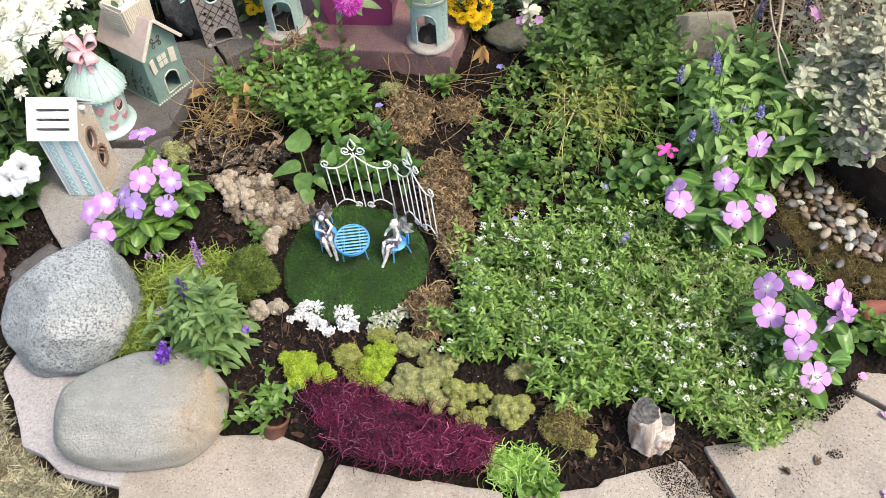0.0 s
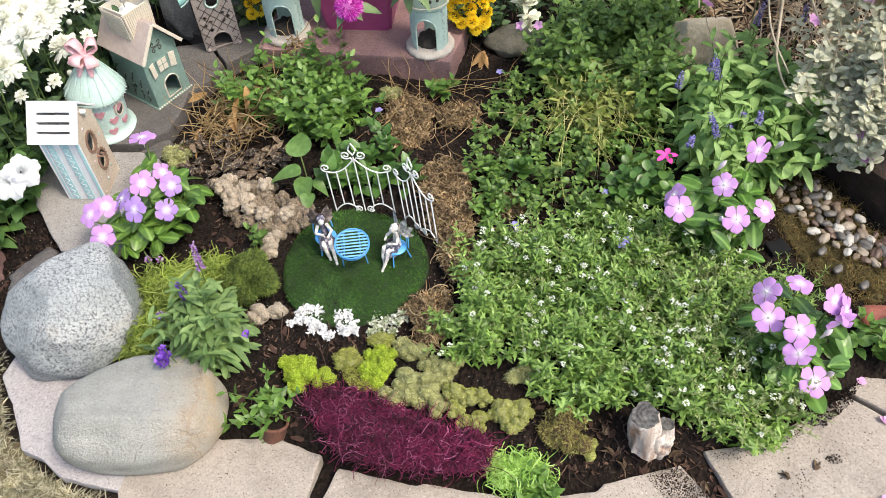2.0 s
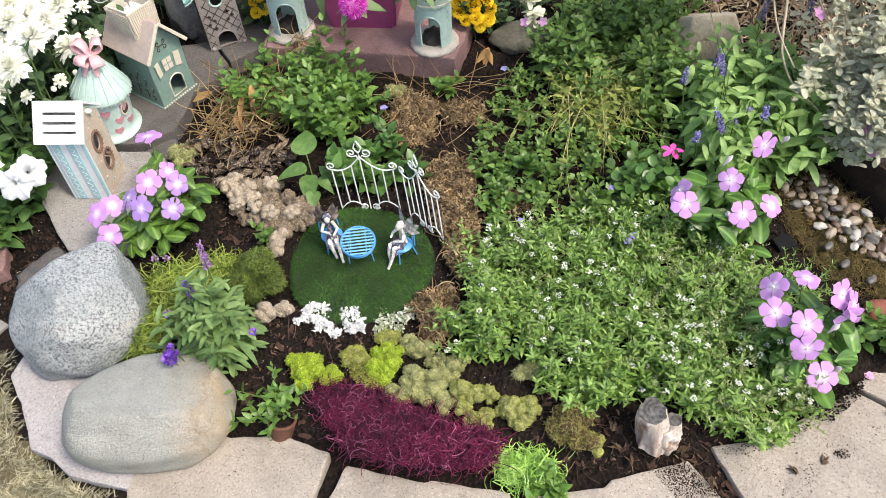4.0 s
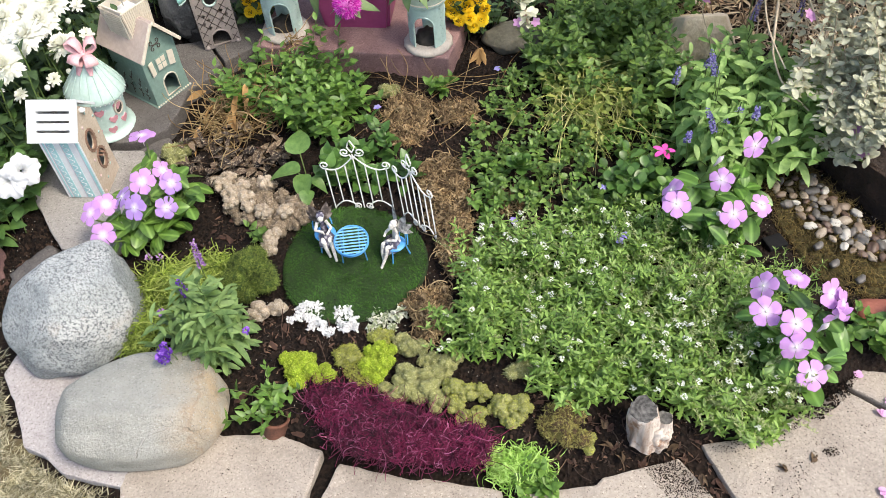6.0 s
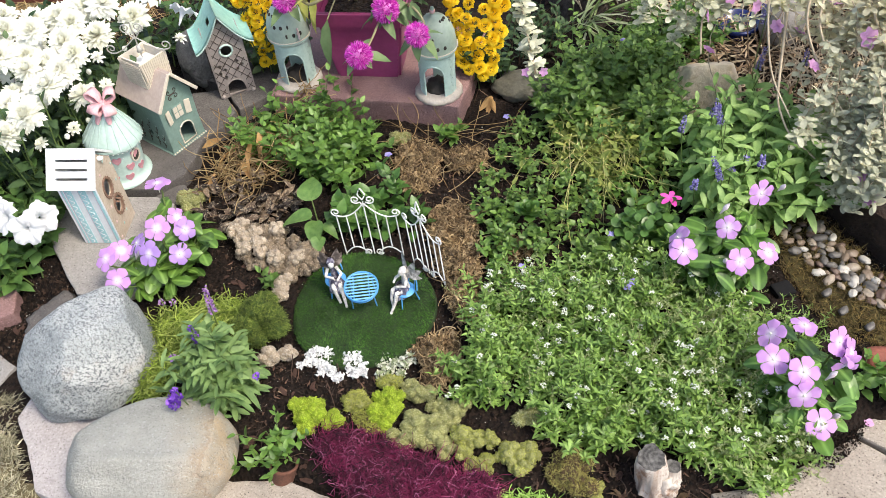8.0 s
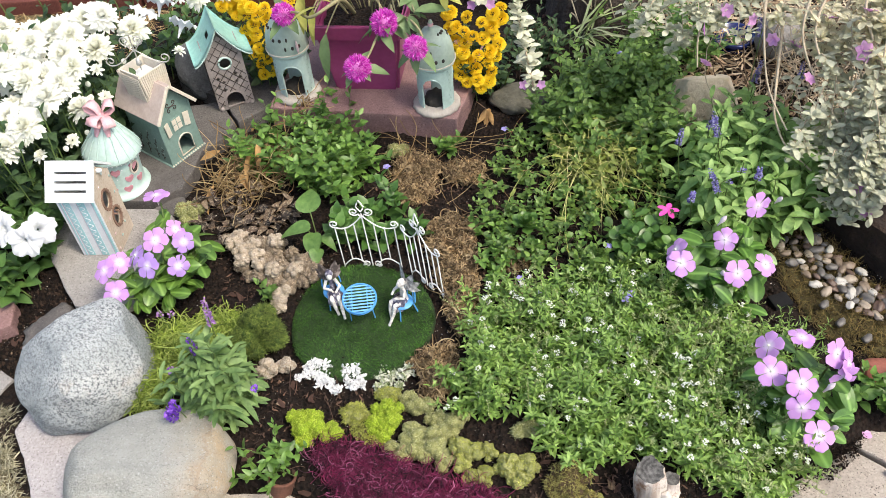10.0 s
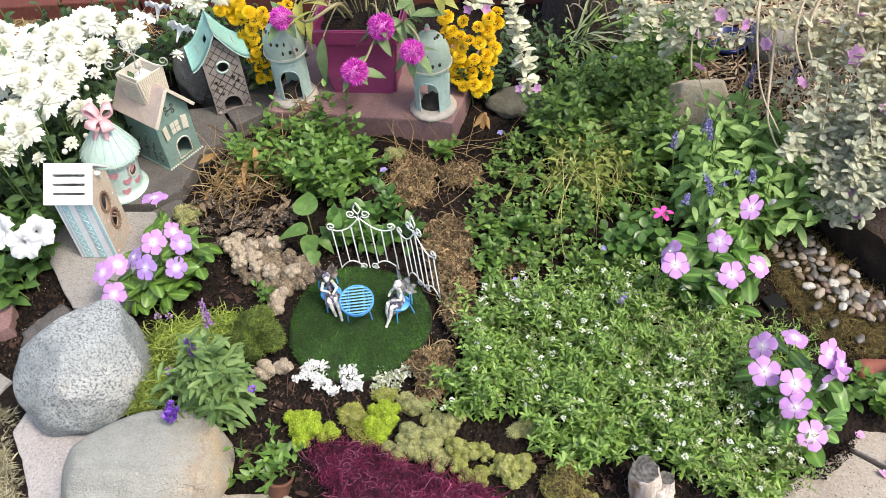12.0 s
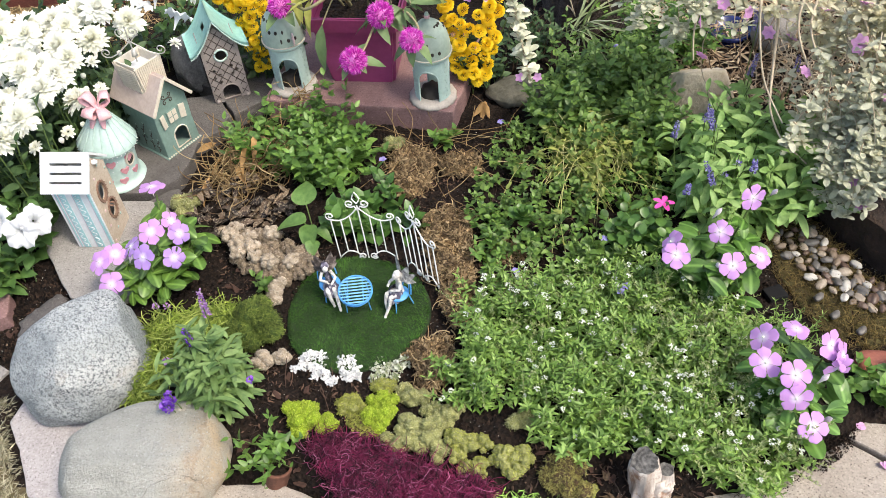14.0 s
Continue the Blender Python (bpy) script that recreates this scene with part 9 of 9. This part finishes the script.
def bar_roll(length, r):
    """A worn round bar along x with a blunt rounded end at the origin."""
    bm = bmesh.new()
    rings, seg = [], 20
    for x, q in [(0.0, 0.02), (0.001, 0.5), (0.004, 0.78), (0.010, 0.95), (0.018, 1.0)] + [(0.018 + (length - 0.018) * i / 12, 1.0) for i in range(1, 13)]:
        ring = []
        for i in range(seg):
            a = TAU * i / seg
            k = 1 + 0.05 * noise.noise(Vector((x * 30, math.cos(a) * 2, math.sin(a) * 2)))
            ring.append(bm.verts.new((x, r * q * k * math.cos(a), r * 0.85 * q * k * math.sin(a))))
        rings.append(ring)
    for a, b in zip(rings, rings[1:]):
        for i in range(seg):
            bm.faces.new((a[i], a[(i + 1) % seg], b[(i + 1) % seg], b[i]))
    bm.faces.new(rings[-1])
    bm.faces.new(rings[0][::-1])
    bmesh.ops.recalc_face_normals(bm, faces=bm.faces)
    return bm



thing("edging_roll", "rounded red terracotta edging piece lying beside the moss bed", "edging", pose(0.748, -0.104, 0.014, 0, 0, -4),
      shape=bm_mesh("edging_roll", bar_roll(0.24, 0.0215), True), material=MAT_TERRA)
sl = thing("solar_light", "small black plastic garden light under the vinca", "garden light", pose(0.667, 0.031, -0.024, 0, 0, 20))
MAT_BLACK = plain_mat("black_plastic", (0.006, 0.006, 0.0065), (0.012, 0.012, 0.013), 60, 0.85, 0.1, 0.0004, spec=0.2)
part("head", bm_mesh("head", box(0.032, 0.026, 0.010, 0.003, 0.028)), MAT_BLACK, sl)
part("stake", bm_mesh("stake", box(0.008, 0.008, 0.032, 0.001, -0.002)), MAT_BLACK, sl)

# ---- driftwood stump ----
k = Mat("bleached_wood", 0.85)
mp = k.node("ShaderNodeMapping")
mp.inputs["Scale"].default_value = (60, 60, 9)
k.link(k.coords(), mp.inputs["Vector"])
gr = k.node("ShaderNodeTexNoise", Scale=1.0, Detail=5.0)
k.link(mp.outputs["Vector"], gr.inputs["Vector"])
c = k.ramp(gr.outputs["Fac"], [(0.30, (0.16, 0.10, 0.07)), (0.42, (0.40, 0.32, 0.27)), (0.58, (0.60, 0.55, 0.50))])
k.colour(k.mix(k.ramp(k.noise(34, 6, 0.75), [(0.50, (0, 0, 0)), (0.62, (0.9, 0.9, 0.9))]), c, (0.22, 0.115, 0.065)))
MAT_DRIFT = k.bump(k.mix(0.5, gr.outputs["Fac"], k.noise(150, 5, 0.7)), 0.9, 0.004).m
k = Mat("grey_cut_wood", 0.9)
rg = k.node("ShaderNodeTexWave", Scale=45.0, Distortion=9.0, Detail=3.0)
rg.wave_type, rg.rings_direction = "RINGS", "Z"
k.link(k.coords(), rg.inputs["Vector"])
c = k.mix(0.5, k.ramp(rg.outputs["Fac"], [(0.2, (0.05, 0.046, 0.042)), (0.8, (0.12, 0.115, 0.105))]), k.ramp(k.noise(110, 6, 0.7), [(0.40, (0.025, 0.023, 0.022)), (0.66, (0.24, 0.23, 0.215))]))
k.colour(c)
MAT_CUT = k.bump(k.noise(160, 5), 0.8, 0.003).m


def stub(r, high, seed, lean, seg=64, rows=22):
    """A split weathered stem: furrowed sides that flare to the foot, and a flat cut top."""
    vs, fs = [], []
    for j in range(rows + 1):
        u = j / rows
        for i in range(seg):
            a = TAU * i / seg
            ca, sa = math.cos(a), math.sin(a)
            rr = r * (1.34 - 0.34 * u ** 0.6)
            rr *= 1 + 0.22 * noise.noise(Vector((ca * 1.4 + seed, sa * 1.4, u * 1.5))) + 0.10 * noise.noise(Vector((ca * 4 + seed, sa * 4, u * 1.6))) + 0.05 * noise.noise(Vector((ca * 10, sa * 10 + seed, u * 3)))
            if j == rows:
                rr *= 0.95
            foot = 0.006 * noise.noise(Vector((ca * 2, sa * 2, seed))) * (1 - u)
            vs.append((rr * ca + lean[0] * u, rr * sa + lean[1] * u, high * u + foot))
    for j in range(rows):
        for i in range(seg):
            a, b = j * seg + i, j * seg + (i + 1) % seg
            fs.append((a, b, b + seg, a + seg))
    top = np.array(vs[rows * seg:])
    mid = np.array([lean[0], lean[1], high])
    cap, cf = [], []
    for ring, (q, dz) in enumerate(((1.0, 0.0006), (0.90, 0.0014), (0.82, 0.0002), (0.55, 0.0004), (0.28, 0.0002))):
        for p in top:
            w = mid + (p - mid) * q
            cap.append((w[0], w[1], w[2] + dz + 0.0005 * noise.noise(Vector((w[0] * 300, w[1] * 300, seed)))))
        if ring:
            cf += [((ring - 1) * seg + i, (ring - 1) * seg + (i + 1) % seg, ring * seg + (i + 1) % seg, ring * seg + i) for i in range(seg)]
    cap.append((mid[0], mid[1], mid[2] + 0.0003))
    cf += [(4 * seg + i, 4 * seg + (i + 1) % seg, 5 * seg) for i in range(seg)]
    return Geo().add(vs, fs), Geo().add(cap, cf)


sw = thing("driftwood_stump", "short bleached driftwood stump with dark grey cut tops", "stump", pose(0.430, -0.290, -0.004, 0, 0, 0))
for r, hgt, seed, lean, x, y in ((0.0195, 0.068, 1, (-0.009, 0.002), 0, 0.0), (0.0105, 0.048, 5, (-0.001, 0.004), 0.021, -0.004)):
    body, cap = stub(r, hgt, seed, lean)
    q = part("stem", body, MAT_DRIFT, sw, m=pose(x, y, 0))
    part("cut_top", cap, MAT_CUT, q, "dark grey weathered cut")
part("root", bm_mesh("root", lump((0.017, 0.014, 0.026), 7, 4, 0.5, 2.2, -0.02), True), MAT_DRIFT, sw, m=pose(0.013, -0.009, 0.012))

# ---- litter ----
L_BARK = leaf_mat("bark_chip", (0.014, 0.008, 0.006), (0.038, 0.018, 0.012), (0.085, 0.04, 0.026), 0.9, 0.0)


def chip_mesh(s):
    rim = []
    for i in range(9):
        a = TAU * i / 9
        q = 1 + 0.55 * noise.noise(Vector((math.cos(a) * 1.6 + s * 7.3, math.sin(a) * 1.6, s * 2.1)))
        rim.append((0.0135 * q * math.cos(a), 0.0062 * q * math.sin(a)))
    bm = prism(rim, 0.0, 0.0026)
    for v in bm.verts:
        v.co += noise.noise_vector(v.co * 140 + Vector((s * 3, 0, 0))) * 0.0022
        v.co.z += 0.0035 * noise.noise(Vector((v.co.x * 90 + s, v.co.y * 60, s)))
    return bm_mesh("bark_chip", bm)


MAT_RUST = plain_mat("rust_brown_peat", (0.10, 0.04, 0.025), (0.19, 0.08, 0.05), 60, 0.85, 0.5, 0.001)
CHIPS = [chip_mesh(i) for i in range(9)]
for me in CHIPS:
    me.materials.append(L_BARK)
mulch = thing("bark_mulch", "scattered reddish bark chips on the soil", "mulch", kind="structure")
ZONES = [([(-0.28, 0.15), (-0.20, 0.10), (-0.20, 0.02), (-0.26, 0.0), (-0.24, 0.08)], 9), ([(-0.10, -0.10), (-0.02, -0.15), (-0.03, -0.17), (-0.12, -0.18), (-0.16, -0.12)], 8), ([(-0.15, -0.22), (-0.07, -0.24), (-0.02, -0.30), (-0.10, -0.285)], 10),
         ([(0.28, -0.24), (0.42, -0.27), (0.44, -0.33), (0.30, -0.33)], 14), ([(0.47, -0.285), (0.51, -0.29), (0.56, -0.45), (0.52, -0.38)], 12), ([(0.10, 0.24), (0.22, 0.28), (0.20, 0.40), (0.02, 0.44)], 16),
         ([(-0.16, 0.16), (-0.10, 0.10), (-0.06, 0.13), (-0.10, 0.18)], 10), ([(0.2, 0.06), (0.3, 0.07), (0.38, 0.14), (0.25, 0.2)], 14), ([(-0.62, -0.03), (-0.56, 0.04), (-0.5, 0.03), (-0.55, -0.04)], 10), ([(-1.0, 0.75), (0.4, 0.75), (0.4, 0.98), (-1.0, 0.98)], 60)]
for zone, n in ZONES:
    for x, y in scatter(zone, n):
        part("bark_chip", CHIPS[int(rng.integers(9))], None, mulch, m=Matrix.Translation((x, y, float(soil_z(x, y)) + 0.002)) @ pose(0, 0, 0, rng.normal(0, 14), rng.normal(0, 14), rng.uniform(0, 360)) @ Matrix.Scale(rng.uniform(0.22, 0.7), 4))
lp = thing("seedling_pot", "tiny rust-brown peat pot sunk askew beside the paver", "flower pot", pose(-0.080, -0.284, -0.036, -22, 8, 0) @ Matrix.Scale(1.3, 4))
part("wall", lathe([(0.0105, 0.0), (0.0150, 0.026), (0.0160, 0.027), (0.0160, 0.030), (0.0135, 0.030), (0.0128, 0.024), (0.0001, 0.023)], 24), MAT_RUST, lp)
part("pot_soil", bm_mesh("pot_soil", lump((0.0125, 0.0125, 0.003), 3, 3, 0.4, 4), True), MAT_SOIL, lp, m=pose(0, 0, 0.024))


def crumbs(name, label, zone, n, lo, hi, mat, base=None):
    """Many tiny angular grains strewn over a surface."""
    p = scatter(zone, n)
    if base is not None:
        hub = scatter(zone, max(3, n // 30))
        p[: n * 3 // 4] = (hub[rng.integers(0, len(hub), n * 3 // 4)] + rng.standard_t(2, (n * 3 // 4, 2)) * 0.006)
        p = p[in_poly(p[:, 0], p[:, 1], zone)]
        n = len(p)
    z = soil_z(p[:, 0], p[:, 1]) if base is None else np.full(n, base)
    s = lo + (hi - lo) * rng.random(n) ** (1 if base is None else 3)
    tet = np.array([(1, 0, -0.5), (-0.5, 0.87, -0.5), (-0.5, -0.87, -0.5), (0.1, 0, 0.9), (0.3, 0.5, 0.6)])
    a = rng.random(n) * TAU
    x = tet[None, :, 0] * np.cos(a)[:, None] - tet[None, :, 1] * np.sin(a)[:, None]
    y = tet[None, :, 0] * np.sin(a)[:, None] + tet[None, :, 1] * np.cos(a)[:, None]
    V = np.stack([p[:, :1] + x * s[:, None], p[:, 1:] + y * s[:, None], z[:, None] + (tet[None, :, 2] + 0.5) * s[:, None]], -1).reshape(-1, 3)
    f = np.array([(0, 1, 4), (1, 2, 3), (2, 0, 3), (0, 4, 3), (4, 1, 3)])
    F = (f[None] + 5 * np.arange(n)[:, None, None]).reshape(-1, 3)
    return thing(name, label, "crumbs", kind="stuff", shape=array_mesh(name, V, F, False), material=mat)


MAT_PERLITE = plain_mat("white_perlite", (0.55, 0.53, 0.48), (0.72, 0.7, 0.66), 200, 0.9)
BED = [(-0.55, 0.0), (-0.40, 0.28), (-0.32, 0.30), (-0.28, 0.47), (0.15, 0.44), (0.30, 0.55), (0.60, 0.72), (0.85, 0.1), (0.7, -0.18), (0.5, -0.28), (0.3, -0.35), (0.1, -0.33), (-0.1, -0.26), (-0.3, -0.2)]
crumbs("perlite", "white perlite grains strewn in the soil", BED, 2400, 0.0004, 0.0012, MAT_PERLITE)
k = Mat("soil_crumb", 0.95, 0, 0.2)
k.colour(k.ramp(k.island(), [(0.0, (0.005, 0.004, 0.0035)), (0.6, (0.014, 0.0095, 0.0075)), (1.0, (0.055, 0.034, 0.024))]))
MAT_CRUMB = k.m
crumbs("soil_crumbs", "loose dark soil crumbs over the bed", BED, 9000, 0.0012, 0.0045, MAT_CRUMB)
crumbs("soil_crumbs", "coarse dark soil beside the granite boulder", [(-0.66, -0.06), (-0.50, -0.10), (-0.44, 0.0), (-0.36, 0.08), (-0.50, 0.10), (-0.66, 0.12)], 2600, 0.001, 0.005, MAT_CRUMB)
crumbs("perlite", "white perlite specks beside the granite boulder", [(-0.66, -0.06), (-0.50, -0.10), (-0.44, 0.0), (-0.36, 0.08), (-0.50, 0.10), (-0.66, 0.12)], 420, 0.0004, 0.0013, MAT_PERLITE)
crumbs("soil_crumbs", "dark soil spilt over the tan paver", [(0.52, -0.30), (0.60, -0.285), (0.715, -0.215), (0.76, -0.25), (0.68, -0.32), (0.58, -0.40)], 520, 0.0003, 0.0013, MAT_CRUMB, -0.02)
crumbs("soil_crumbs", "dark soil along the near edge of the alyssum", [(0.51, -0.297), (0.585, -0.282), (0.65, -0.248), (0.66, -0.262), (0.59, -0.298), (0.52, -0.312)], 800, 0.0003, 0.0013, MAT_CRUMB, -0.0195)
crumbs("soil_crumbs", "dark soil heaped where the pavers meet the vinca", [(0.63, -0.25), (0.67, -0.262), (0.72, -0.222), (0.745, -0.185), (0.72, -0.155), (0.66, -0.19)], 3000, 0.0006, 0.0024, MAT_CRUMB, -0.016)
crumbs("soil_crumbs", "few soil crumbs on the front paver", [(-0.24, -0.37), (-0.14, -0.295), (-0.02, -0.315), (-0.03, -0.40), (-0.15, -0.45)], 50, 0.0006, 0.0016, MAT_CRUMB, -0.02)
crumbs("soil_crumbs", "soil on the paver beside the stump", [(0.425, -0.330), (0.473, -0.316), (0.51, -0.368), (0.46, -0.378)], 2200, 0.0004, 0.0014, MAT_CRUMB, -0.022)
crumbs("soil_crumbs", "small dark clod on the tan paver", blob(0.675, -0.305, 0.011, 0.007, 10, 2), 260, 0.0005, 0.0016, MAT_CRUMB, -0.02)

MAT_LITTER = strand_mat("leaf_litter", (0.02, 0.012, 0.009), (0.075, 0.042, 0.028), (0.30, 0.22, 0.15), 0.9, 0.0, 0, 0.9)


def litter(label, zone, n):
    """Dry curled scraps of leaf and stem on the soil."""
    p = scatter(zone, n)
    C = np.column_stack([p, soil_z(p[:, 0], p[:, 1]) + 0.002])
    V, F = leaves(C, rng.random(n) * TAU, rng.normal(0.05, 0.25, n), rng.normal(0, 0.5, n), rng.uniform(0.004, 0.014, n), rng.uniform(0.001, 0.0035, n), "ovate", 0.5, rng.normal(0.2, 0.8, n))
    V += rng.normal(0, 0.0005, V.shape)
    m = n // 7
    q = scatter(zone, m)
    P = np.column_stack([q, soil_z(q[:, 0], q[:, 1]) + 0.003])
    a = rng.random(m) * TAU
    SV, SF = tubes(curly(P, np.column_stack([np.cos(a), np.sin(a), rng.normal(0, 0.1, m)]), rng.uniform(0.012, 0.045, m), 6, 0.2), rng.uniform(0.0003, 0.0008, m), 4)
    t = thing("leaf_litter", label, "leaf litter", kind="stuff")
    tagged(part("scrap_cover", array_mesh("scrap_cover", V, F, False), MAT_LITTER, t), kind="stuff")
    tagged(part("stalk_cover", array_mesh("stalk_cover", SV, SF), MAT_LITTER, t), kind="stuff")


litter("dry brown scraps between the mosses and the salvia", [(-0.17, -0.08), (-0.08, -0.07), (0.09, -0.14), (0.06, -0.20), (-0.04, -0.23), (-0.08, -0.27), (-0.14, -0.26), (-0.13, -0.16)], 260)
litter("dry brown scraps round the driftwood stump", [(0.28, -0.22), (0.36, -0.26), (0.46, -0.26), (0.53, -0.29), (0.56, -0.44), (0.50, -0.36), (0.46, -0.32), (0.30, -0.33), (0.22, -0.25)], 420)
litter("dry brown scraps in the middle of the bed", [(-0.28, 0.15), (-0.10, 0.20), (0.02, 0.34), (0.03, 0.43), (0.25, 0.42), (0.36, 0.30), (0.40, 0.18), (0.30, 0.07), (0.20, 0.08), (0.18, 0.24), (0.0, 0.14), (-0.1, 0.13), (-0.2, 0.02)], 900)
litter("dry brown scraps behind the boulder", [(-0.62, -0.03), (-0.50, -0.06), (-0.42, 0.0), (-0.36, 0.2), (-0.52, 0.02)], 160)

P_FALLEN = strand_mat("fallen_pink_petal", (0.58, 0.25, 0.52), (0.66, 0.34, 0.6), (0.72, 0.42, 0.66))
for x, y, yaw in ((0.735, -0.19, 20), (0.755, -0.255, 80), (0.775, -0.235, 140), (0.73, -0.36, 200)):
    V, F = leaves([(0, 0, 0.002)] * 3, radians(yaw) + np.array([-0.6, 0, 0.6]), 0.3, 0.3, 0.012, 0.008, "round", 0.4, 0.4)
    thing("fallen_blossom", "fallen pink blossom lying on a paver", "petal", pose(x, y, -0.019), shape=array_mesh("fallen_blossom", V, F), material=P_FALLEN)
for x, y, yaw in ((0.645, -0.32, 30), (0.61, -0.335, 100), (0.40, -0.325, 80), (0.385, -0.31, 120), (0.375, -0.29, 60), (0.475, -0.30, 200), (0.50, -0.34, 250)):
    V, F = leaves([(0, 0, 0.002)] * 2, radians(yaw) + np.array([0, 0.5]), 0.2, 0.5, 0.017, 0.007, "ovate", 0.6, 0.9)
    V += rng.normal(0, 0.0007, V.shape)
    thing("dry_leaf", "curled brown dry leaf on the ground", "leaf", pose(x, y, float(soil_z(x, y)) + (0.012 if y > -0.31 else 0.016)), shape=array_mesh("dry_leaf", V, F), material=L_DEAD)

# dry lawn beyond the pavers
S_PEACH = strand_mat("peach_straw", (0.30, 0.19, 0.11), (0.55, 0.40, 0.26), (0.78, 0.65, 0.47), 0.85, 0.2)
S_LAWN = strand_mat("dry_lawn_blades", (0.10, 0.09, 0.045), (0.29, 0.265, 0.16), (0.56, 0.52, 0.38), clump=30)
zone = [(-0.76, -0.13), (-0.53, -0.15), (-0.52, -0.20), (-0.45, -0.31), (-0.37, -0.355), (-0.28, -0.38), (-0.27, -0.47), (-0.76, -0.47)]
n = 46000
p = scatter(zone, n)
V, F = leaves(np.column_stack([p, np.full(n, -0.036)]), rng.random(n) * TAU, rng.uniform(0.0, 0.9, n), rng.normal(0, 0.5, n), rng.uniform(0.008, 0.026, n), 0.0016, "blade", 0.3, 0.6)
thing("dry_grass", "patchy dry straw-coloured lawn beyond the pavers", "grass", kind="stuff", shape=array_mesh("dry_grass", V, F), material=S_LAWN)
n = 1400
p = scatter([(-1.3, 0.80), (-0.62, 0.80), (-0.55, 0.98), (-1.3, 0.98)], n)
V, F = leaves(np.column_stack([p, np.full(n, 0.0)]), rng.random(n) * TAU, rng.uniform(0.0, 0.4, n), 0, rng.uniform(0.03, 0.10, n), 0.002, "blade", 0.3, 0.4)
thing("dry_grass", "dry straw behind the white chrysanthemum", "grass", kind="stuff", shape=array_mesh("dry_grass", V, F), material=S_STRAW)

n = 3600
p = scatter([(0.60, 0.60), (0.72, 0.50), (0.86, 0.36), (1.1, 0.20), (1.35, 0.5), (1.35, 1.0), (0.58, 1.0)], n)
V, F = leaves(np.column_stack([p, np.full(n, 0.003)]), rng.random(n) * TAU, rng.uniform(0.0, 0.45, n), rng.normal(0, 0.5, n), rng.uniform(0.02, 0.07, n), rng.uniform(0.002, 0.006, n), "lance", 0.4, rng.normal(0.3, 0.5, n))
thing("dry_grass", "peach-coloured dry straw and fallen leaves under the silver shrub", "leaf litter", kind="stuff", shape=array_mesh("dry_grass", V, F, False), material=S_PEACH)

# tiny blue flowers and a few withered bits
P_TINY = strand_mat("tiny_blue_petal", (0.16, 0.13, 0.45), (0.26, 0.22, 0.58), (0.4, 0.36, 0.68))
for i, (x, y, z) in enumerate(((0.022, 0.33, 0.04), (0.24, 0.42, 0.05), (0.262, 0.055, 0.04), (0.405, 0.115, 0.05), (0.42, 0.0, 0.055), (0.43, 0.01, 0.055), (0.47, 0.60, 0.09))):
    fl = thing("blue_blossom", "tiny violet-blue five-petalled blossom on a thread stem", "flower", pose(x, y, 0.0))
    V, F = leaves([(0, 0, z)] * 5, np.arange(5) * TAU / 5 + i, 0.2, 0, 0.0075, 0.006, "round", 0.2, 0.4)
    part("corolla", array_mesh("corolla", V, F), P_TINY, fl)
    part("stem", array_mesh("stem", *tube([(0.006, 0.004, 0), (0.003, 0.002, z / 2), (0, 0, z)], 0.0006, 4)), STEM_GREEN, fl)
wl = thing("withered_bloom", "withered yellowish hanging bloom beside the slab", "flower", pose(0.205, 0.50, 0.0))
V, F = leaves([(0, 0, 0.036)] * 9, np.arange(9) * 0.7, -1.25 + 0.25 * np.sin(np.arange(9) * 1.7), np.arange(9) * 0.5, 0.034, 0.013, "lance", 0.9, 0.55)
part("corolla", array_mesh("corolla", V, F), L_TAN, wl)
part("stem", array_mesh("stem", *tube([(-0.03, 0.03, 0), (-0.02, 0.02, 0.04), (0, 0, 0.036)], 0.001, 5)), STEM_BROWN, wl)
ro = thing("dry_rootlet", "knot of dry tan rootlets on the base of the pavilion", "roots", pose(-0.155, 0.508, 0.062))
V, F = tubes(curly(rng.normal(0, 0.007, (26, 3)) * [1, 1, 0.5], rng.normal(0, 1, (26, 3)) * [1, 1, 0.3], rng.uniform(0.02, 0.07, 26), 9, 0.4), 0.0008, 4)
tagged(part("root_tangle", array_mesh("root_tangle", V, F), S_STRAW, ro), kind="stuff")
